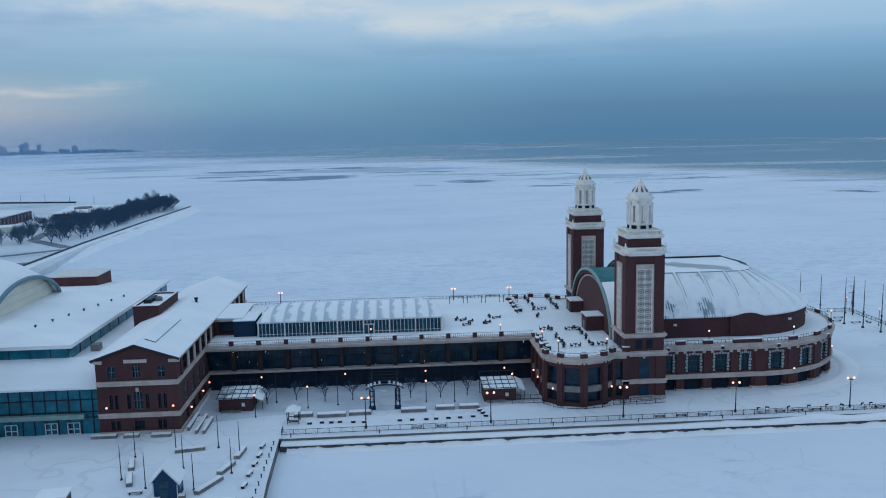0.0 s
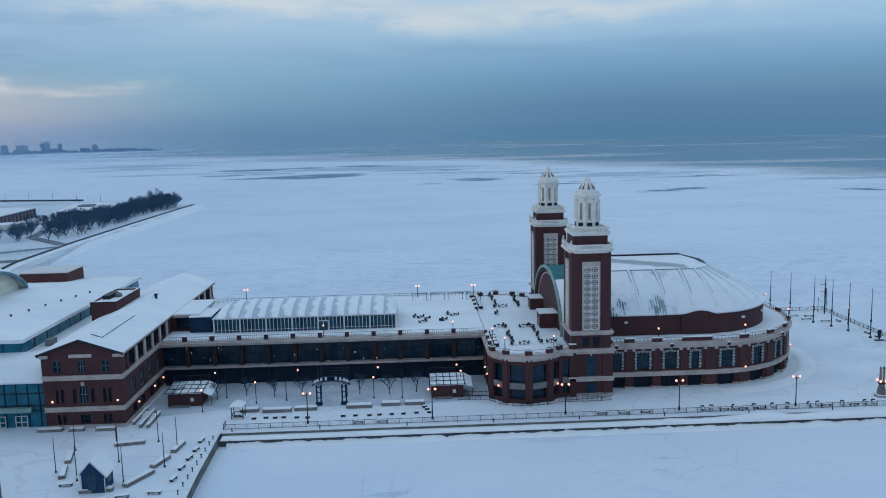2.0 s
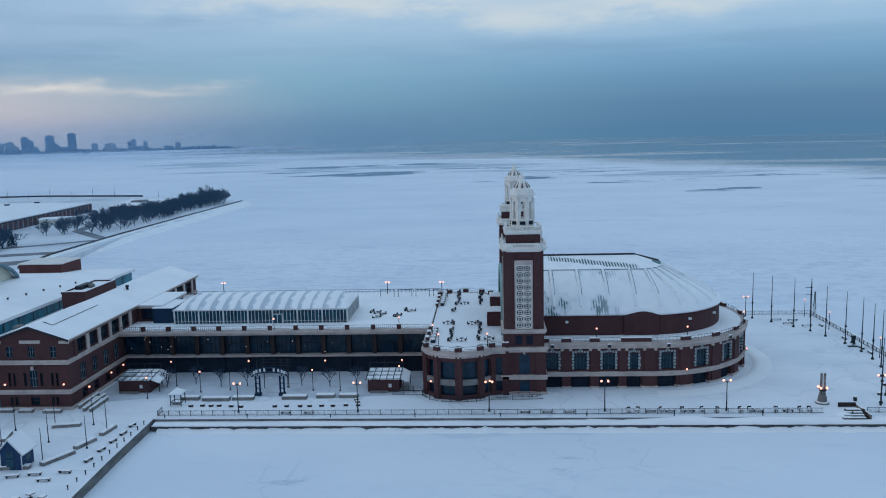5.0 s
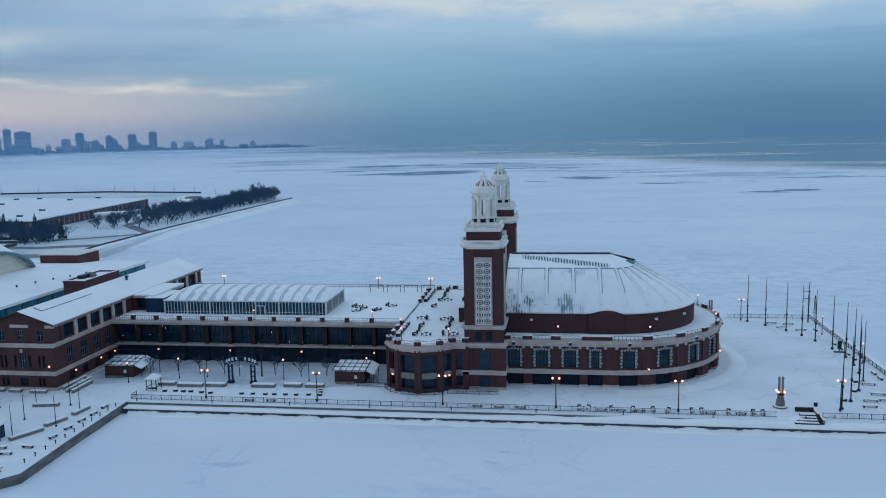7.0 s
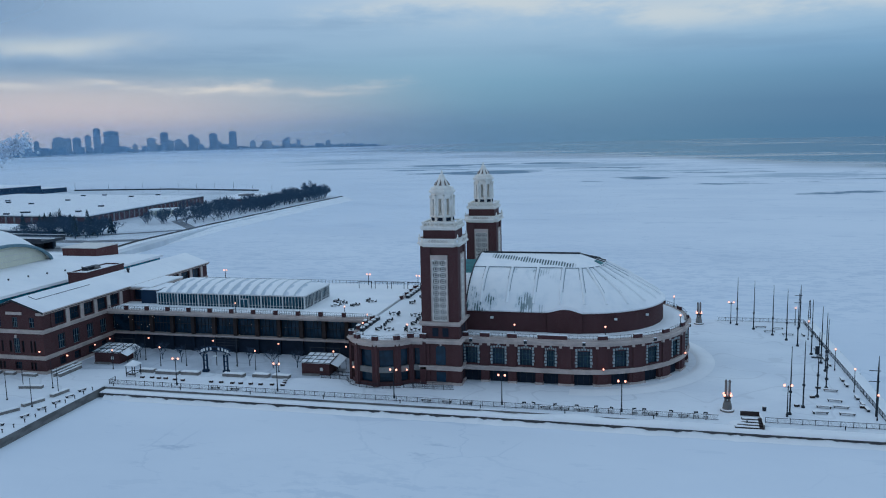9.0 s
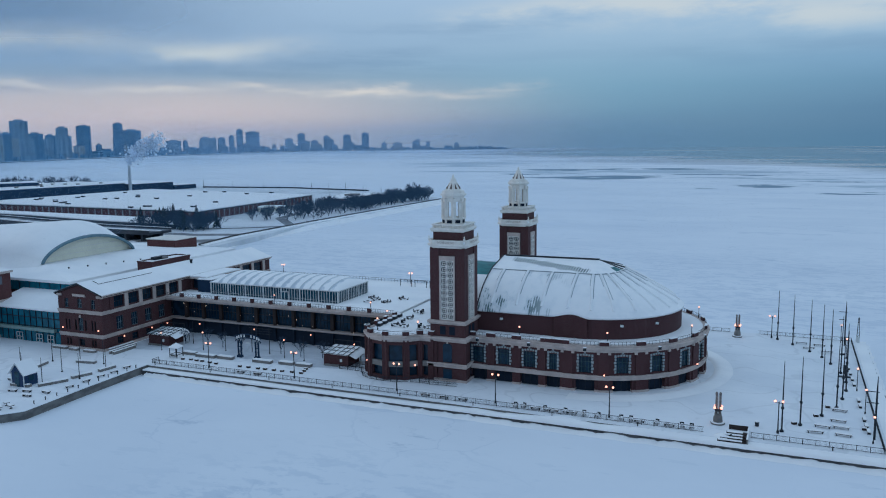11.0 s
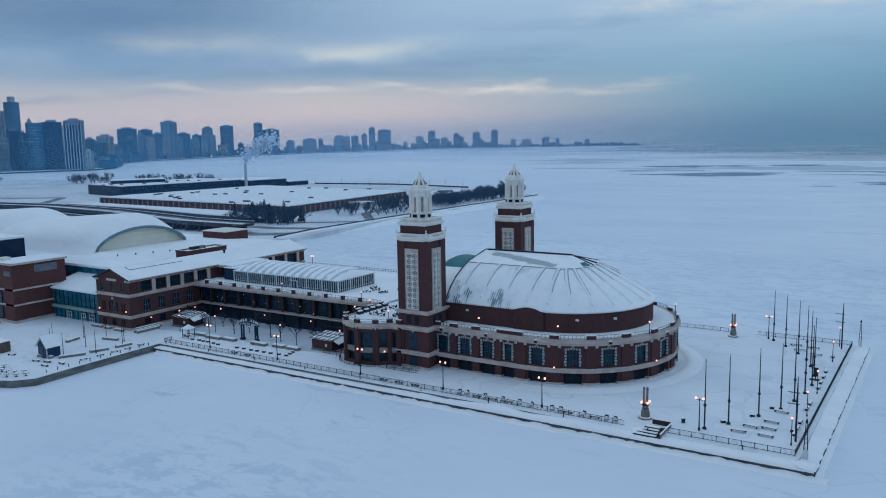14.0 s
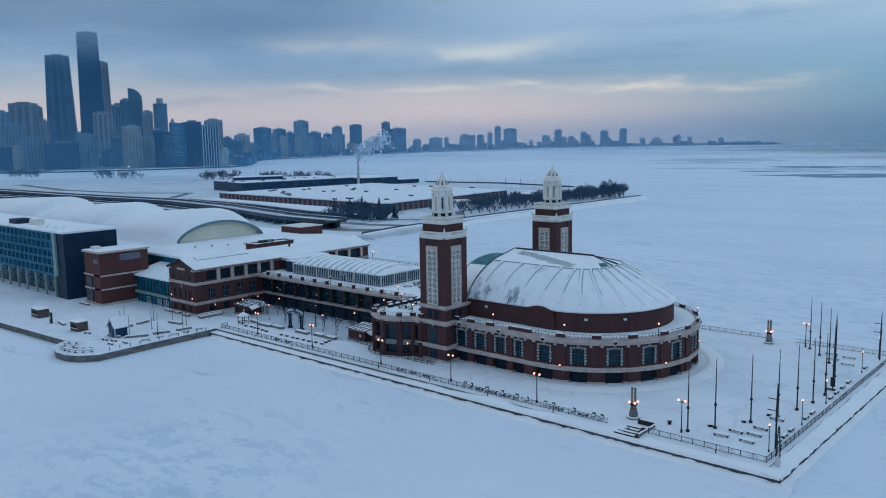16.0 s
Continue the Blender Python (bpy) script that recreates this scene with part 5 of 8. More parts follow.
south = [(2.4, 3.9, 11.8, 14.4), (7.3, 8.9, 11.8, 14.4), (12.3, 13.8, 11.8, 14.4), (7.2, 9.0, 5.2, 9.0), (5.9, 6.6, 5.4, 8.4), (9.6, 10.3, 5.4, 8.4)]
south += [(2.4, 3.0, 5.4, 8.4), (3.5, 4.1, 5.4, 8.4), (12.1, 12.7, 5.4, 8.4), (13.2, 13.8, 5.4, 8.4), (2.4, 3.1, 1.0, 2.9), (3.5, 4.2, 1.0, 2.9), (7.1, 9.1, 1.0, 2.9), (11.8, 12.5, 1.0, 2.9), (12.8, 13.5, 1.0, 2.9)]
w = Shape()
wall_with_holes(w, (WX0 + 0.6, WY0), (WX1 - 0.6, WY0), 0, WE, [(h[0] - 0.6, h[1] - 0.6, h[2], h[3]) for h in south])
part("south_wall", w, BRICK, wing)
for g, (y0, y1) in enumerate(((WY0, WY0 + 0.6), (WY1 - 0.6, WY1))):
    gable = Shape()
    gable.add([(WX0, y0, WE), (WX1, y0, WE), (WC, y0, WR - 0.15), (WX0, y1, WE), (WX1, y1, WE), (WC, y1, WR - 0.15)], [(0, 1, 2), (5, 4, 3), (0, 2, 5, 3), (2, 1, 4, 5), (1, 0, 3, 4)])
    part("gable", gable, BRICK, wing)
east = []
for k in range(5):
    s = 4.6 + k * 5.6
    east += [(s, s + 3.6, 11.7, 14.8), (s + 0.5, s + 3.1, 5.2, 9.0), (s + 0.6, s + 2.9, 1.0, 3.0)]
for k in range(3):
    east.append((57 + k * 6.5, 61.6 + k * 6.5, 11.7, 14.8))
w = Shape()
wall_with_holes(w, (WX1, WY0), (WX1, WY1), 0, WE, east)
part("east_wall", w, BRICK, wing)
w = Shape()
w.box(WX0, WX0 + 0.6, WY0, WY1, 0, WE)
part("west_wall", w, BRICK, wing)
part("north_wall", Shape().box(WX0 + 0.6, WX1 - 0.6, WY1 - 0.6, WY1, 0, WE), BRICK, wing)
for k in range(10):
    y = WY0 + 3.6 + k * 5.6 if k < 6 else WY0 + 56 + (k - 6) * 6.6
    part("pilaster", Shape().box(WX1 - 0.1, WX1 + 0.25, y - 0.65, y + 0.65, 11.3, 15.1), STONE if k else BRICK, wing, "pale stone pilaster between top-floor windows")
LOOP = [(WX0, WY0), (WX1, WY0), (WX1, WY1)]
for z in (3.6, 10.3):
    part("band", Shape().sweep(LOOP, [(-0.2, z), (0.22, z), (0.25, z + 0.5), (0.42, z + 0.6), (0.42, z + 1.0), (-0.2, z + 1.05)]), STONE, wing, "pale stone band with a snow line")
part("eave_cornice", Shape().sweep([(WX1, WY0 - 0.3), (WX1, WY1 + 0.3)], [(-0.3, WE - 0.75), (0.3, WE - 0.75), (0.4, WE - 0.4), (0.75, WE - 0.25), (0.8, WE + 0.05), (-0.3, WE + 0.1)]), STONE, wing, "pale stone eaves")
for x0, x1 in ((WX0 - 0.2, WX0 + 1.5), (WX1 - 1.5, WX1 + 0.7)):
    part("kneeler", Shape().box(x0, x1, WY0 - 0.35, WY0 + 0.1, WE - 0.75, WE - 0.1), STONE, wing)
part("lintel", Shape().box(WC - 2.3, WC + 2.3, WY0 - 0.3, WY0 + 0.1, 15.1, 15.8), STONE, wing, "pale stone lintel with a snow cap")
part("keystone", Shape().box(WC - 0.3, WC + 0.3, WY0 - 0.3, WY0 + 0.1, 9.1, 9.9), STONE, wing)
part("plinth", Shape().sweep(LOOP, [(-0.2, 0), (0.3, 0), (0.3, 0.7), (-0.2, 0.7)]), STONE, wing)
for x0, x1, z0, z1 in [(WX0 + h[0], WX0 + h[1], h[2], h[3]) for h in south]:
    bars = Shape()
    n = max(2, round((x1 - x0) / 0.6))
    for k in range(n + 1):
        x = x0 + (x1 - x0) * k / n
        bars.box(x - 0.05, x + 0.05, WY0 + 0.2, WY0 + 0.3, z0, z1)
    for z in (z0, (z0 + z1) / 2, z1 - 0.1):
        bars.box(x0, x1, WY0 + 0.2, WY0 + 0.3, z, z + 0.1)
    part("window_frame", bars, MUNTIN if (z0 > 4 and x1 - x0 > 1.4) else DARK, wing)
for h in east:
    bars = Shape()
    n = max(2, round((h[1] - h[0]) / 0.9))
    for k in range(n + 1):
        y = WY0 + h[0] + (h[1] - h[0]) * k / n
        bars.box(WX1 - 0.3, WX1 - 0.2, y - 0.05, y + 0.05, h[2], h[3])
    for z in (h[2], (h[2] + h[3]) / 2, h[3] - 0.1):
        bars.box(WX1 - 0.3, WX1 - 0.2, WY0 + h[0], WY0 + h[1], z, z + 0.1)
    part("window_frame", bars, MUNTIN if 4 < h[2] < 8 else DARK, wing)
for sx, name in ((-1, "west_roof"), (1, "east_roof")):
    e = WC + sx * (WX1 - WC + 0.7)
    ez = WE - 0.15
    slab = Shape()
    y0, y1 = WY0 - 0.5, WY1 + 0.5
    prof = [(WC, WR + 0.15), (e, ez + 0.15), (e, ez + 0.35), (WC, WR + 0.35)]
    slab.add([(p[0], y0, p[1]) for p in prof] + [(p[0], y1, p[1]) for p in prof], [(0, 1, 2, 3)[::sx], (7, 6, 5, 4)[::sx]] + [(k, k + 4, (k + 1) % 4 + 4, (k + 1) % 4)[::sx] for k in range(4)])
    part(name, slab, SNOW, wing, "snow-covered roof slope")
    part("fascia", Shape().box(*sorted((e - 0.02 * sx, e - 0.3 * sx)), WY0 - 0.4, WY1 + 0.4, ez - 0.3, ez + 0.15), WOOD, wing, "dark brown eaves board")
for sx in (-1, 1):
    for y in (WY0 - 0.55, WY1 + 0.5):
        part("verge", Shape().tube((WC, y, WR + 0.1), (WC + sx * (WX1 - WC + 0.75), y, WE - 0.05), 0.22, 0.22, 4), DARK, wing, "dark roof verge")
slope = lambda u: WR + 0.42 - (WR - WE + 0.15) * u
panel = Shape()
for u0, u1, y0, y1 in ((0.10, 0.36, 166, 187),):
    for a, b in (((u0, y0), (u1, y0)), ((u1, y0), (u1, y1))):
        panel.tube((WC + a[0] * (WX1 - WC), a[1], slope(a[0]) + 0.05), (WC + b[0] * (WX1 - WC), b[1], slope(b[0]) + 0.05), 0.09, 0.09, 4)
part("roof_hatch", panel, DARK, wing, "dark outline of a long roof light under snow")
ext = thing("porch_block", (-38.6, 205, 0), "brick stair block with a dark loggia and flat snowy roof", "building")
part("body", Shape().box(-41.5, -35.4, 198.6, 214, 11, 15.0), GLASS, ext, "dark loggia")
part("parapet", Shape().box(-41.5, -35.2, 197.6, 198.2, 10.4, 11.9), BRICK, ext)
for x in (-41.0, -35.8):
    part("corner_pier", Shape().box(x - 0.5, x + 0.5, 197.7, 198.7, 10.4, 15.0), BRICK, ext)
part("eave_cornice", Shape().box(-41.6, -34.6, 197.2, 214.5, 14.9, 15.5), STONE, ext)
part("roof", Shape().box(-42.5, -34.5, 197.1, 214.6, 15.5, 15.85), SNOW, ext)
pent = single("roof_penthouse", Shape().box(-60.2, -54.0, 195.2, 213.0, 13.5, 19.4), BRICK, (-57, 204, 13.5), "brick penthouse with a snowy parapet roof", "penthouse")
cop = Shape().sweep([(-60.2, 195.2), (-54.0, 195.2), (-54.0, 213.0), (-60.2, 213.0)], [(-0.5, 19.4), (0.12, 19.4), (0.12, 19.9), (-0.5, 19.9)], True)
part("coping", cop, BRICK, pent)
part("coping_snow", Shape().sweep([(-60.2, 195.2), (-54.0, 195.2), (-54.0, 213.0), (-60.2, 213.0)], [(-0.4, 19.9), (0.05, 19.9), (0.05, 20.02), (-0.4, 20.02)], True), SNOW, pent)
part("roof", Shape().box(-59.7, -54.5, 195.7, 212.5, 19.4, 19.55), SNOW, pent)
part("machine", Shape().box(-59.0, -57.2, 200.0, 206, 19.55, 20.5), DARK, pent)
part("duct", Shape().lathe(-56.2, 203.4, [(0.9, 19.5), (0.9, 20.3), (0.5, 20.6), (0.1, 20.7)], 12), CONCRETE, pent)
for x, y in ((-47.6, 206.0),):
    vent = single("roof_vent", Shape().lathe(x, y, [(0.35, 17.6), (0.35, 19.0), (0.5, 19.1), (0.5, 19.5)], 8), DARK, (x, y, 17.8), "dark vent on the wing's snowy roof", "roof vent", "wing vents")
single("roof_unit", Shape().box(-66.0, -64.2, 182.0, 184.4, 12.5, 14.0), CONCRETE, (-65, 183, 12.5), "small grey machine in the snowy roof valley", "roof unit")

# ---- exhibition hall behind ----
expo = thing("exhibition_hall", (-140, 205, 0), "large exhibition hall with a flat snowy roof and teal clerestory", "building")
part("lower_hall", Shape().box(-420, -68.3, 176, 254, 0, 12.1), BRICK_RED, expo)
part("valley_roof", Shape().box(-70, -57.7, 174, 243, 12.0, 12.5), SNOW, expo, "snowy roof valley beside the wing")
part("clerestory", Shape().box(-400, -68.2, 175.2, 254.4, 12.1, 15.4), GLASS_TEAL, expo, "teal glazed clerestory strip")
upright = Shape().box(-0.06, 0.06, -0.08, 0.08, 12.1, 15.4).mesh("mullion", DARK)
y = 175.2
while y < 254:
    piece("mullion", upright, expo, Matrix.Translation((-68.13, y, 0)))
    y += 6.6
x = -160
while x < -68:
    piece("mullion", upright, expo, Matrix.Translation((x, 175.12, 0)))
    x += 4.4
hip = Shape()
ring_low = [(-402, 174.2), (-67.2, 174.2), (-67.2, 255), (-402, 255)]
ring_high = [(-402, 183.2), (-86.3, 183.2), (-86.3, 223.2), (-402, 223.2)]
hip.add([(*p, 15.3) for p in ring_low] + [(*p, 16.1) for p in ring_low] + [(*p, 19.0) for p in ring_high], [(0, 1, 5, 4), (1, 2, 6, 5), (2, 3, 7, 6), (4, 5, 9, 8), (5, 6, 10, 9), (6, 7, 11, 10), (8, 9, 10, 11), (3, 2, 1, 0)])
part("roof", hip, SNOW, expo, "low sloping roof deep in snow")
slope_roof = Shape()
slope_roof.add([(-88, 162.4, 10.0), (-57.9, 162.4, 10.0), (-57.9, 175.4, 13.1), (-88, 175.4, 13.1), (-88, 162.4, 9.6), (-57.9, 162.4, 9.6)], [(0, 1, 2, 3), (4, 5, 1, 0)])
part("lean_to_roof", slope_roof, SNOW, expo, "sloping snowy roof above the glass entrance")
part("glass_front", Shape().box(-88, -57.9, 163.2, 175, 0, 9.7), GLASS_TEAL, expo, "tall teal glass entrance front")
mull = Shape()
for k in range(13):
    x = -88 + k * 28.5 / 12
    mull.box(x - 0.08, x + 0.08, 163.0, 163.2, 0, 9.7)
for z in (3.4, 4.6, 7.2, 9.4):
    mull.box(-88, -57.9, 163.0, 163.2, z, z + 0.16)
part("front_mullions", mull, DARK, expo)
part("canopy", Shape().box(-84, -61, 162.0, 163.1, 3.5, 4.4), COPPER_PALE, expo, "pale teal entrance canopy")
for x in (-76.0, -68.0, -63.5):
    d = Shape()
    for u in (-1.2, 0, 1.2):
        d.box(x + u - 0.08, x + u + 0.08, 162.85, 163.0, 0, 2.5)
    d.box(x - 1.2, x + 1.2, 162.85, 163.0, 2.4, 2.55).box(x - 1.2, x + 1.2, 162.85, 163.0, 0, 0.2).box(x - 1.2, x + 1.2, 162.85, 163.0, 1.1, 1.25)
    part("door_frame", d, FRAME, expo, "white framed entrance doors")
roof_box = single("lift_housing", Shape().box(-98.5, -84.6, 240.8, 253.2, 14, 20.1), BRICK_RED, (-91, 247, 14), "red-brick plant housing on the hall roof", "penthouse")
part("roof", Shape().box(-98.8, -84.3, 240.5, 253.5, 20.1, 20.45), LATTICE, roof_box)
for k in range(7):
    single("roof_vent", Shape().lathe(-79 + 1.2 * k, 185 + 6.6 * k, [(0.2, 17.0 - 0.18 * k), (0.2, 18.2 - 0.18 * k), (0.3, 18.22 - 0.18 * k), (0.3, 18.4 - 0.18 * k)], 8), DARK, (-79 + 1.2 * k, 185 + 6.6 * k, 17.4), "small dark roof vent poking through snow", "roof vent", "hall roof vents")
VAULT_RIM = material("blue_grey_rim", (.16, .27, .32), (.11, .20, .25), 2.0, 0.3, 0.5)
for k, (x0, x1) in enumerate(((-158, -88.5), (-232, -152.5), (-330, -226))):
    v = thing("barrel_vault", ((x0 + x1) / 2, 203, 16), "high barrel roof vault under smooth snow", "roof vault", "hall vaults")
    us = [math.pi * i / 28 for i in range(29)]
    rad, rise, foot = 19.8, 7.0, 19.05
    shell = Shape()
    xs = [x0 + (x1 - 9.0 - x0) * i / 14 for i in range(14)] + [x1 - 9.0 + 9.0 * i / 10 for i in range(11)]
    crown = lambda x: 26.6 + 4.5 * min(1.0, (x - x0) / (x1 - 9.0 - x0)) - (0.0 if x < x1 - 9.0 else 4.9 * (1 - math.cos(math.pi / 2 * (x - x1 + 9.0) / 9.0)))
    shell.sheet([[(x, 203 - (rad + 7) * math.cos(u) if i in (0, 28) else 203 - rad * math.cos(u), 15.5 if i in (0, 28) else foot + (crown(x) - foot) * math.sin(u) ** (1.3 - 0.3 * min(1.0, (x1 - x) / 9.0))) for i, u in enumerate(us)] for x in xs])
    part("shell", shell, SNOW, v, "smooth snow-covered shell", True)
    trim = Shape()
    pts = [(203 - rad * math.cos(u), foot + rise * math.sin(u) ** 1.3) for u in us]
    for p, q in zip(pts, pts[1:]):
        trim.tube((x1 + 0.2, *p), (x1 + 0.2, *q), 0.55, 0.55, 5)
    if k == 0:
        part("rim", trim, VAULT_RIM, v, "pale blue-grey rim")
    if k:
        continue
    end = Shape()
    end.add([(x1 - (1.5 if k == 0 else 0.1), *p) for p in pts], [tuple(range(29))])
    part("end_panel", end, MEMBRANE if k == 0 else SNOW, v, "pale translucent end panel" if k == 0 else "end wall plastered with snow")
    if k:
        continue
    bars = Shape()
    for z in (20.8, 22.6, 24.4):
        hw = rad * math.cos(math.asin(min(1, ((z - foot) / rise) ** (1 / 1.3)))) - 0.4
        bars.box(x1 - 1.5, x1 - 1.35, 203 - hw, 203 + hw, z, z + 0.12)
    part("end_bars", bars, LATTICE, v)

# ---- brick lift tower and hotel ----
lift = thing("brick_block", (-92.5, 160, 0), "tall red-brick corner block with pale bands", "building")
part("body", Shape().box(-97.5, -85, 150.0, 168.5, 0, 19.0), BRICK_RED, lift)
part("corner_pier", Shape().box(-89.5, -84.6, 149.5, 153.5, 0, 18.6), BRICK_RED, lift)
for z in (5.6, 10.6):
    part("band", Shape().sweep([(-97.5, 150.0), (-85, 150.0), (-85, 168.5)], [(-0.1, z), (0.5, z), (0.5, z + 0.55), (-0.1, z + 0.55)]), STONE, lift)
part("plinth", Shape().sweep([(-97.5, 150.0), (-85, 150.0), (-85, 168.5)], [(-0.1, 0), (0.7, 0), (0.7, 0.8), (-0.1, 0.8)]), STONE, lift)
part("coping", Shape().box(-98.0, -84.3, 149.3, 169.0, 19.0, 19.6), STONE, lift)
part("roof", Shape().box(-97.7, -84.6, 149.6, 168.7, 19.6, 19.8), SNOW, lift)
part("roof_unit", Shape().box(-96, -93, 152, 154.5, 19.8, 20.8), LATTICE, lift)
LOUVRE = material("grey_louvre", (.16, .19, .22), (.11, .13, .16), 2.0, 0.3, 0.7)
part("louvre_panel", Shape().box(-89.2, -85.4, 149.42, 149.52, 15.4, 17.0), LOUVRE, lift, "grey louvred panel")
part("louvre_panel", Shape().box(-85.05, -84.9, 157.5, 165.5, 15.8, 18.2), LOUVRE, lift, "grey louvred panel")
part("recess", Shape().box(-95.5, -92.0, 149.7, 150.1, 0.5, 9.8), GLASS, lift, "dark glazed strip")
HOTEL_PANEL = material("hotel_glass_panel", (.085, .27, .39), (.060, .20, .30), 9.0, 0.8, 0.45, bump=0.0, vary=0.3)
HOTEL_PANEL.node_tree.nodes["Principled BSDF"].inputs["Specular IOR Level"].default_value = 0.0
hotel = thing("hotel", (-160, 160, 0), "long glass-fronted hotel with pale fins above a stilted ground floor", "building")
part("east_wall", Shape().box(-116, -107.6, 147.2, 168, 0, 25.3), NAVY, hotel, "plain dark blue end wall")
part("ground_glazing", Shape().box(-330, -116, 151.5, 168, 0, 8.2), GLASS_PALE, hotel)
part("mid_band", Shape().box(-330, -116, 151.2, 151.5, 4.0, 4.6), HOTEL_PANEL, hotel)
part("upper_body", Shape().box(-330, -116, 147.5, 168, 8.2, 25.0), HOTEL_PANEL, hotel, "blue-green glass cladding")
HOTEL_WINDOW = glass_material("hotel_window", (.026, .105, .160), 0.35, 5.0)
HOTEL_WINDOW.node_tree.nodes["Principled BSDF"].inputs["Specular IOR Level"].default_value = 0.0
part("roof", Shape().box(-330, -107.4, 146.8, 168.5, 25.0, 25.7), SNOW, hotel)
pane = Shape().box(0, 1.5, -0.06, 0.1, 0, 2.2).mesh("window", HOTEL_WINDOW)
for k in range(24):
    for j in range(5):
        x = -118.6 - k * 4.4
        for u in (0.0, 1.75):
            piece("window", pane, hotel, Matrix.Translation((x + u - (0.9 if j % 2 else 0.0), 147.5, 8.95 + j * 3.25)))
part("corner_fin", Shape().box(-115.9, -113.8, 146.4, 147.4, 8.4, 24.9), COPPER_PALE, hotel, "pale glass corner")
for j in range(6):
    part("floor_line", Shape().box(-330, -116, 147.15, 147.5, 8.1 + j * 3.25, 8.55 + j * 3.25), HOTEL_PANEL, hotel)
for k in range(14):
    part("column", Shape().box(-117.3 - k * 9.0, -116.6 - k * 9.0, 146.7, 147.4, 0, 8.1), COPPER_PALE, hotel, "pale blue-grey square column")
part("roof_unit", Shape().box(-150, -145, 152, 156, 25.7, 28.0), LATTICE, hotel)
part("roof_unit", Shape().box(-166, -158, 150, 156, 25.7, 27.6), NAVY, hotel)
for k in range(9):
    part("snow_lump", Shape().lathe(-112 - 3.1 * k, 149.5 + (k * 5) % 7, [(1.2, 25.7), (0.9, 26.0 + 0.05 * k), (0.3, 26.2)], 8, k), SNOW, hotel)


# ---- waterworks, far city ----
works = thing("waterworks", (-380, 540, 0.9), "vast low brick waterworks with a flat snowy roof", "building")
WW = [(-260, 464), (-274, 640), (-494, 672), (-512, 477)]
part("wall", Shape().prism(WW, 0.5, 7.0), BRICK_RED, works)
part("fascia", Shape().sweep(WW, [(-0.6, 6.8), (0.5, 6.8), (0.5, 7.5), (-0.6, 7.5)], True), DARK, works, "dark roof edge")
part("roof", Shape().prism(WW, 7.4, 8.2), SNOW, works, "flat roof deep in snow")
pil = Shape().box(-0.55, 0.55, -0.5, 0.5, 0, 6.3).mesh("pilaster", CONCRETE)
for a, b, n in ((WW[0], WW[1], 26), (WW[3], WW[0], 34)):
    for i in range(n + 1):
        p = Vector(a).lerp(Vector(b), i / n)
        ang = math.atan2(b[1] - a[1], b[0] - a[0])
        piece("pilaster", pil, works, Matrix.Translation((p.x, p.y, 0.6)) @ Matrix.Rotation(ang, 4, "Z"))
random.seed(8)
for k in range(26):
    u, v = random.random(), random.random()
    p = Vector(WW[0]).lerp(Vector(WW[1]), u).lerp(Vector(WW[3]).lerp(Vector(WW[2]), u), 0.04 + 0.88 * v)
    hatch = single("roof_hatch", Shape().box(p.x - 1.8, p.x + 1.8, p.y - 1.1, p.y + 1.1, 8.2, 9.3), DARK, (p.x, p.y, 8.2), "small dark hatch on the waterworks roof", "roof hatch", "waterworks hatches")
    part("snow_cap", Shape().box(p.x - 1.7, p.x + 1.7, p.y - 1.0, p.y + 1.0, 9.3, 9.5), SNOW, hatch)
basin = thing("covered_basin", (-370, 440, 0.9), "low covered basin with a wide snowy roof", "building")
BASIN = [(-238, 416), (-262, 446), (-500, 462), (-520, 446), (-400, 438), (-300, 420)]
part("wall", Shape().prism(BASIN, 0.5, 3.6), VIADUCT, basin)
part("roof", Shape().prism(BASIN, 3.6, 4.3), SNOW, basin)
shed = thing("filter_building", (-600, 640, 0.9), "long dark blue clad filter building", "building")
for name, plan, z in (("long_hall", [(-585, 553), (-560, 702), (-648, 718), (-670, 571)], 11.8), ("end_hall", [(-556, 712), (-547, 766), (-622, 780), (-632, 726)], 10.2), ("low_hall", [(-546, 768), (-541, 800), (-600, 812), (-606, 780)], 6.0)):
    part(name, Shape().prism(plan, 0.5, z), NAVY, shed)
    part("roof", Shape().prism(plan, z, z + 0.5), SNOW, shed)
UPPER = [(-638, 578), (-612, 632), (-640, 650), (-664, 596)]
part("upper_hall", Shape().prism(UPPER, 12.0, 15.8), NAVY, shed)
part("upper_roof", Shape().prism(UPPER, 15.8, 16.3), SNOW, shed)
random.seed(9)
for k in range(16):
    u = random.random()
    p = Vector((-586, 556)).lerp(Vector((-562, 700)), u) + Vector((-10 - 50 * random.random(), 0))
    unit = single("roof_unit", Shape().box(p.x - 1.5, p.x + 1.5, p.y - 1.2, p.y + 1.2, 12.3, 13.4), CONCRETE, (p.x, p.y, 12.3), "small grey unit on the filter building roof", "roof unit", "filter roof units")
annex = single("annex", Shape().prism([(-250, 622), (-214, 634), (-222, 690), (-262, 690)], 0.5, 6.0), BRICK_RED, (-235, 655, 0.9), "low brick annex with a snowy roof", "building")
part("roof", Shape().prism([(-249, 621), (-213, 633), (-221, 691), (-263, 691)], 6.0, 6.8), SNOW, annex)
part("roof_unit", Shape().box(-246, -236, 652, 664, 6.8, 8.2), CONCRETE, annex)
lodge = single("lodge", Shape().prism([(-262, 540), (-244, 548), (-250, 562), (-268, 554)], 0.5, 4.4), MEMBRANE, (-256, 551, 0.9), "small pale lodge with a snowy roof", "building")
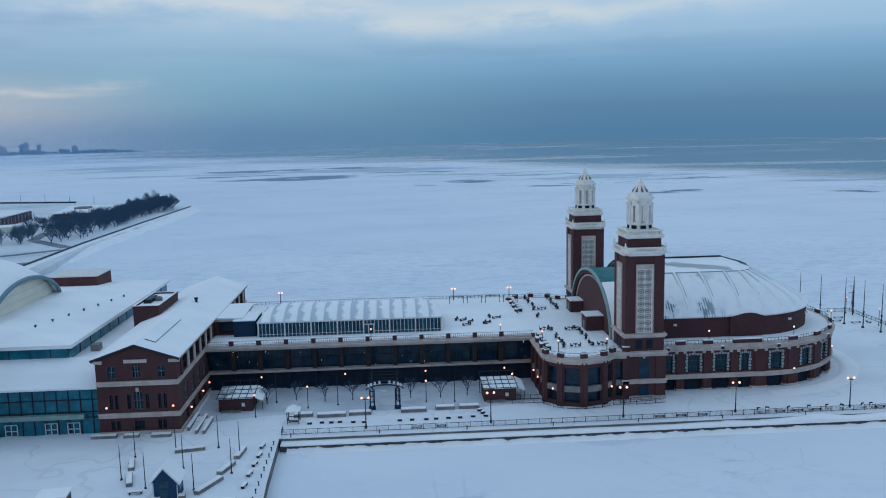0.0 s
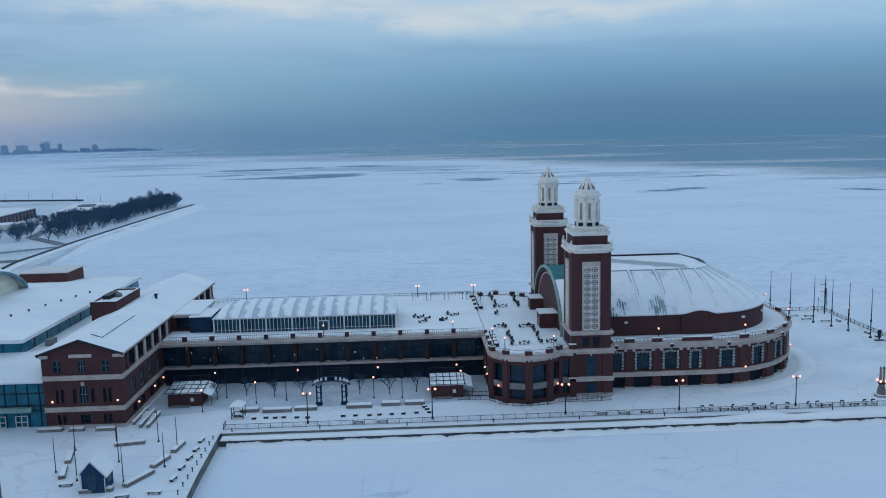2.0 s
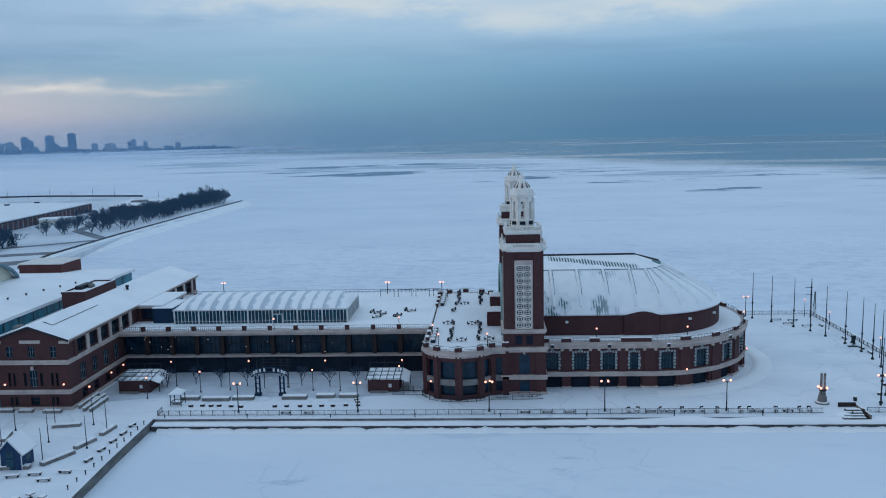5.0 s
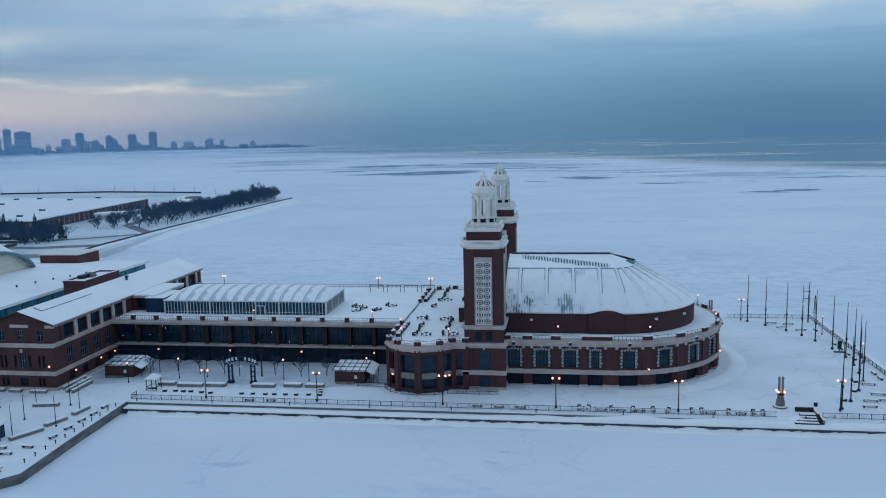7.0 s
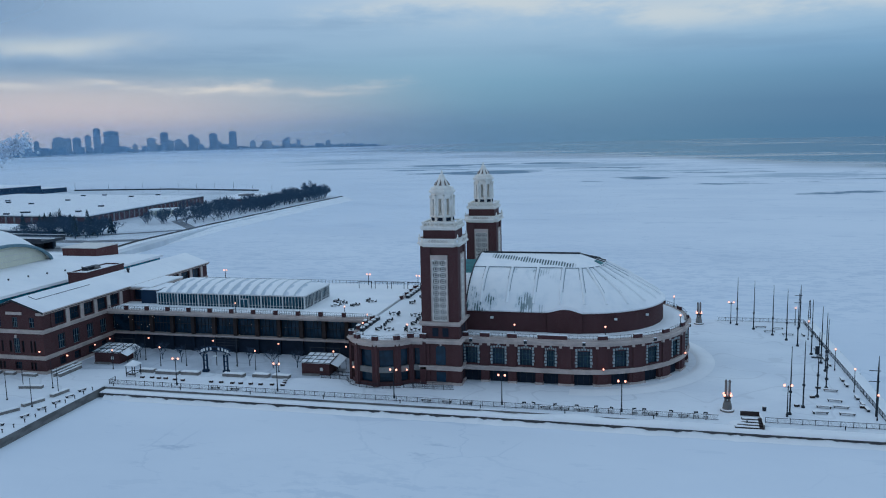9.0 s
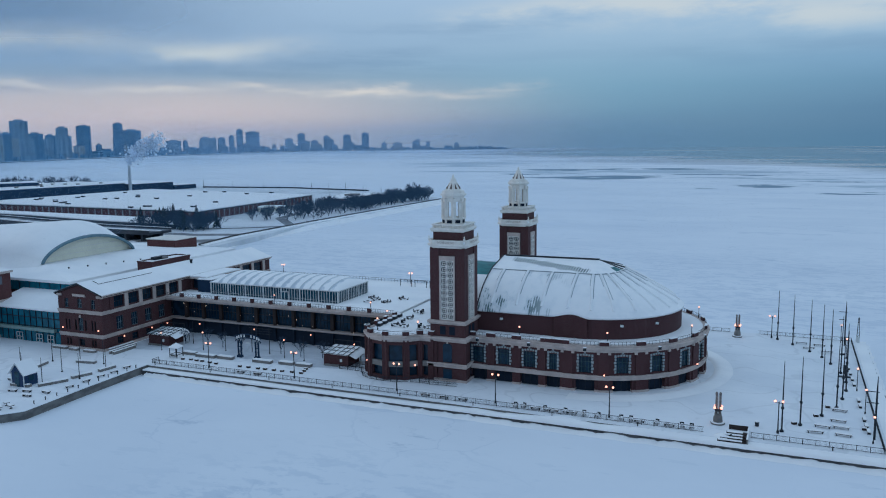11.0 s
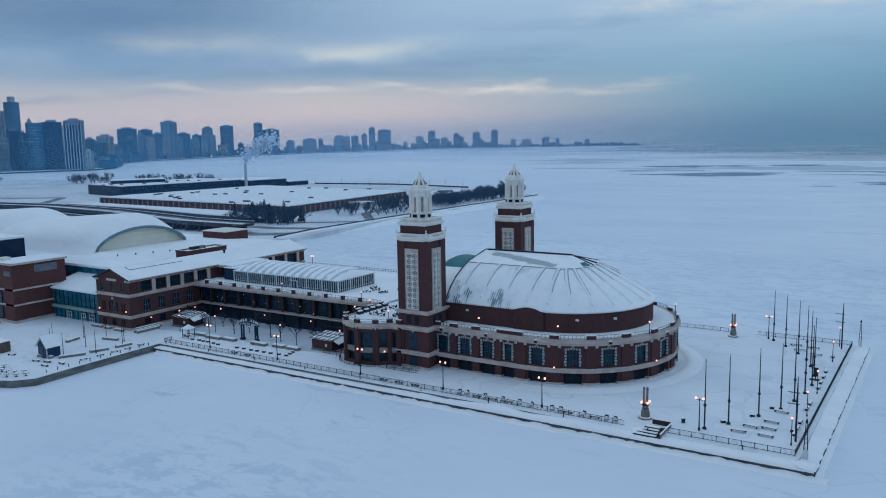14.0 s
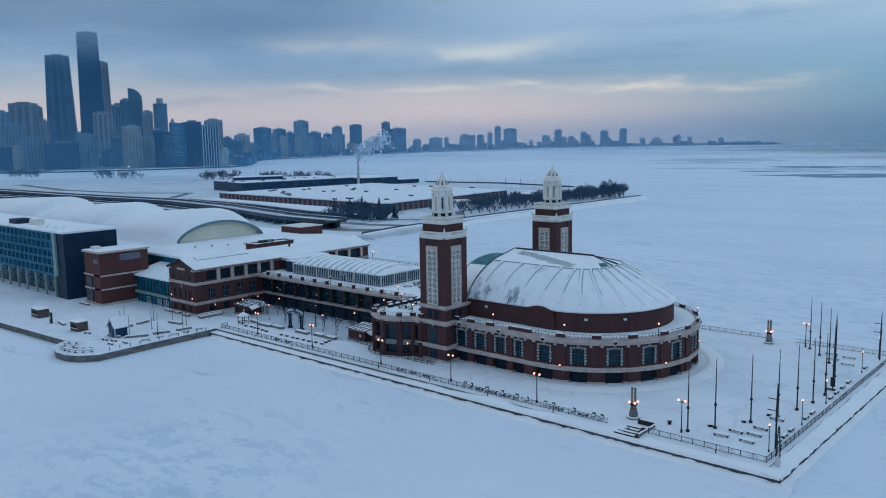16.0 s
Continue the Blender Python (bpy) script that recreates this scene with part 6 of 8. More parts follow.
part("roof", Shape().prism([(-262, 539), (-243, 548), (-250, 563), (-269, 554)], 4.4, 5.0), SNOW, lodge)
PALE_STACK = material("pale_concrete_stack", (.52, .56, .60), (.40, .44, .48), 6.0, 0.8, 0.8)
stack = thing("chimney", (-551, 701, 0.9), "tall slim grey chimney stack", "chimney")
part("stack", Shape().lathe(-551, 701, [(2.0, 0.5), (1.5, 31.0), (1.7, 31.2), (1.7, 32.2)], 12), PALE_STACK, stack)
part("breakwater", Shape().sweep([(-540, 812), (-420, 826), (-300, 800)], [(-0.8, 0.8), (0.8, 0.8), (0.8, 2.4), (-0.8, 2.4)]), DARK, thing("breakwater_wall", (-420, 820, 0.9), "long low dark wall along the far waterworks shore", "wall"))
random.seed(15)
for k in range(12):
    u = k / 11
    p = Vector((-536, 808)).lerp(Vector((-280, 792)), u)
    single("lamp_post", Shape().tube((p.x, p.y, 0.9), (p.x, p.y, random.uniform(6, 11)), 0.22, 0.12, 6), DARK, (p.x, p.y, 0.9), "thin dark pole on the far waterworks shore", "pole", "waterworks poles")

FACADE = {}


def facade(tone, kind):
    """A far facade's wall or glass; most base colours are shifted blue for haze."""
    key = (tone, kind)
    if key not in FACADE:
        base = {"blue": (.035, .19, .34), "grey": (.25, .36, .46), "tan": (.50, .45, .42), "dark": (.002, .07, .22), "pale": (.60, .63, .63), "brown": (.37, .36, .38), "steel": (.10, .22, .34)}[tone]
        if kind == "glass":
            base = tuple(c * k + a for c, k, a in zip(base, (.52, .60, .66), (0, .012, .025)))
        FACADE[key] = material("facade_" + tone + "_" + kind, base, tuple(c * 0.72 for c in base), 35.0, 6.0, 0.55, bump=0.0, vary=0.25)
    return FACADE[key]


def high_rise(x, y, w, h, tone="grey", d=None, taper=1.0, style="slab"):
    """A far tower block faced and sized to the camera's view, windows as strips."""
    (x, y), f = pulled(x, y)
    w, h = w * f, 60 + (h - 60) * f
    d = d or w * 0.8
    ang = math.atan2(y - 60, x - 150) - math.pi / 2
    ob = thing("high_rise", (x, y, 0), {"blue": "hazy blue glass high-rise on the far shore", "grey": "hazy grey high-rise on the far shore", "tan": "hazy tan masonry high-rise on the far shore", "dark": "hazy dark high-rise on the far shore", "pale": "hazy pale high-rise on the far shore", "brown": "hazy grey-brown high-rise on the far shore", "steel": "hazy steel-blue high-rise on the far shore"}[tone], "high-rise", "city skyline")
    c, s = math.cos(ang), math.sin(ang)
    at = lambda a, b: (x + c * a - s * b, y + s * a + c * b)
    body = Shape()
    low = [at(a * w / 2, b * d / 2) for a, b in ((-1, -1), (1, -1), (1, 1), (-1, 1))]
    top = [at(a * w / 2 * taper, b * d / 2 * taper) for a, b in ((-1, -1), (1, -1), (1, 1), (-1, 1))]
    eaves = h - w * 0.85 if style == "curve" else h
    if style == "drum":
        body.lathe(x, y, [(w / 2, 0.5), (w / 2, h), (w * 0.2, h + 0.5)], 16)
    else:
        body.add([(*p, 0.5) for p in low] + [(*p, eaves) for p in top], [(0, 1, 5, 4), (1, 2, 6, 5), (2, 3, 7, 6), (3, 0, 4, 7), (4, 5, 6, 7)])
    if style == "curve":
        arc = [(-w / 2 + w * math.sin(math.pi / 2 * i / 10), eaves + (h - eaves) * math.cos(math.pi / 2 * i / 10)) for i in range(11)]
        front, back = [(*at(u, -d / 2), z) for u, z in arc], [(*at(u, d / 2), z) for u, z in arc]
        for line in (front, back):
            body.add([(*line[0][:2], eaves)] + line, [tuple(range(12))])
        body.sheet([front, back])
    if style == "spire":
        part("roof", Shape().lathe(*at(-w * 0.25, 0), [(w * 0.28, h), (w * 0.16, h + 5), (0.3, h + 13)], 4, ang + math.pi / 4), facade("brown", "wall"), ob)
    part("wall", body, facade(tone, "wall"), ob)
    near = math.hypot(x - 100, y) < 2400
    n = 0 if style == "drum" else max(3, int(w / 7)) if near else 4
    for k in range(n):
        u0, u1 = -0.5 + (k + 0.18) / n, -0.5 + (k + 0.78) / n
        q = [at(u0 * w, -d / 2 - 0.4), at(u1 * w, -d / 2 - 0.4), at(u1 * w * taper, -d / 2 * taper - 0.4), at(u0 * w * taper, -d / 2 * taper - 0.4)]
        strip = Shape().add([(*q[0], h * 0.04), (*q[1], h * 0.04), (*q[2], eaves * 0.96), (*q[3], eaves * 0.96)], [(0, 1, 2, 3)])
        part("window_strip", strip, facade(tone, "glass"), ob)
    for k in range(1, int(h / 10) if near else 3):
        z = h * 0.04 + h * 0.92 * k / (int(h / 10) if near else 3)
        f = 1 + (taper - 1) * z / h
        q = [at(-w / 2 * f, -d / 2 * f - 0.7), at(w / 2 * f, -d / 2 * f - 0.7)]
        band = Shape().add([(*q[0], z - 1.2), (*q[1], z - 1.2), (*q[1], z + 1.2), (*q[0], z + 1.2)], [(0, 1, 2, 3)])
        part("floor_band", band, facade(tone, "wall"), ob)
    if style == "ribs":
        for k in range(7):
            u = -0.46 + 0.92 * k / 6
            part("pier", Shape().turned(*at(u * w, -d / 2 - 1.2), ang, w * 0.05, 1.6, 1.0, h + 1), facade("pale", "wall"), ob)
    if style in ("lit", "spire"):
        lots = random.Random(int(h))
        for k in range(2, int(h / 6)):
            u, v = lots.uniform(-0.45, 0.0), lots.uniform(0.1, 0.46)
            part("lit_floor", Shape().turned(*at((u + v) / 2 * w, -d / 2 - 0.9), ang, (v - u) * w, 0.8, k * 6 - 1.2, k * 6 + 0.7), facade("grey", "wall"), ob)
    if style == "drum":
        part("roof_plant", Shape().lathe(x, y, [(w * 0.24, h), (w * 0.24, h + 17), (w * 0.1, h + 17.5)], 12), facade("pale", "wall"), ob)
    elif style in ("slab", "ribs", "lit"):
        part("roof_plant", Shape().turned(*at(0, 0), ang, w * 0.5 * taper, d * 0.5 * taper, h - 0.2, h + 5), facade("pale" if tone == "pale" else "grey", "wall"), ob)
    return ob


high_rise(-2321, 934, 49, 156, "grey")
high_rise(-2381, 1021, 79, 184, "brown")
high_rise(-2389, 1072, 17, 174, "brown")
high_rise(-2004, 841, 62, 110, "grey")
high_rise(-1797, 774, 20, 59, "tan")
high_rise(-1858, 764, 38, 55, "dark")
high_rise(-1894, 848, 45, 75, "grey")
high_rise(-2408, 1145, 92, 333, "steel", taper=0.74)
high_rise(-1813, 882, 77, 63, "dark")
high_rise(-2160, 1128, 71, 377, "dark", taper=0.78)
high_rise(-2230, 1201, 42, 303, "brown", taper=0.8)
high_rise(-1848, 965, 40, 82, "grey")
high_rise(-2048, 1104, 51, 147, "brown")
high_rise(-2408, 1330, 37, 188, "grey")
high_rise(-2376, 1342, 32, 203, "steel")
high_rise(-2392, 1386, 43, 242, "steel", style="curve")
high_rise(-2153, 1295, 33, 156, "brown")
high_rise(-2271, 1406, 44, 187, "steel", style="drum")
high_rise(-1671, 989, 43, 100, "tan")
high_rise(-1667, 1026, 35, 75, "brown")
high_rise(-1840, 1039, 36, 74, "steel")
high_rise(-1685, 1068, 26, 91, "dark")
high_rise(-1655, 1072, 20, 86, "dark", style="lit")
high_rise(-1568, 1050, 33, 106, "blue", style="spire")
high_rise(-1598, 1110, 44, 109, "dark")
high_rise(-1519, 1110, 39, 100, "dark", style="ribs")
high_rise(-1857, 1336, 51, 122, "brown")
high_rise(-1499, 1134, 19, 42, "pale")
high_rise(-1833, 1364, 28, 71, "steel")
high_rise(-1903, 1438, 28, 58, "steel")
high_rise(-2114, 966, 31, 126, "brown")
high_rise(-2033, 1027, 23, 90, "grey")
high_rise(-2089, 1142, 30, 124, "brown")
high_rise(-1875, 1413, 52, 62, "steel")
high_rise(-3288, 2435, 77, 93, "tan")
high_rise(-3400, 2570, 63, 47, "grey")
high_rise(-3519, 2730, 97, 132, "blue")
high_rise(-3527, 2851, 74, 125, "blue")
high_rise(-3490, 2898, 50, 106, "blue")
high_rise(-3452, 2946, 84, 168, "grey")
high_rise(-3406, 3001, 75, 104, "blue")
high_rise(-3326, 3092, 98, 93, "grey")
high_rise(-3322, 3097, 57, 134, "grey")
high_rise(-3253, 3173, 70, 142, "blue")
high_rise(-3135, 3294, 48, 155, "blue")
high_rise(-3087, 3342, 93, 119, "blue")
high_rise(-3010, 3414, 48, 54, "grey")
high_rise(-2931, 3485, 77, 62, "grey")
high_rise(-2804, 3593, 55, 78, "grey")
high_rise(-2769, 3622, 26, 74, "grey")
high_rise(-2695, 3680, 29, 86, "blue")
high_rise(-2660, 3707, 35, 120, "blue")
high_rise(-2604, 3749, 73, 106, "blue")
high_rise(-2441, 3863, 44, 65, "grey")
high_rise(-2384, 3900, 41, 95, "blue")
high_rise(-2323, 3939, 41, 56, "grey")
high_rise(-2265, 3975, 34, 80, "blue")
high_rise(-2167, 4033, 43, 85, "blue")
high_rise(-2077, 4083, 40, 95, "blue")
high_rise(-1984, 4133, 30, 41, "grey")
high_rise(-1812, 4217, 24, 56, "grey")
high_rise(-1759, 4241, 21, 46, "grey")
high_rise(-1608, 4305, 29, 35, "grey")

random.seed(44)
LINE = [(-3480, 2690), (-3430, 2960), (-3300, 3110), (-3110, 3310), (-2950, 3470), (-2620, 3740), (-2360, 3920), (-2100, 4080), (-1800, 4240)]
for k in range(46):
    u = random.random() ** 1.3 * 7.99
    a, b = Vector(LINE[int(u)]), Vector(LINE[int(u) + 1])
    p = a.lerp(b, u % 1)
    high_rise(p.x - 50 * random.random(), p.y + 50 * random.random(), random.uniform(24, 62), random.uniform(34, 100) * (1.1 - 0.07 * u), random.choice(("blue", "grey", "grey", "tan")))

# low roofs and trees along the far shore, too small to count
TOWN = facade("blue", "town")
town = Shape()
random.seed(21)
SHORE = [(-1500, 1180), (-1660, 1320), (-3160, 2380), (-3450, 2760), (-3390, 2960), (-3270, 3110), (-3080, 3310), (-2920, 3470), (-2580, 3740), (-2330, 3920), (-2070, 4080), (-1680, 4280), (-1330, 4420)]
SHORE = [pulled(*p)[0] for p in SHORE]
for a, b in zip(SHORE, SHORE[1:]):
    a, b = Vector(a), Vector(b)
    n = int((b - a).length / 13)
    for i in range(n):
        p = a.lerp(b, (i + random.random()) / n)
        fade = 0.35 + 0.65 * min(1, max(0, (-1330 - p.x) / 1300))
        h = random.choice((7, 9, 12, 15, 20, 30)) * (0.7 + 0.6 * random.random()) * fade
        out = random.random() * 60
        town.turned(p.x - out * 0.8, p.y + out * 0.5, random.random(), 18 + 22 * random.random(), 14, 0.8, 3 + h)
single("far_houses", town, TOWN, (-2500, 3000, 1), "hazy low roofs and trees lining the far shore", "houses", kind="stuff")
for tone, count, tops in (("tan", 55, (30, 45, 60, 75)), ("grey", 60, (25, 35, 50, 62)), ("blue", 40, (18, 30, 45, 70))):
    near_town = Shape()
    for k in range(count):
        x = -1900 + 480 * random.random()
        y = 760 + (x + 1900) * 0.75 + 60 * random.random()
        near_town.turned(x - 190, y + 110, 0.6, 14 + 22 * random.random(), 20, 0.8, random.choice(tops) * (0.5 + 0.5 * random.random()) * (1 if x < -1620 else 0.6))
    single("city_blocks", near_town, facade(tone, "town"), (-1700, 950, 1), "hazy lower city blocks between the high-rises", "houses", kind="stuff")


random.seed(63)
for k, (x, y) in enumerate(((-2150, 1760), (-2060, 1990), (-2330, 2760), (-2290, 2840), (-2210, 3250), (-2080, 3420), (-1900, 3620), (-1560, 920))):
    b = Shape()
    b.lathe(x, y, [(0.3, 6.0), (1.5, 7.5), (0.3, 9.0)], 8)
    single("shore_light", b, BULB, (x, y, 6), "distant lit lamp on the far shore", "lamp", "far shore lights")


# ---- distance haze: tinted see-through sheets imitate it before the far shore, and cloud above ----
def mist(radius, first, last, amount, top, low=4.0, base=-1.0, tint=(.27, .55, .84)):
    m = bpy.data.materials.new("haze_tint")
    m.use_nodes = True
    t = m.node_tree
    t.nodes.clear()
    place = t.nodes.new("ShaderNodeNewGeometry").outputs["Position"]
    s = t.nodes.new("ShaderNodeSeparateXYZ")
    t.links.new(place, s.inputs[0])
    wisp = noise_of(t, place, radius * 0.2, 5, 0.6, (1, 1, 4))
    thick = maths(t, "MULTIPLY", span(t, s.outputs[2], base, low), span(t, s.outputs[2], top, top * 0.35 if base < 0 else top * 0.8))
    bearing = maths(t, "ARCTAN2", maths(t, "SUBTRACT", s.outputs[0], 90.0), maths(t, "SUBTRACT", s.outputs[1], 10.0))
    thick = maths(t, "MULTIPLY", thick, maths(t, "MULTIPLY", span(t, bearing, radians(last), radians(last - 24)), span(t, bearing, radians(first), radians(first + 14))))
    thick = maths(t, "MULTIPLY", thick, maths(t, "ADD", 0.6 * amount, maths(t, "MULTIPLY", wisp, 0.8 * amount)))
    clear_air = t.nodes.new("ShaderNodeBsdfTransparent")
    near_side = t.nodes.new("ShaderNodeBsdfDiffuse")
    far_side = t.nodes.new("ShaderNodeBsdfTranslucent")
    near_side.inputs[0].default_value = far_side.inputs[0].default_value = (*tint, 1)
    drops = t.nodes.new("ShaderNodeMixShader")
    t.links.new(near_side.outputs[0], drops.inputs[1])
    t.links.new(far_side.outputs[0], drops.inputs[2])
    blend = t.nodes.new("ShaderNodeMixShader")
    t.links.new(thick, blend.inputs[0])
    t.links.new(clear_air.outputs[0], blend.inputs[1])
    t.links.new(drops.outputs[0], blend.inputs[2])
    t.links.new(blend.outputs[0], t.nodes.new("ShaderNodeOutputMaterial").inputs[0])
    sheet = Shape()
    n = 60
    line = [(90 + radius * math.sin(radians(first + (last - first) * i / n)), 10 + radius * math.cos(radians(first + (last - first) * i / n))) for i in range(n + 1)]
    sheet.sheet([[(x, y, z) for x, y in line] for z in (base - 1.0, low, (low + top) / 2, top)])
    single("haze_sheet", sheet, m, (90, 10, -2), "thin see-through sheet tinted blue to imitate haze before the far shore", "mist", kind="stuff", smooth=True)


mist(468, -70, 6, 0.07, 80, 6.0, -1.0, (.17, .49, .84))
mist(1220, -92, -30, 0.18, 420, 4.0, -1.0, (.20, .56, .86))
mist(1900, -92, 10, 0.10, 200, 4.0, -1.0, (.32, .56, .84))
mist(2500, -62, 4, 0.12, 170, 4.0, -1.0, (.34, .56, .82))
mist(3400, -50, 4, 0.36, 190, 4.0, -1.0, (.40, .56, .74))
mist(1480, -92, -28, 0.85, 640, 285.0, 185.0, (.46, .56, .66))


# ---- lamps ----
def globe(shape, x, y, z, r):
    shape.lathe(x, y, [(r * 0.25, z - r), (r * 0.8, z - r * 0.62), (r, z), (r * 0.8, z + r * 0.62), (r * 0.2, z + r)], 10)


def twin_lamp():
    ob = thing("street_lamp", (0, 0, 0), "tall dark lamp post with a cluster of lit globes", "street lamp", "promenade lamps")
    part("post", Shape().lathe(0, 0, [(0.24, 0), (0.24, 0.5), (0.14, 0.7), (0.10, 3.5), (0.09, 6.1), (0.16, 6.2), (0.05, 6.5)], 8), DARK, ob)
    arm = Shape()
    arm.tube((-0.7, 0, 6.15), (0.7, 0, 6.15), 0.06).tube((0, -0.6, 6.15), (0, 0.6, 6.15), 0.05)
    part("crossarm", arm, DARK, ob)
    for x, y in ((-0.7, 0), (0.7, 0)):
        b = Shape()
        globe(b, x, y, 6.5, 0.25)
        part("globe", b, LAMP, ob, "glowing round globe", True)
    return ob


def single_lamp(tall, group, label):
    ob = thing("street_lamp", (0, 0, 0), label, "street lamp", group)
    part("post", Shape().lathe(0, 0, [(0.16, 0), (0.16, 0.4), (0.09, 0.55), (0.07, tall - 0.5), (0.13, tall - 0.4), (0.16, tall - 0.25)], 8), DARK, ob)
    b = Shape()
    globe(b, 0, 0, tall, 0.22)
    part("globe", b, LAMP, ob, "glowing round globe", True)
    return ob


lamp = twin_lamp()
spots = [(-3.5, 159.1), (22.4, 159.1), (50.4, 159.1), (74.6, 159.1), (99.7, 159.1), (132.2, 161.9), (129.6, 243.0)]
lamp.matrix_basis = pose(*spots[0], 0)
for x, y in spots[1:]:
    copy_thing(lamp, pose(x, y, 0))
lamp = single_lamp(5.2, "end lamps", "slim dark lamp post with one lit globe by the railing")
spots = [(148.9, 162.6), (148.9, 180.6), (148.5, 197.2), (148.0, 226.5), (147.6, 243.5)]
lamp.matrix_basis = pose(*spots[0], 0)
for x, y in spots[1:]:
    copy_thing(lamp, pose(x, y, 0))
lamp = single_lamp(5.0, "courtyard lamps", "slim dark lamp post with one lit globe in the courtyard")
spots = [(-16.7, 173.0), (9.6, 173.8), (-27.5, 168.5), (29.5, 176.5), (-33.0, 169.5), (18.5, 179.5)]
lamp.matrix_basis = pose(*spots[0], 0)
for x, y in spots[1:4]:
    copy_thing(lamp, pose(x, y, 0))
lamp = single_lamp(2.9, "terrace lamps", "short terrace lamp with one lit globe")
spots = [(75.0, 175.2, 10.86), (95.6, 176.2, 10.86), (112.6, 190.6, 10.86), (112.0, 213.2, 10.86), (50.2, 171.6, 10.84), (39.2, 171.5, 10.84), (37.3, 180.5, 10.84), (28.5, 187.9, 11.0), (-2.7, 187.9, 11.0)]
lamp.matrix_basis = pose(*spots[0])
for p in spots[1:]:
    copy_thing(lamp, pose(*p))


def wall_lamp(x, y, z, big=True):
    ob = thing("wall_lamp", (x, y, z), "small lit globe lamp on the brick wall", "wall lamp", "wall lamps")
    b = Shape()
    globe(b, x, y, z, 0.22 if big else 0.17)
    part("globe", b, LAMP, ob, "", True)
    part("bracket", Shape().box(x - 0.08, x + 0.08, y - 0.08, y + 0.4, z - 0.45, z - 0.25), DARK, ob)


for x in (-28.8, -9.1, 10.1, 29.1):
    wall_lamp(x, 186.3, 3.6)
for x in (-55.9, -42.6):
    wall_lamp(x, 160.8, 6.0)
for y in (168.5, 179.5, 186.0):
    wall_lamp(-40.9, y, 3.0)
for x, y in ((37.4, 169.0), (50.6, 168.9), (35.7, 178), (35.7, 183.5)):
    wall_lamp(x, y, 3.6)
for s in (32.4, 58.1, 83.0):
    wall_lamp(*along(s, 0.75), 4.2)
random.seed(12)
for k in range(22):
    b = Shape()
    x = -40 + 75 * random.random()
    z = 4.9 + 5.0 * random.random()
    b.lathe(x, 187.6, [(0.03, z - 0.06), (0.055, z), (0.03, z + 0.06)], 6)
    single("string_bulb", b, BULB, (x, 187.6, z), "tiny lit bulb hung along the colonnade", "light bulb", "colonnade bulbs")


for s in (2.1, 14.9, 28.1, 45.1, 62.4, 79.7):
    q = along(s, 0.7)
    a = 0.0 if s < STRAIGHT else (s - STRAIGHT) / R
    ob = thing("flood_lamp", (q[0], q[1], 10.4), "small dark flood lamp with snow on the stone cornice", "lamp", "cornice lamps")
    part("housing", Shape().turned(q[0], q[1], a, 0.7, 0.55, 9.75, 10.4), DARK, ob)
    part("snow_cap", Shape().turned(q[0], q[1], a, 0.72, 0.56, 10.4, 10.56), SNOW, ob)


# ---- railings ----
def railing_section(length=2.4):
    ob = thing("railing", (0, 0, 0), "dark metal railing section on the pier's edge", "railing", "promenade railings")
    part("post", Shape().box(-0.05, 0.05, -0.05, 0.05, 0, 1.2), DARK, ob)
    for z in (0.12, 1.08):
        part("rail", Shape().box(0, length, -0.035, 0.035, z, z + 0.07), DARK, ob)
    bars = Shape()
    k = 1
    while k * 0.2 < length:
        bars.box(k * 0.2 - 0.011, k * 0.2 + 0.011, -0.011, 0.011, 0.15, 1.1)
        k += 1
    part("picket_grille", bars, DARK, ob)["kind"] = "stuff"
    return ob


rail = railing_section()
first = True
RUNS = [((-20.5, 157.2), (118.7, 157.2)), ((127.5, 157.4), (150.3, 157.4)), ((150.4, 157.4), (150.4, 246.2)), ((150.4, 246.3), (126, 246.3)), ((118, 246.3), (68, 246.3)), ((-20.5, 159.6), (-20.5, 157.2))]
RUNS += [((28.6, 170.4), (35.8, 170.0)), ((55.5, 166.4), (62.0, 166.8)), ((28.6, 173.0), (35.4, 172.6)), ((52.2, 167.6), (61.8, 168.6))]
RAMP = [(35.4, 169.6), (37.2, 166.9), (40.0, 165.4), (43.8, 164.9), (47.6, 165.4), (50.4, 166.6), (55.2, 166.6)]
RUNS += list(zip(RAMP, RAMP[1:]))
for a, b in RUNS:
    a, b = Vector(a), Vector(b)
    n = max(1, round((b - a).length / 2.4))
    ang = math.degrees(math.atan2(b.y - a.y, b.x - a.x))
    for i in range(n):
        p = a.lerp(b, i / n)
        m = pose(p.x, p.y, 0, 0, 0, ang) @ Matrix.Diagonal(((b - a).length / n / 2.4, 1, 1, 1))
        if first:
            rail.matrix_basis = m
            first = False
        else:
            ob = copy_thing(rail, pose(p.x, p.y, 0, 0, 0, ang))


# ---- flagpoles, masts, beacons ----
def flagpole(tall):
    ob = thing("flagpole", (0, 0, 0), "tall bare flagpole standing in the snow", "flagpole", "flagpoles")
    part("pole", Shape().lathe(0, 0, [(0.16, 0), (0.15, 4.5), (0.11, 9), (0.06, tall)], 8), DARK, ob)
    part("collar", Shape().lathe(0, 0, [(0.22, 4.6), (0.30, 4.7), (0.30, 5.0), (0.2, 5.1)], 8), DARK, ob)
    part("base", Shape().lathe(0, 0, [(0.4, 0), (0.4, 0.35), (0.2, 0.5)], 8), DARK, ob)
    part("finial", Shape().lathe(0, 0, [(0.05, tall - 0.05), (0.13, tall + 0.1), (0.03, tall + 0.25)], 8), FRAME, ob)
    return ob


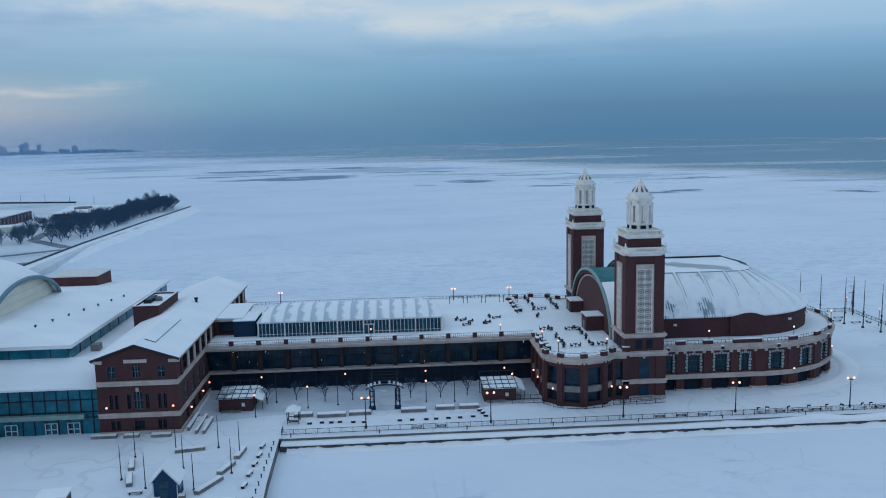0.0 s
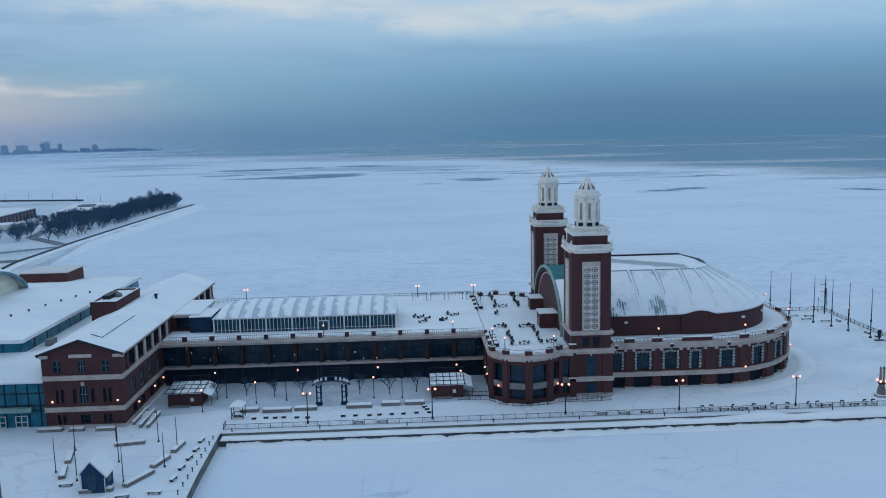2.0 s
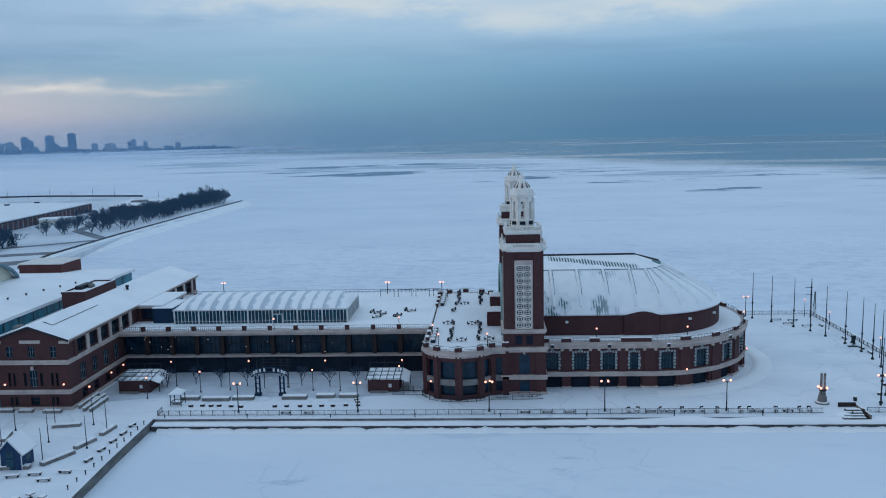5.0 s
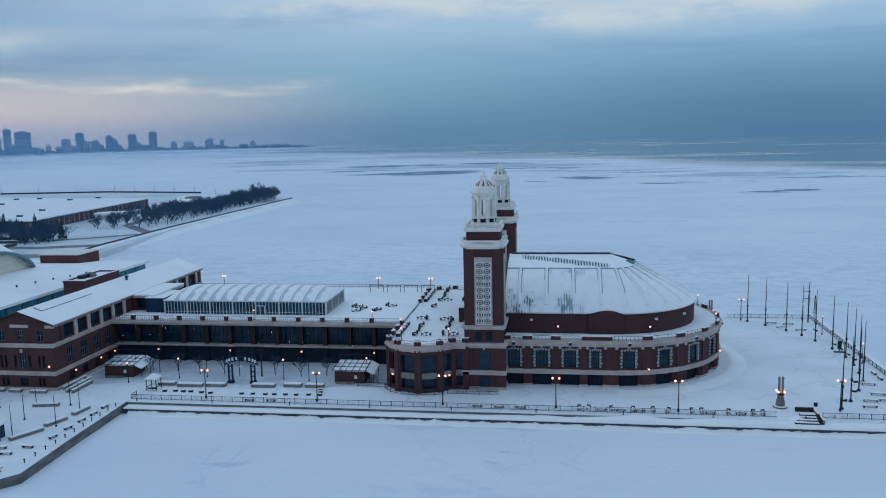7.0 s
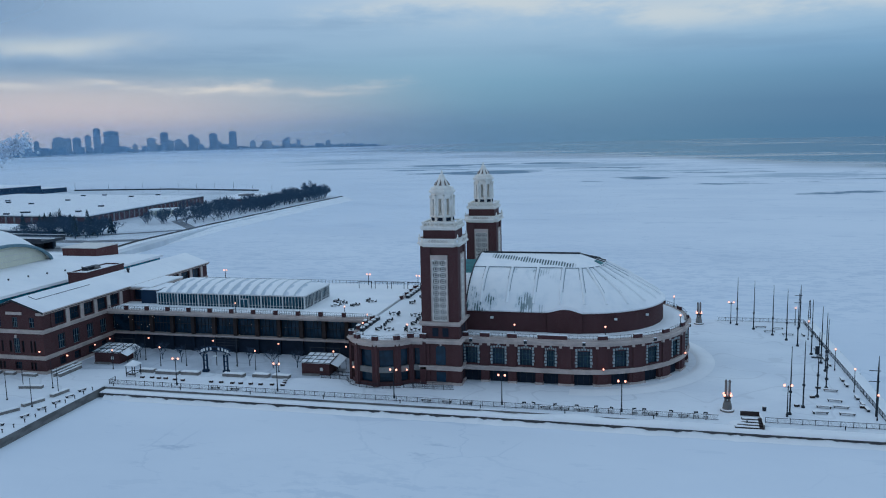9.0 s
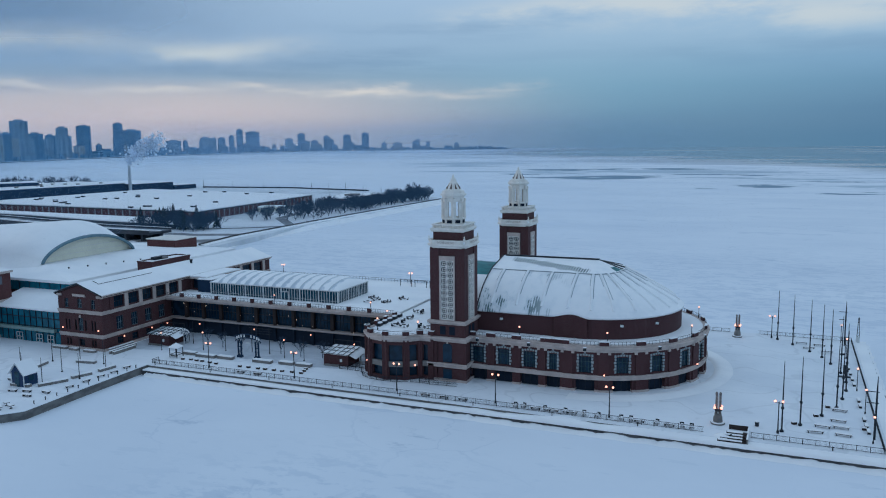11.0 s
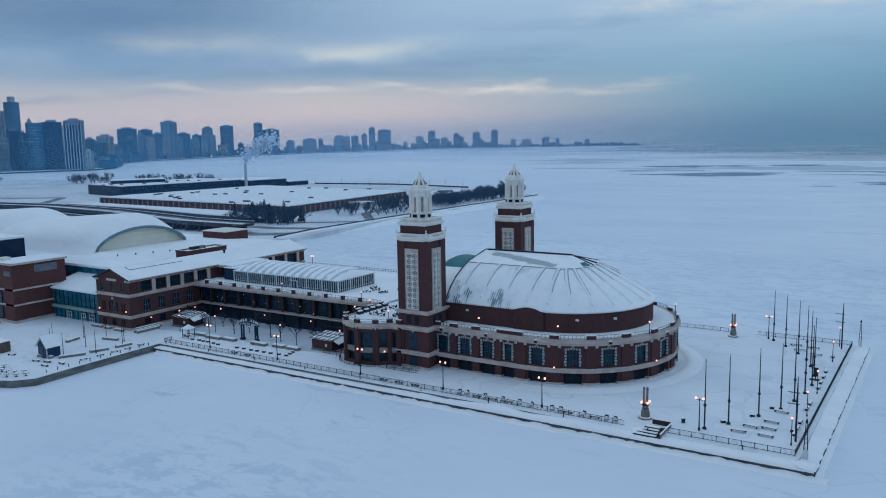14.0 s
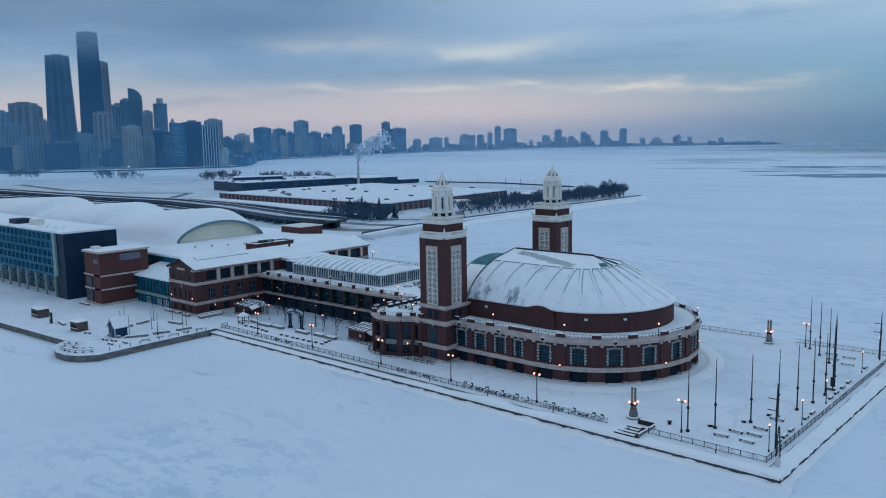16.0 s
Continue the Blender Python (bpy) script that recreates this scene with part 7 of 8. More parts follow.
pole = flagpole(14.2)
spots = [(132.9, 163.2), (136.3, 168.2), (140.5, 175.8), (143.6, 182.3), (145.1, 189.2), (146.2, 196.0), (146.6, 203.0), (145.9, 211.0), (144.0, 219.0), (142.2, 225.0), (139.4, 230.2), (135.2, 236.6), (131.2, 241.6)]
pole.matrix_basis = pose(*spots[0], 0)
for x, y in spots[1:]:
    copy_thing(pole, pose(x, y, 0))


def signal_mast(x, y):
    ob = thing("signal_mast", (x, y, 0), "dark signal mast with two short crossarms", "mast", "signal masts")
    part("pole", Shape().lathe(x, y, [(0.2, 0), (0.17, 6), (0.17, 9.0), (0.06, 12.5)], 8), DARK, ob)
    for z in (7.2, 9.4):
        part("crossarm", Shape().box(x - 1.7, x + 0.4, y - 0.06, y + 0.06, z, z + 0.14), DARK, ob)
    part("signal_box", Shape().box(x - 0.16, x + 0.16, y - 0.16, y + 0.16, 5.2, 8.2), DARK, ob)


signal_mast(149.3, 164.9)
signal_mast(148.4, 241.0)


def beacon(x, y):
    ob = thing("harbour_beacon", (x, y, -0.6), "slender lattice harbour beacon on a pale footing", "beacon", "harbour beacons")
    for a, b in ((-1, -1), (1, -1), (1, 1), (-1, 1)):
        part("leg", Shape().tube((x + a * 0.32, y + b * 0.32, 1.2), (x + a * 0.12, y + b * 0.12, 6.2), 0.06), DARK, ob)
    br = Shape()
    for k in range(6):
        z = 1.3 + 0.8 * k
        w = 0.32 - 0.2 * (z - 1.2) / 5
        br.tube((x - w, y - w, z), (x + w, y - w, z + 0.7), 0.035).tube((x + w, y - w, z), (x + w, y + w, z + 0.7), 0.035).tube((x - w, y + w, z), (x - w, y - w, z + 0.7), 0.035)
    part("bracing", br, DARK, ob)
    part("footing", Shape().lathe(x, y, [(0.5, -0.7), (0.45, 1.3)], 10), FRAME, ob, "white footing")
    part("lantern", Shape().lathe(x, y, [(0.2, 6.2), (0.24, 6.5), (0.1, 6.8), (0.02, 7.1)], 8), DARK, ob)


beacon(152.0, 158.4)
beacon(152.2, 247.6)


PYLON_STONE = material("brown_grey_pylon_stone", (.24, .21, .20), (.15, .135, .135), 0.8, 0.1, 0.8)


def pylon(x, y):
    ob = thing("lamp_pylon", (x, y, 0), "ornate two-legged lamp pylon with lit globes on a round base", "monument", "lamp pylons")
    part("base", Shape().lathe(x, y, [(1.4, 0), (1.4, 0.3), (0.95, 0.35), (0.85, 1.5), (0.7, 1.7), (0.7, 2.1)], 16), CONCRETE, ob)
    part("snow_cap", Shape().lathe(x, y, [(1.36, 0.3), (1.3, 0.42), (0.9, 0.45)], 16), SNOW, ob)
    for u in (-0.36, 0.36):
        part("leg", Shape().lathe(x + u, y, [(0.26, 2.0), (0.22, 6.0), (0.28, 6.1), (0.28, 6.3), (0.12, 6.6)], 10), PYLON_STONE, ob)
    part("infill", Shape().box(x - 0.2, x + 0.2, y - 0.1, y + 0.1, 2.0, 5.9), FRAME, ob, "pale panel between the legs")
    part("collar", Shape().lathe(x, y, [(0.66, 2.7), (0.8, 2.9), (0.66, 3.1)], 12), DARK, ob)
    for k in range(4):
        a = math.pi / 4 + k * math.pi / 2
        b = Shape()
        globe(b, x + 0.9 * math.cos(a), y + 0.9 * math.sin(a), 3.45, 0.27)
        part("globe", b, LAMP, ob, "glowing round globe", True)
        part("arm", Shape().tube((x + 0.5 * math.cos(a), y + 0.5 * math.sin(a), 2.9), (x + 0.9 * math.cos(a), y + 0.9 * math.sin(a), 3.15), 0.06), DARK, ob)


pylon(120.9, 163.5)
pylon(120.4, 241.3)


# ---- benches, tables and other deck furniture ----
def bench(length, group, label):
    ob = thing("bench", (0, 0, 0), label, "bench", group)
    part("seat", Shape().box(-length / 2, length / 2, -0.32, 0.32, 0.36, 0.46), WOOD, ob)
    for x in (-length / 2 + 0.25, length / 2 - 0.25):
        part("leg", Shape().box(x - 0.08, x + 0.08, -0.28, 0.28, 0, 0.36), DARK, ob)
    part("snow_cap", Shape().box(-length / 2 + 0.04, length / 2 - 0.04, -0.3, 0.3, 0.46, 0.60), SNOW, ob, "snow lying on the seat")
    return ob


def spread(ob, spots):
    ob.matrix_basis = pose(*spots[0][:2], 0, 0, 0, spots[0][2])
    for x, y, a in spots[1:]:
        copy_thing(ob, pose(x, y, 0, 0, 0, a))


spread(bench(3.0, "end plaza benches", "long low bench with snow on its seat"), [(139.0, 164.8, 4), (140.4, 168.6, -8), (143.5, 173.2, -6), (143.8, 169.1, -6), (144.0, 164.8, -4), (144.1, 180.4, -8), (139.2, 234.0, 6), (142.0, 238.0, 4), (137.5, 239.0, 0), (143.6, 231.0, 3)])
spread(bench(2.0, "pier edge benches", "short bench with a snow cap near the pier's edge"), [(-23.4, 151.2, 78), (-23.3, 146.7, 78), (-23.5, 142.6, 78), (-23.7, 138.2, 78), (-23.8, 133.3, 78)])
spread(bench(2.2, "railing benches", "dark bench facing the railing, half buried in snow"), [(148.6, 168.5, 90), (148.5, 172.0, 90), (148.4, 176.0, 90), (148.3, 185.0, 90), (148.3, 189.0, 90), (148.2, 201.5, 90), (148.1, 206, 90), (148.0, 211, 90), (147.9, 216, 90), (147.6, 231, 90), (106.0, 158.4, 0), (112.0, 158.4, 0), (84.0, 158.4, 0), (88.0, 158.4, 0), (92.0, 158.4, 0), (58.0, 158.4, 0), (62.6, 158.4, 0), (67.2, 158.4, 0), (12.0, 158.4, 0), (7.0, 158.4, 0)])


def backed_chair():
    ob = thing("promenade_chair", (0, 0, 0), "snow-covered chair by the railing", "chair", "promenade chairs")
    part("seat", Shape().box(-0.4, 0.4, -0.4, 0.4, 0.35, 0.45), DARK, ob)
    part("backrest", Shape().box(-0.4, 0.4, 0.34, 0.44, 0.45, 1.05), DARK, ob)
    for a in (-0.35, 0.35):
        for b in (-0.35, 0.35):
            part("leg", Shape().box(a - 0.03, a + 0.03, b - 0.03, b + 0.03, 0, 0.35), DARK, ob)
    part("snow_cap", Shape().lathe(0, 0, [(0.5, 0.45), (0.48, 0.6), (0.3, 0.8), (0.1, 0.85)], 8), SNOW, ob)
    return ob


spread(backed_chair(), [(79.5, 158.3, 10), (81.3, 158.5, -20), (86.2, 158.4, 30), (90.5, 158.4, 0), (94.6, 158.5, 15), (97.5, 158.3, -30), (102.4, 158.4, 20), (104.3, 158.5, 5), (109.5, 158.4, -15), (114.5, 158.4, 12), (116.3, 158.4, 0)])


def stool():
    ob = thing("block_seat", (0, 0, 0), "small dark block seat with a snow cap", "seat", "courtyard seats")
    part("block", Shape().box(-0.45, 0.45, -0.3, 0.3, 0, 0.45), WOOD, ob)
    part("snow_cap", Shape().box(-0.42, 0.42, -0.27, 0.27, 0.45, 0.56), SNOW, ob)
    return ob


spread(stool(), [(-15.4, 163, 0), (-12.9, 163.3, 0), (-10.9, 163.1, 0), (-9.1, 163.2, 0), (-6.3, 162.8, 0), (-4, 162.5, 0), (3.5, 162.6, 0), (6.1, 162.7, 0), (9.1, 162.6, 0), (11.2, 162.7, 0), (13.8, 162.8, 0), (16.3, 162.8, 0), (19.1, 163.1, 0), (21.8, 163.1, 0), (21.4, 165, 20), (20.9, 166.6, 20), (148, 170, 0), (135.2, 168.6, 30), (139.4, 175.1, 20), (141.9, 182.1, 10)])


def lobe_table():
    ob = thing("cafe_table", (0, 0, 0), "small square outdoor table heaped with snow", "table", "waterside tables")
    part("top", Shape().box(-0.55, 0.55, -0.55, 0.55, 0.66, 0.74), WOOD, ob)
    part("pedestal", Shape().lathe(0, 0, [(0.35, 0), (0.35, 0.08), (0.09, 0.12), (0.09, 0.66)], 8), DARK, ob)
    part("snow_cap", Shape().box(-0.5, 0.5, -0.5, 0.5, 0.74, 0.88), SNOW, ob)
    return ob


lobe = []
for k in range(9):
    a = math.radians(200 + k * 17)
    lobe.append((-31 + 8.2 * math.cos(a), 120 + 7.2 * math.sin(a), 10 * k))
for k in range(6):
    a = math.radians(205 + k * 25)
    lobe.append((-31 + 5.6 * math.cos(a), 120.5 + 4.8 * math.sin(a), 15 * k))
spread(lobe_table(), lobe)
spread(bench(2.4, "plaza benches", "long low bench with snow on the open plaza"), [(-27.5, 124.5, 5), (-30.5, 127.0, 8), (-25.5, 128.0, -5), (-34.0, 126.0, 12), (-46.5, 126.5, 20), (-42.0, 132.5, 5)])


def bollard():
    ob = thing("bollard", (0, 0, 0), "short dark mooring bollard on the edge", "bollard", "edge bollards")
    part("post", Shape().lathe(0, 0, [(0.14, 0), (0.1, 0.1), (0.1, 0.55), (0.17, 0.62), (0.17, 0.75)], 8), DARK, ob)
    return ob


spread(bollard(), [(-21.4, 152.2 - 3.1 * k, 0) for k in range(11)] + [(-18.5 + 17.8 * k, 156.0, 0) for k in range(10)])


def planter(x0, y0, x1, y1, wide=1.5, tall=0.7):
    a, b = Vector((x0, y0)), Vector((x1, y1))
    m, ang = (a + b) / 2, math.atan2(y1 - y0, x1 - x0)
    ob = thing("planter", (m.x, m.y, 0), "low masonry planter filled with snow", "planter", "planters")
    part("wall", Shape().turned(m.x, m.y, ang, (b - a).length, wide, 0, tall), CONCRETE, ob)
    part("snow_fill", Shape().turned(m.x, m.y, ang, (b - a).length - 0.15, wide - 0.15, tall, tall + 0.16), SNOW, ob)


for x0, x1, y in ((-19.2, -15.2, 168.0), (-14.2, -8.0, 167.3), (-7.4, -2.6, 167.8), (3.8, 9.4, 168.2), (11.4, 15.6, 169.0), (16.6, 21.0, 169.0)):
    planter(x0, y, x1, y)
for x0, y0, x1, y1 in ((-28.5, 137.0, -31.5, 131.0), (-27.6, 143.5, -29.2, 138.8), (-26.8, 150.5, -27.4, 145.8), (-33.0, 130.0, -38.5, 129.5), (-45.5, 140.5, -44.0, 135.5), (-47.0, 147.0, -45.8, 142.5), (-40, 150.5, -34.5, 151.5), (-59, 160, -54, 160), (-52.5, 159.8, -49.5, 159.8), (-47, 159.6, -43, 159.6), (-96.5, 147, -90, 147), (-70, 128, -64, 127), (-100, 133, -94, 132)):
    planter(x0, y0, x1, y1, 1.1, 0.6)
for x, y0, y1 in ((-40.2, 162.0, 171.0), (-38.2, 160.0, 170.0), (-36.6, 159.8, 168.0)):
    ob = single("stair_wall", Shape().box(x - 0.25, x + 0.25, y0, y1, 0, 0.8), CONCRETE, (x, y0, 0), "long low stair wall with a snow cap", "wall", "stair walls")
    part("snow_cap", Shape().box(x - 0.3, x + 0.3, y0 - 0.05, y1 + 0.05, 0.8, 0.95), SNOW, ob)
stair = thing("stair", (-38.4, 164, 0), "broad low steps half buried in snow", "steps")
for k in range(5):
    part("step", Shape().box(-39.9, -38.5, 162.5 + k * 1.4, 163.6 + k * 1.4, 0, 0.14 + 0.1 * k), SNOW, stair)
    part("step", Shape().box(-37.9, -36.9, 161.5 + k * 1.3, 162.5 + k * 1.3, 0, 0.12 + 0.1 * k), SNOW, stair)


def thin_post(tall):
    ob = thing("lighting_pole", (0, 0, 0), "thin dark bare pole on the plaza", "pole", "plaza poles")
    part("pole", Shape().lathe(0, 0, [(0.10, 0), (0.08, tall * 0.6), (0.05, tall)], 6), DARK, ob)
    part("base", Shape().lathe(0, 0, [(0.22, 0), (0.22, 0.25), (0.12, 0.3)], 8), DARK, ob)
    return ob


spread(thin_post(6.6), [(-32, 151.9, 0), (-47, 148.9, 0), (-40.1, 151.7, 0), (-36.4, 142.4, 0), (-32.3, 132.9, 0), (-46.3, 138.6, 0), (-40.9, 134.5, 0), (-27.1, 139.3, 0), (-27.2, 147.9, 0), (-24.3, 177.9, 0), (-10.2, 174.5, 0), (16, 173.5, 0), (-29.5, 176.0, 0), (3.0, 176.5, 0), (25.5, 181.0, 0)])


# ---- plaza hut, kiosks, gazebo, gate ----
hut = thing("blue_hut", (-35.6, 131.2, 0), "dark blue timber hut with a snowy gable roof and white trim", "hut")
HUT = material("dark_blue_boards", (.012, .052, .125), (.009, .038, .095), 1.2, 0.15, 0.6)
hx0, hx1, hy0, hy1, HC = -38.1, -34.1, 129.2, 133.2, -36.1
part("body", Shape().box(hx0, hx1, hy0, hy1, 0, 3.4), HUT, hut)
for y0, y1 in ((hy0, hy0 + 0.15), (hy1 - 0.15, hy1)):
    part("gable", Shape().add([(hx0, y0, 3.4), (hx1, y0, 3.4), (HC, y0, 5.75), (hx0, y1, 3.4), (hx1, y1, 3.4), (HC, y1, 5.75)], [(0, 1, 2), (5, 4, 3), (0, 2, 5, 3), (2, 1, 4, 5), (1, 0, 3, 4)]), HUT, hut)
for s in (-1, 1):
    r = Shape()
    ex, ez = HC + s * 2.6, 2.85
    prof = [(HC, 5.75), (ex, ez), (ex, ez + 0.28), (HC, 6.05)]
    r.add([(p[0], hy0 - 0.4, p[1]) for p in prof] + [(p[0], hy1 + 0.4, p[1]) for p in prof], [(0, 1, 2, 3)[::s], (7, 6, 5, 4)[::s]] + [(k, k + 4, (k + 1) % 4 + 4, (k + 1) % 4)[::s] for k in range(4)])
    part("roof_slope", r, SNOW, hut, "snowy roof slope")
    part("verge", Shape().tube((HC, hy0 - 0.45, 5.8), (ex, hy0 - 0.45, ez + 0.05), 0.12, 0.12, 4), FRAME, hut)
part("corner_board", Shape().box(hx0 - 0.05, hx0 + 0.2, hy0 - 0.06, hy0 + 0.02, 0, 3.3), FRAME, hut)
part("corner_board", Shape().box(hx1 - 0.02, hx1 + 0.05, hy0 - 0.06, hy0 + 0.2, 0, 2.7), FRAME, hut)
part("window", Shape().box(-36.9, -35.5, hy0 - 0.05, hy0, 2.3, 3.6), GLASS_PALE, hut)
part("door", Shape().box(-36.9, -35.5, hy0 - 0.06, hy0, 0.0, 2.0), GLASS_PALE, hut)
part("window", Shape().box(hx1, hx1 + 0.05, 130.6, 132.2, 1.2, 2.4), GLASS_PALE, hut)


def kiosk(x0, x1, y0, y1):
    ob = thing("brick_kiosk", ((x0 + x1) / 2, (y0 + y1) / 2, 0), "small brick kiosk with a glazed lean-to and dark pergola frame", "kiosk", "courtyard kiosks")
    part("body", Shape().box(x0, x1, y0, y1, 0, 3.0), BRICK, ob)
    part("base_step", Shape().box(x0 + 0.5, x1 - 2.5, y0 - 1.0, y0, 0, 0.35), CONCRETE, ob)
    part("notice", Shape().box(x1 - 2.4, x1 - 1.7, y0 - 0.05, y0, 1.1, 1.9), FRAME, ob)
    yb, zb = y1 + 0.4, 3.75
    roof = Shape()
    prof = [(y0 - 0.4, 3.0), (yb, zb), (yb, zb + 0.12), (y0 - 0.4, 3.12)]
    roof.add([(x0 - 0.3, *p) for p in prof] + [(x1 + 0.3, *p) for p in prof], [(0, 1, 2, 3), (7, 6, 5, 4)] + [(k, (k + 1) % 4, (k + 1) % 4 + 4, k + 4) for k in range(4)])
    part("glazed_roof", roof, KIOSK_ROOF, ob, "sloping glazed roof streaked with snow")
    at = lambda u: (y0 - 0.4 + (yb - y0 + 0.4) * u, 3.2 + (zb - 3.0) * u)
    for k in range(6):
        x = x0 - 0.3 + (x1 - x0 + 0.6) * k / 5
        part("rafter", Shape().tube((x, *at(-0.05)), (x, *at(1.05)), 0.09, 0.09, 4), DARK, ob)
    for u in (0.0, 0.33, 0.66, 1.0):
        part("purlin", Shape().tube((x0 - 0.6, *at(u)), (x1 + 0.6, *at(u)), 0.08, 0.08, 4), DARK, ob)
    for x in (x0 - 0.3, (x0 + x1) / 2, x1 + 0.3):
        part("pergola_post", Shape().box(x - 0.1, x + 0.1, yb - 0.2, yb, 0, 5.2), DARK, ob)
    part("pergola_beam", Shape().box(x0 - 0.6, x1 + 0.6, yb - 0.2, yb, 5.05, 5.2), DARK, ob)
    awning = Shape().add([(x1 + 0.3, y0 + 0.3, 3.0), (x1 + 0.3, yb, 3.9), (x1 + 2.2, yb, 2.9), (x1 + 2.2, y0 + 0.3, 2.2), (x1 + 0.3, y0 + 0.3, 2.9), (x1 + 0.3, yb, 3.8), (x1 + 2.2, yb, 2.8), (x1 + 2.2, y0 + 0.3, 2.1)], [(3, 2, 1, 0), (4, 5, 6, 7), (0, 4, 7, 3), (3, 7, 6, 2), (2, 6, 5, 1), (1, 5, 4, 0)])
    part("side_awning", awning, SNOW, ob, "snow-covered side awning")
    for y in (y0 + 0.5, yb - 0.3):
        part("awning_post", Shape().box(x1 + 2.0, x1 + 2.12, y - 0.06, y + 0.06, 0, 2.3), DARK, ob)


kiosk(-36.2, -28.8, 173.0, 179.0)
kiosk(22.6, 29.8, 172.6, 178.6)

gaz = thing("gazebo", (-18.9, 164.6, 0), "small open dark shelter with a snowy pyramid roof", "shelter")
for a in (-1, 1):
    for b in (-1, 1):
        part("post", Shape().box(-18.9 + a * 1.2 - 0.08, -18.9 + a * 1.2 + 0.08, 164.6 + b * 1.2 - 0.08, 164.6 + b * 1.2 + 0.08, 0, 2.7), DARK, gaz)
part("roof", Shape().lathe(-18.9, 164.6, [(2.1, 2.7), (2.1, 2.85), (0.1, 3.9)], 4, math.pi / 4), SNOW, gaz)
part("rail", Shape().sweep([(-20.1, 163.4), (-17.7, 163.4), (-17.7, 165.8), (-20.1, 165.8)], [(-0.05, 0.75), (0.05, 0.75), (0.05, 0.9), (-0.05, 0.9)], True), DARK, gaz)
part("bench", Shape().box(-19.9, -17.9, 163.5, 163.9, 0.35, 0.5), WOOD, gaz)

gate = thing("archway", (0.4, 170.6, 0), "blue-black metal arch with pale raised lettering bars over the courtyard path", "archway")
for x in (-2.4, 3.2):
    for u in (-0.45, 0.45):
        part("leg", Shape().box(x + u - 0.16, x + u + 0.16, 170.4, 170.8, 0, 4.6), NAVY, gate)
    part("foot", Shape().box(x - 0.75, x + 0.75, 170.1, 171.1, 0, 0.6), NAVY, gate)
    for z in (1.6, 2.8, 4.0):
        part("rung", Shape().box(x - 0.45, x + 0.45, 170.5, 170.7, z, z + 0.16), NAVY, gate)
    part("spire", Shape().lathe(x, 170.6, [(0.12, 4.6), (0.09, 7.5), (0.03, 9.2)], 6), DARK, gate)
for r, w in ((0.0, 0.16), (1.0, 0.16)):
    arcs = Shape()
    pts = [(0.4 + 4.1 * math.cos(math.pi * k / 14), 170.6, 4.4 + r + 1.1 * math.sin(math.pi * k / 14)) for k in range(15)]
    for p, q in zip(pts, pts[1:]):
        arcs.tube(p, q, w, w, 6)
    part("arch_rib", arcs, NAVY, gate)
for k in range(9):
    if k == 4:
        continue
    a = math.pi * (12.2 - k * 1.3) / 14
    x, z = 0.4 + 4.0 * math.cos(a) * 0.95, 4.62 + 1.1 * math.sin(a)
    part("letter_bar", Shape().box(x - 0.22, x + 0.22, 170.42, 170.52, z, z + 0.72), FRAME, gate, "pale raised lettering bar")
part("emblem", Shape().lathe(0.4, 170.5, [(0.05, 3.9), (0.5, 4.05), (0.5, 4.25), (0.05, 4.4)], 10), FRAME, gate, "pale emblem plate")


rig = thing("cable_frame", (0.5, 176, 0), "tall dark frame with cross cables behind the archway", "frame")
for x in (-2.4, 3.4):
    part("frame_post", Shape().box(x - 0.08, x + 0.08, 175.9, 176.06, 0, 7.6), DARK, rig)
for z in (5.4, 6.1, 6.8, 7.5):
    part("frame_bar", Shape().box(-3.2, 4.2, 175.93, 176.03, z, z + 0.09), DARK, rig)


KIOSK_WALL = material("weathered_brown_boards", (.13, .10, .09), (.08, .065, .06), 1.2, 0.15, 0.8)


def market_hut(x, y, w, d, h, ang):
    ob = thing("market_kiosk", (x, y, 0), "small grey timber kiosk with a snow-capped roof", "kiosk", "plaza kiosks")
    part("body", Shape().turned(x, y, ang, w, d, 0, h), KIOSK_WALL, ob)
    part("counter", Shape().turned(x + 0.05, y - d / 2 - 0.15, ang, w * 0.8, 0.35, 1.0, 1.1), FRAME, ob)
    part("hatch", Shape().turned(x, y - d / 2, ang, w * 0.7, 0.12, 1.2, 2.2), SHADE, ob)
    part("roof", Shape().turned(x, y, ang, w + 0.4, d + 0.4, h, h + 0.3), SNOW, ob)


market_hut(-85.0, 128.0, 6.0, 3.6, 2.9, 0.0)
market_hut(-53.2, 127.0, 4.4, 3.4, 3.0, 0.1)
sign = thing("sign_pillar", (-71.0, 125.8, 0), "dark upright sign pillar with pale bars", "sign")
part("pillar", Shape().box(-71.8, -70.4, 125.5, 126.0, 0, 3.6), DARK, sign)
for k in range(4):
    part("writing_bar", Shape().box(-71.6, -70.7, 125.44, 125.5, 1.4 + k * 0.45, 1.6 + k * 0.45), FRAME, sign)
steps = thing("boarding_steps", (124, 158, 0), "dark timber boarding platform and steps under drifted snow", "steps")
for k in range(4):
    part("step", Shape().box(121.5 + k * 0.5, 126.8, 154.4 + k * 0.8, 155.3 + k * 0.8, -0.5, -0.1 + k * 0.3), WOOD, steps)
    part("snow_cap", Shape().box(121.6 + k * 0.5, 126.0, 154.5 + k * 0.8, 155.25 + k * 0.8, -0.1 + k * 0.3, 0.02 + k * 0.3), SNOW, steps)
part("side_panel", Shape().box(126.8, 127.0, 154.4, 161.2, -0.4, 0.6), CONCRETE, steps)
part("side_cap", Shape().box(126.75, 127.05, 154.4, 161.2, 0.6, 0.72), SNOW, steps)
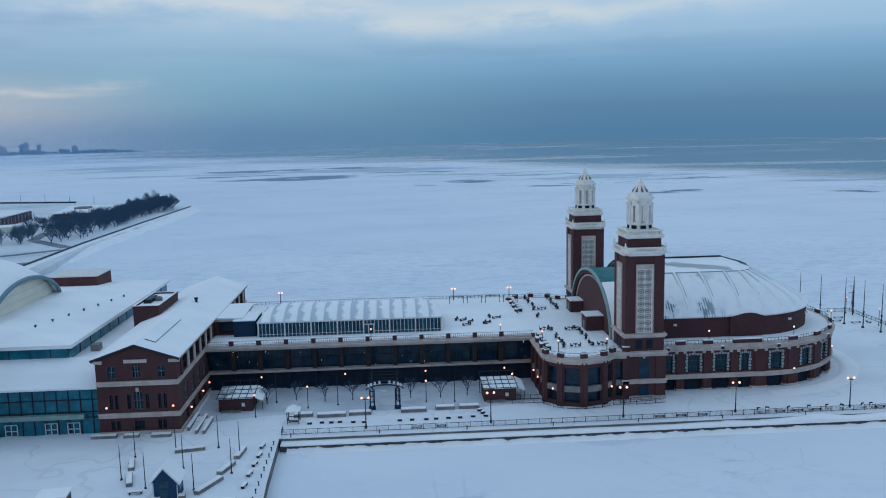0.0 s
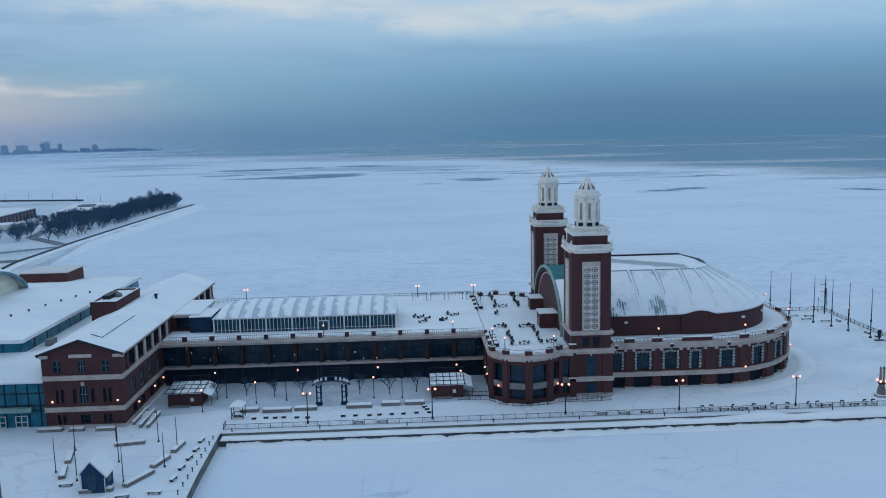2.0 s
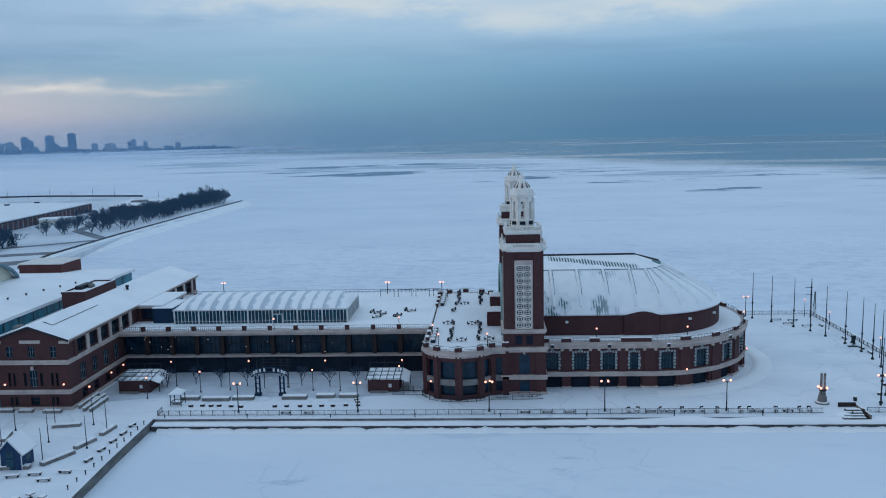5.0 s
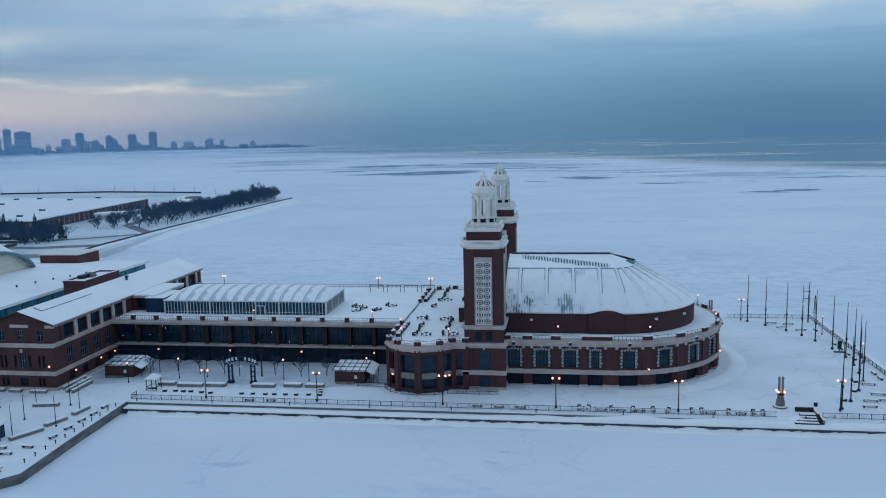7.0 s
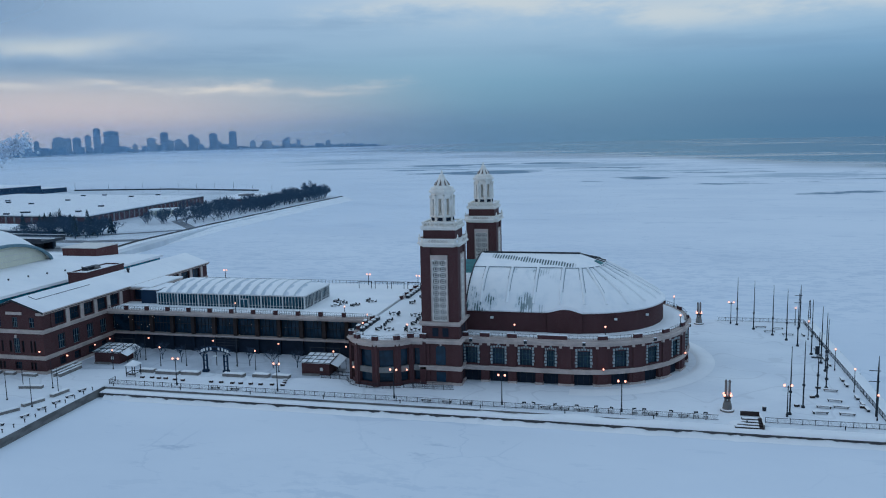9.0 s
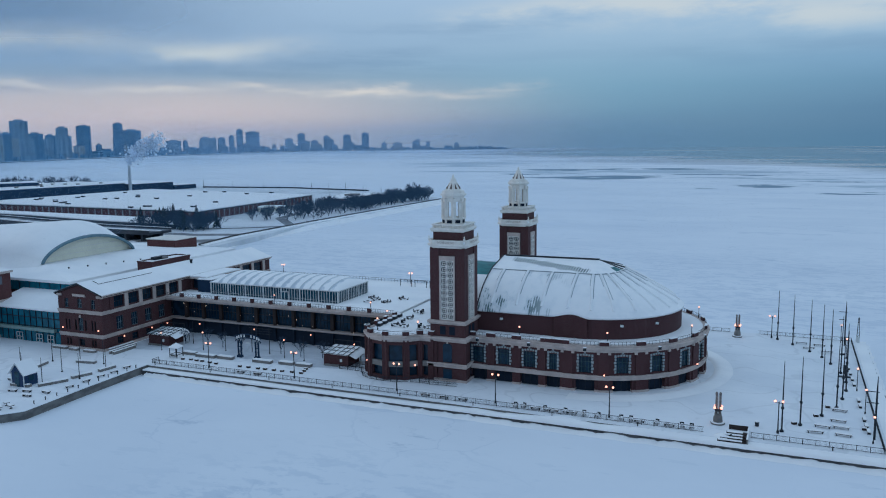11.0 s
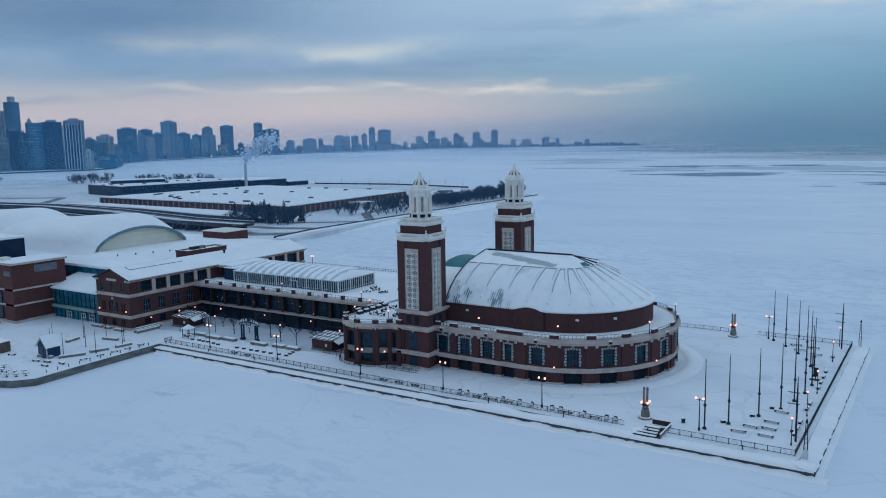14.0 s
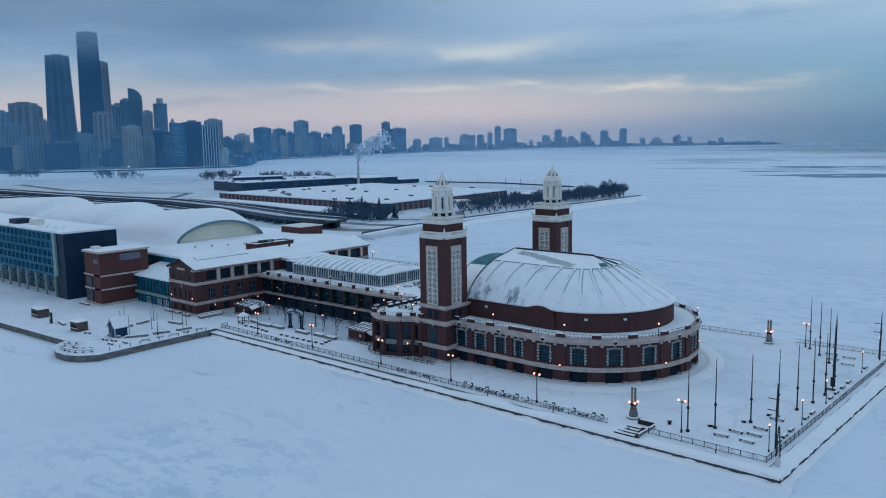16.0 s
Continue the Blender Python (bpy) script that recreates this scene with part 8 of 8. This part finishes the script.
part("side_panel", Shape().box(123.2, 126.8, 161.0, 161.25, 0, 0.9), WOOD, steps)
drift = Shape()
drift.lathe(122.6, 156.4, [(3.4, -0.6), (2.4, -0.2), (1.5, 0.25), (0.6, 0.5), (0.1, 0.55)], 14, 0, 0.7)
part("snow_drift", drift, SNOW, steps, "snow drift burying the steps", True)
bin_ = thing("litter_bin", (128.3, 164.8, 0), "dark round litter bin in the snow", "bin")
part("body", Shape().lathe(128.3, 164.8, [(0.38, 0), (0.42, 0.9)], 10), DARK, bin_)
part("lid", Shape().lathe(128.3, 164.8, [(0.45, 0.9), (0.4, 1.05), (0.1, 1.12)], 10), SNOW, bin_)
ban = thing("banner_stand", (146.8, 208, 0), "dark leaf-shaped banner stand", "banner")
part("panel", Shape().box(146.2, 147.2, 207.95, 208.05, 0.9, 3.0), DARK, ban)
part("base", Shape().box(145.4, 148.0, 207.5, 208.5, 0, 0.2), DARK, ban)
part("post", Shape().box(146.6, 146.8, 207.9, 208.1, 0.2, 0.9), DARK, ban)


# ---- roof terrace furniture ----
def terrace_table():
    ob = thing("terrace_table", (0, 0, 0), "dark terrace table with folded chairs in the snow", "table", "terrace tables")
    part("top", Shape().lathe(0, 0, [(0.55, 0.68), (0.55, 0.75)], 10), DARK, ob)
    part("stem", Shape().lathe(0, 0, [(0.3, 0), (0.3, 0.05), (0.06, 0.08), (0.06, 0.68)], 8), DARK, ob)
    for u in (-0.95, 0.95):
        part("chair_seat", Shape().box(u - 0.26, u + 0.26, -0.26, 0.26, 0.25, 0.55), DARK, ob)
        part("chair_back", Shape().box(u + (0.2 if u > 0 else -0.26), u + (0.26 if u > 0 else -0.2), -0.24, 0.24, 0.46, 0.95), DARK, ob)
        for b in (-0.2, 0.2):
            part("chair_leg", Shape().box(u - 0.03, u + 0.03, b - 0.03, b + 0.03, 0, 0.4), DARK, ob)
    return ob


table = terrace_table()
random.seed(31)
spots = []
for x, ys in ((41.8, (176.5, 180.9, 185.4, 193.0)), (48.3, (177.4, 183.6, 188.2, 192.2)), (42.0, (216.4, 221.5, 226.0, 229.6, 232.3)), (48.2, (216.8, 220.6, 224.5, 229.0))):
    for y in ys:
        spots.append((x + random.uniform(-0.3, 0.3), y, 10.84, 0, 0, random.uniform(70, 110)))
spots += [(44.2, 176.3, 10.84, 0, 0, 5), (50.6, 177.0, 10.84, 0, 0, 10), (40.2, 193.2, 10.84, 0, 0, 5), (46.3, 192.4, 10.84, 0, 0, 25), (41.2, 207.7, 10.84, 0, 0, 70), (43.9, 216.2, 10.84, 0, 0, 8)]
spots += [(21 + random.uniform(-2, 9), 199 + random.uniform(0, 9), 11.0, 0, 0, random.uniform(0, 90)) for _ in range(8)]
table.matrix_basis = pose(*spots[0])
for p in spots[1:]:
    copy_thing(table, pose(*p))
for y in (174.6, 177.4, 180.2, 183.0, 185.8, 214.6, 217.4, 220.2, 223.0, 225.8, 228.6):
    box = single("terrace_planter", Shape().box(37.2, 38.2, y, y + 2.0, 10.84, 11.6), DARK, (37.7, y + 1, 10.84), "dark planter box with snow on the terrace edge", "planter", "terrace planters")
    part("snow_fill", Shape().lathe(37.7, y + 1, [(0.62, 11.6), (0.55, 11.8), (0.2, 11.95)], 8, 0, 1.5), SNOW, box)
for k in range(4):
    x = 19 + 5.2 * k
    fr = thing("pergola_frame", (x, 226, 11), "open dark metal pergola frame on the terrace", "pergola", "terrace pergolas")
    for u in (0, 4.0):
        part("post", Shape().box(x + u - 0.07, x + u + 0.07, 225.9, 226.1, 11, 13.4), DARK, fr)
    part("beam", Shape().box(x - 0.2, x + 4.2, 225.9, 226.1, 13.3, 13.45), DARK, fr)
for x, y in ((-29.9, 232.6), (20.5, 230.6), (36.8, 229.8)):
    ob = thing("street_lamp", (x, y, 11), "dark lamp post with two lit globes on the terrace edge", "street lamp", "rear lamps")
    part("post", Shape().lathe(x, y, [(0.13, 11.0), (0.09, 14.6)], 8), DARK, ob)
    for u in (-0.45, 0.45):
        b = Shape()
        globe(b, x + u, y, 14.8, 0.26)
        part("globe", b, LAMP, ob, "", True)
for s in (6, 24, 38, 50):
    p = along(s, -0.6, DR)
    ob = thing("flood_lamp", (*along(s, 0.35, DR), 14.2), "small pale flood lamp on the drum wall", "lamp", "drum lamps")
    q = along(s, 0.3, DR)
    part("housing", Shape().box(q[0] - 0.35, q[0] + 0.35, q[1] - 0.25, q[1] + 0.2, 13.9, 14.4), FRAME, ob)
    part("bracket", Shape().box(q[0] - 0.06, q[0] + 0.06, q[1] - 0.1, q[1] + 0.35, 14.4, 14.6), DARK, ob)


# ---- trees ----
def grow(shape, start, way, length, thick, depth, rng):
    """A tapering limb that forks into finer ones."""
    end = start + way * length
    shape.tube(start, end, thick, thick * 0.66, 5 if depth > 2 else 3)
    if depth == 0:
        return
    for k in range(3):
        turn = Vector((rng.uniform(-1, 1), rng.uniform(-1, 1), rng.uniform(-0.25, 0.7)))
        nway = (way * rng.uniform(0.7, 1.1) + turn * 0.85).normalized()
        s = start.lerp(end, rng.uniform(0.55, 1.0)) if k else end
        grow(shape, s, nway, length * rng.uniform(0.58, 0.8), thick * 0.70, depth - 1, rng)


def bare_tree(tall, seed, label, group, depth=5, thick=0.16, low=0.22, limbs=3, lean=0.55):
    rng = random.Random(seed)
    ob = thing("tree", (0, 0, 0), label, "tree", group)
    trunk = Shape()
    trunk.tube((0, 0, -0.1), (0.05, 0, tall * low), thick * 1.25, thick, 7)
    part("trunk", trunk, BARK, ob)
    crown = Shape()
    for k in range(limbs):
        a = k * 6.3 / limbs + rng.random()
        out = lean * (1 if k % 2 == 0 else 0.55)
        grow(crown, Vector((0.05, 0, tall * (low - 0.01))), Vector((out * math.cos(a), out * math.sin(a), 1)).normalized(), tall * 0.27, thick * 0.8, depth, rng)
    part("crown", crown, BARK, ob, "bare spreading branches")
    return ob


YARD = [(-26.3, 177.0), (-20.0, 179.0), (-13.3, 177.2), (-7.0, 177.6), (6.2, 177.2), (13.0, 176.6), (19.2, 177.5)]
for k in range(3):
    t = bare_tree(5.4, 50 + k, "small bare winter tree in the courtyard snow", "courtyard trees", 4, 0.10)
    mine = YARD[k::3]
    t.matrix_basis = pose(*mine[0], 0)
    for x, y in mine[1:]:
        copy_thing(t, pose(x, y, 0, 0, 0, 77 * x))
rng = random.Random(5)
woods = [[] for _ in range(4)]
for k in range(185):
    u = rng.random() ** 0.8
    x = -184 - (52 if u < 0.45 else 34) * rng.random() * (1.1 - u * 0.5) - 3 * u + (6 if u > 0.85 else 0)
    y = 476 + 236 * u
    woods[k % 4].append((x, y, rng.uniform(0, 360), rng.uniform(0.5, 0.82) * (1 + 0.3 * u) * (1.1 if u > 0.9 else 1)))
for k in range(48):
    woods[k % 4].append((-212 - 52 * rng.random(), 404 + 34 * rng.random(), rng.uniform(0, 360), rng.uniform(0.6, 0.95)))
groves = [(-690 - 62 * k, 768 - 14 * k) for k in (0, 0.7, 1.5, 3, 3.7, 6.4, 7.3, 10.3, 11.2)]
for k in range(60):
    cx, cy = groves[k % len(groves)]
    woods[k % 4].append((cx + rng.uniform(-22, 22), cy + rng.uniform(-9, 9), rng.uniform(0, 360), rng.uniform(0.85, 1.35)))
for k in range(4):
    t = bare_tree(13.5, 80 + k, "bare dark winter tree on the waterworks shore", "shore trees", 4, 0.26, 0.10, 5, 1.2)
    for i, (x, y, a, s) in enumerate(woods[k]):
        m = pose(x, y, 0.9, 0, 0, a)
        if i == 0:
            t.matrix_basis = m
        else:
            copy_thing(t, m).scale = (s, s, s * rng.uniform(0.95, 1.6))


PINE = material("dark_pine_needles", (.018, .034, .036), (.010, .022, .026), 1.5, 0.3, 0.9)


def pine(tall, seed):
    rng = random.Random(seed)
    ob = thing("pine_tree", (0, 0, 0), "dark snow-dusted pine by the waterworks road", "tree", "waterworks pines")
    part("trunk", Shape().tube((0, 0, -0.1), (0, 0, tall * 0.9), 0.28, 0.06, 6), BARK, ob)
    crown = Shape()
    for k in range(120):
        u = (k + rng.random()) / 120
        z = tall * (0.1 + 0.9 * u)
        reach = tall * 0.30 * (1 - u) ** 0.8 * rng.uniform(0.65, 1.1) + 0.15
        a = k * 2.4 + rng.random()
        tip = Vector((reach * math.cos(a), reach * math.sin(a), z - reach * 0.35))
        side = Vector((-math.sin(a), math.cos(a), 0)) * (0.25 + reach * 0.22)
        root = Vector((0, 0, z))
        mid = root.lerp(tip, 0.55) + Vector((0, 0, 0.12))
        crown.add([root, mid + side, tip, mid - side, mid - Vector((0, 0, 0.35))], [(0, 1, 2, 3), (0, 4, 1), (1, 4, 2), (2, 4, 3), (3, 4, 0)])
    part("crown", crown, PINE, ob, "drooping dark needle boughs")
    return ob


for k in range(3):
    t = pine(11.0 + 2.0 * k, 60 + k)
    mine = [(-252, 421), (-262, 428), (-246, 414), (-270, 433), (-228, 412), (-258, 437), (-222, 420), (-240, 424), (-234, 432), (-216, 430), (-275, 424)][k::3]
    t.matrix_basis = pose(*mine[0], 0.9)
    for x, y in mine[1:]:
        copy_thing(t, pose(x, y, 0.9, 0, 0, 53 * x))


# ---- steam from the chimney ----
def steam_material():
    m = bpy.data.materials.new("steam")
    m.use_nodes = True
    t = m.node_tree
    t.nodes.clear()
    place = t.nodes.new("ShaderNodeNewGeometry").outputs["Position"]
    puff = noise_of(t, place, 9.0, 5, 0.65)
    clear_air = t.nodes.new("ShaderNodeBsdfTransparent")
    lit = node(t, "ShaderNodeBsdfDiffuse", Color=(.80, .88, .97, 1))
    through_it = node(t, "ShaderNodeBsdfTranslucent", Color=(.80, .88, .97, 1))
    drops = t.nodes.new("ShaderNodeMixShader")
    t.links.new(lit.outputs[0], drops.inputs[1])
    t.links.new(through_it.outputs[0], drops.inputs[2])
    blend = t.nodes.new("ShaderNodeMixShader")
    t.links.new(maths(t, "ADD", 0.40, maths(t, "MULTIPLY", span(t, puff, 0.35, 0.65), 0.4)), blend.inputs[0])
    t.links.new(clear_air.outputs[0], blend.inputs[1])
    t.links.new(drops.outputs[0], blend.inputs[2])
    t.links.new(blend.outputs[0], t.nodes.new("ShaderNodeOutputMaterial").inputs[0])
    return m


plume = Shape()
rng = random.Random(3)
for k in range(620):
    u = rng.random() ** 0.8
    spread = 1.8 + 12 * min(1.0, u * 2.6)
    drift = 40 * max(0.0, u - 0.18)
    cx = -551 + 0.68 * drift + rng.gauss(0, 0.40) * spread
    cy = 701 + 0.74 * drift + rng.gauss(0, 0.40) * spread
    cz = 33 + 27 * u ** 0.75 + rng.gauss(0, 0.40) * spread * 0.8
    r = rng.uniform(0.4, 1.7) * (0.6 + 0.5 * u)
    rows = []
    for i in range(7):
        ph = math.pi * i / 6
        row = []
        for j in range(10):
            th = 2 * math.pi * j / 9
            d = Vector((math.sin(ph) * math.cos(th), math.sin(ph) * math.sin(th), math.cos(ph)))
            q = r * (1 + 0.5 * noise.noise(d * 1.4 + Vector((k, 0, 0)))) if j < 9 else 0
            row.append((cx + d.x * q, cy + d.y * q, max(32.3, cz + d.z * q)) if j < 9 else row[0])
        rows.append(row)
    plume.sheet(rows)
single("steam_plume", plume, steam_material(), (-551, 701, 33), "ragged white steam drifting from the chimney", "steam", kind="stuff", smooth=True)
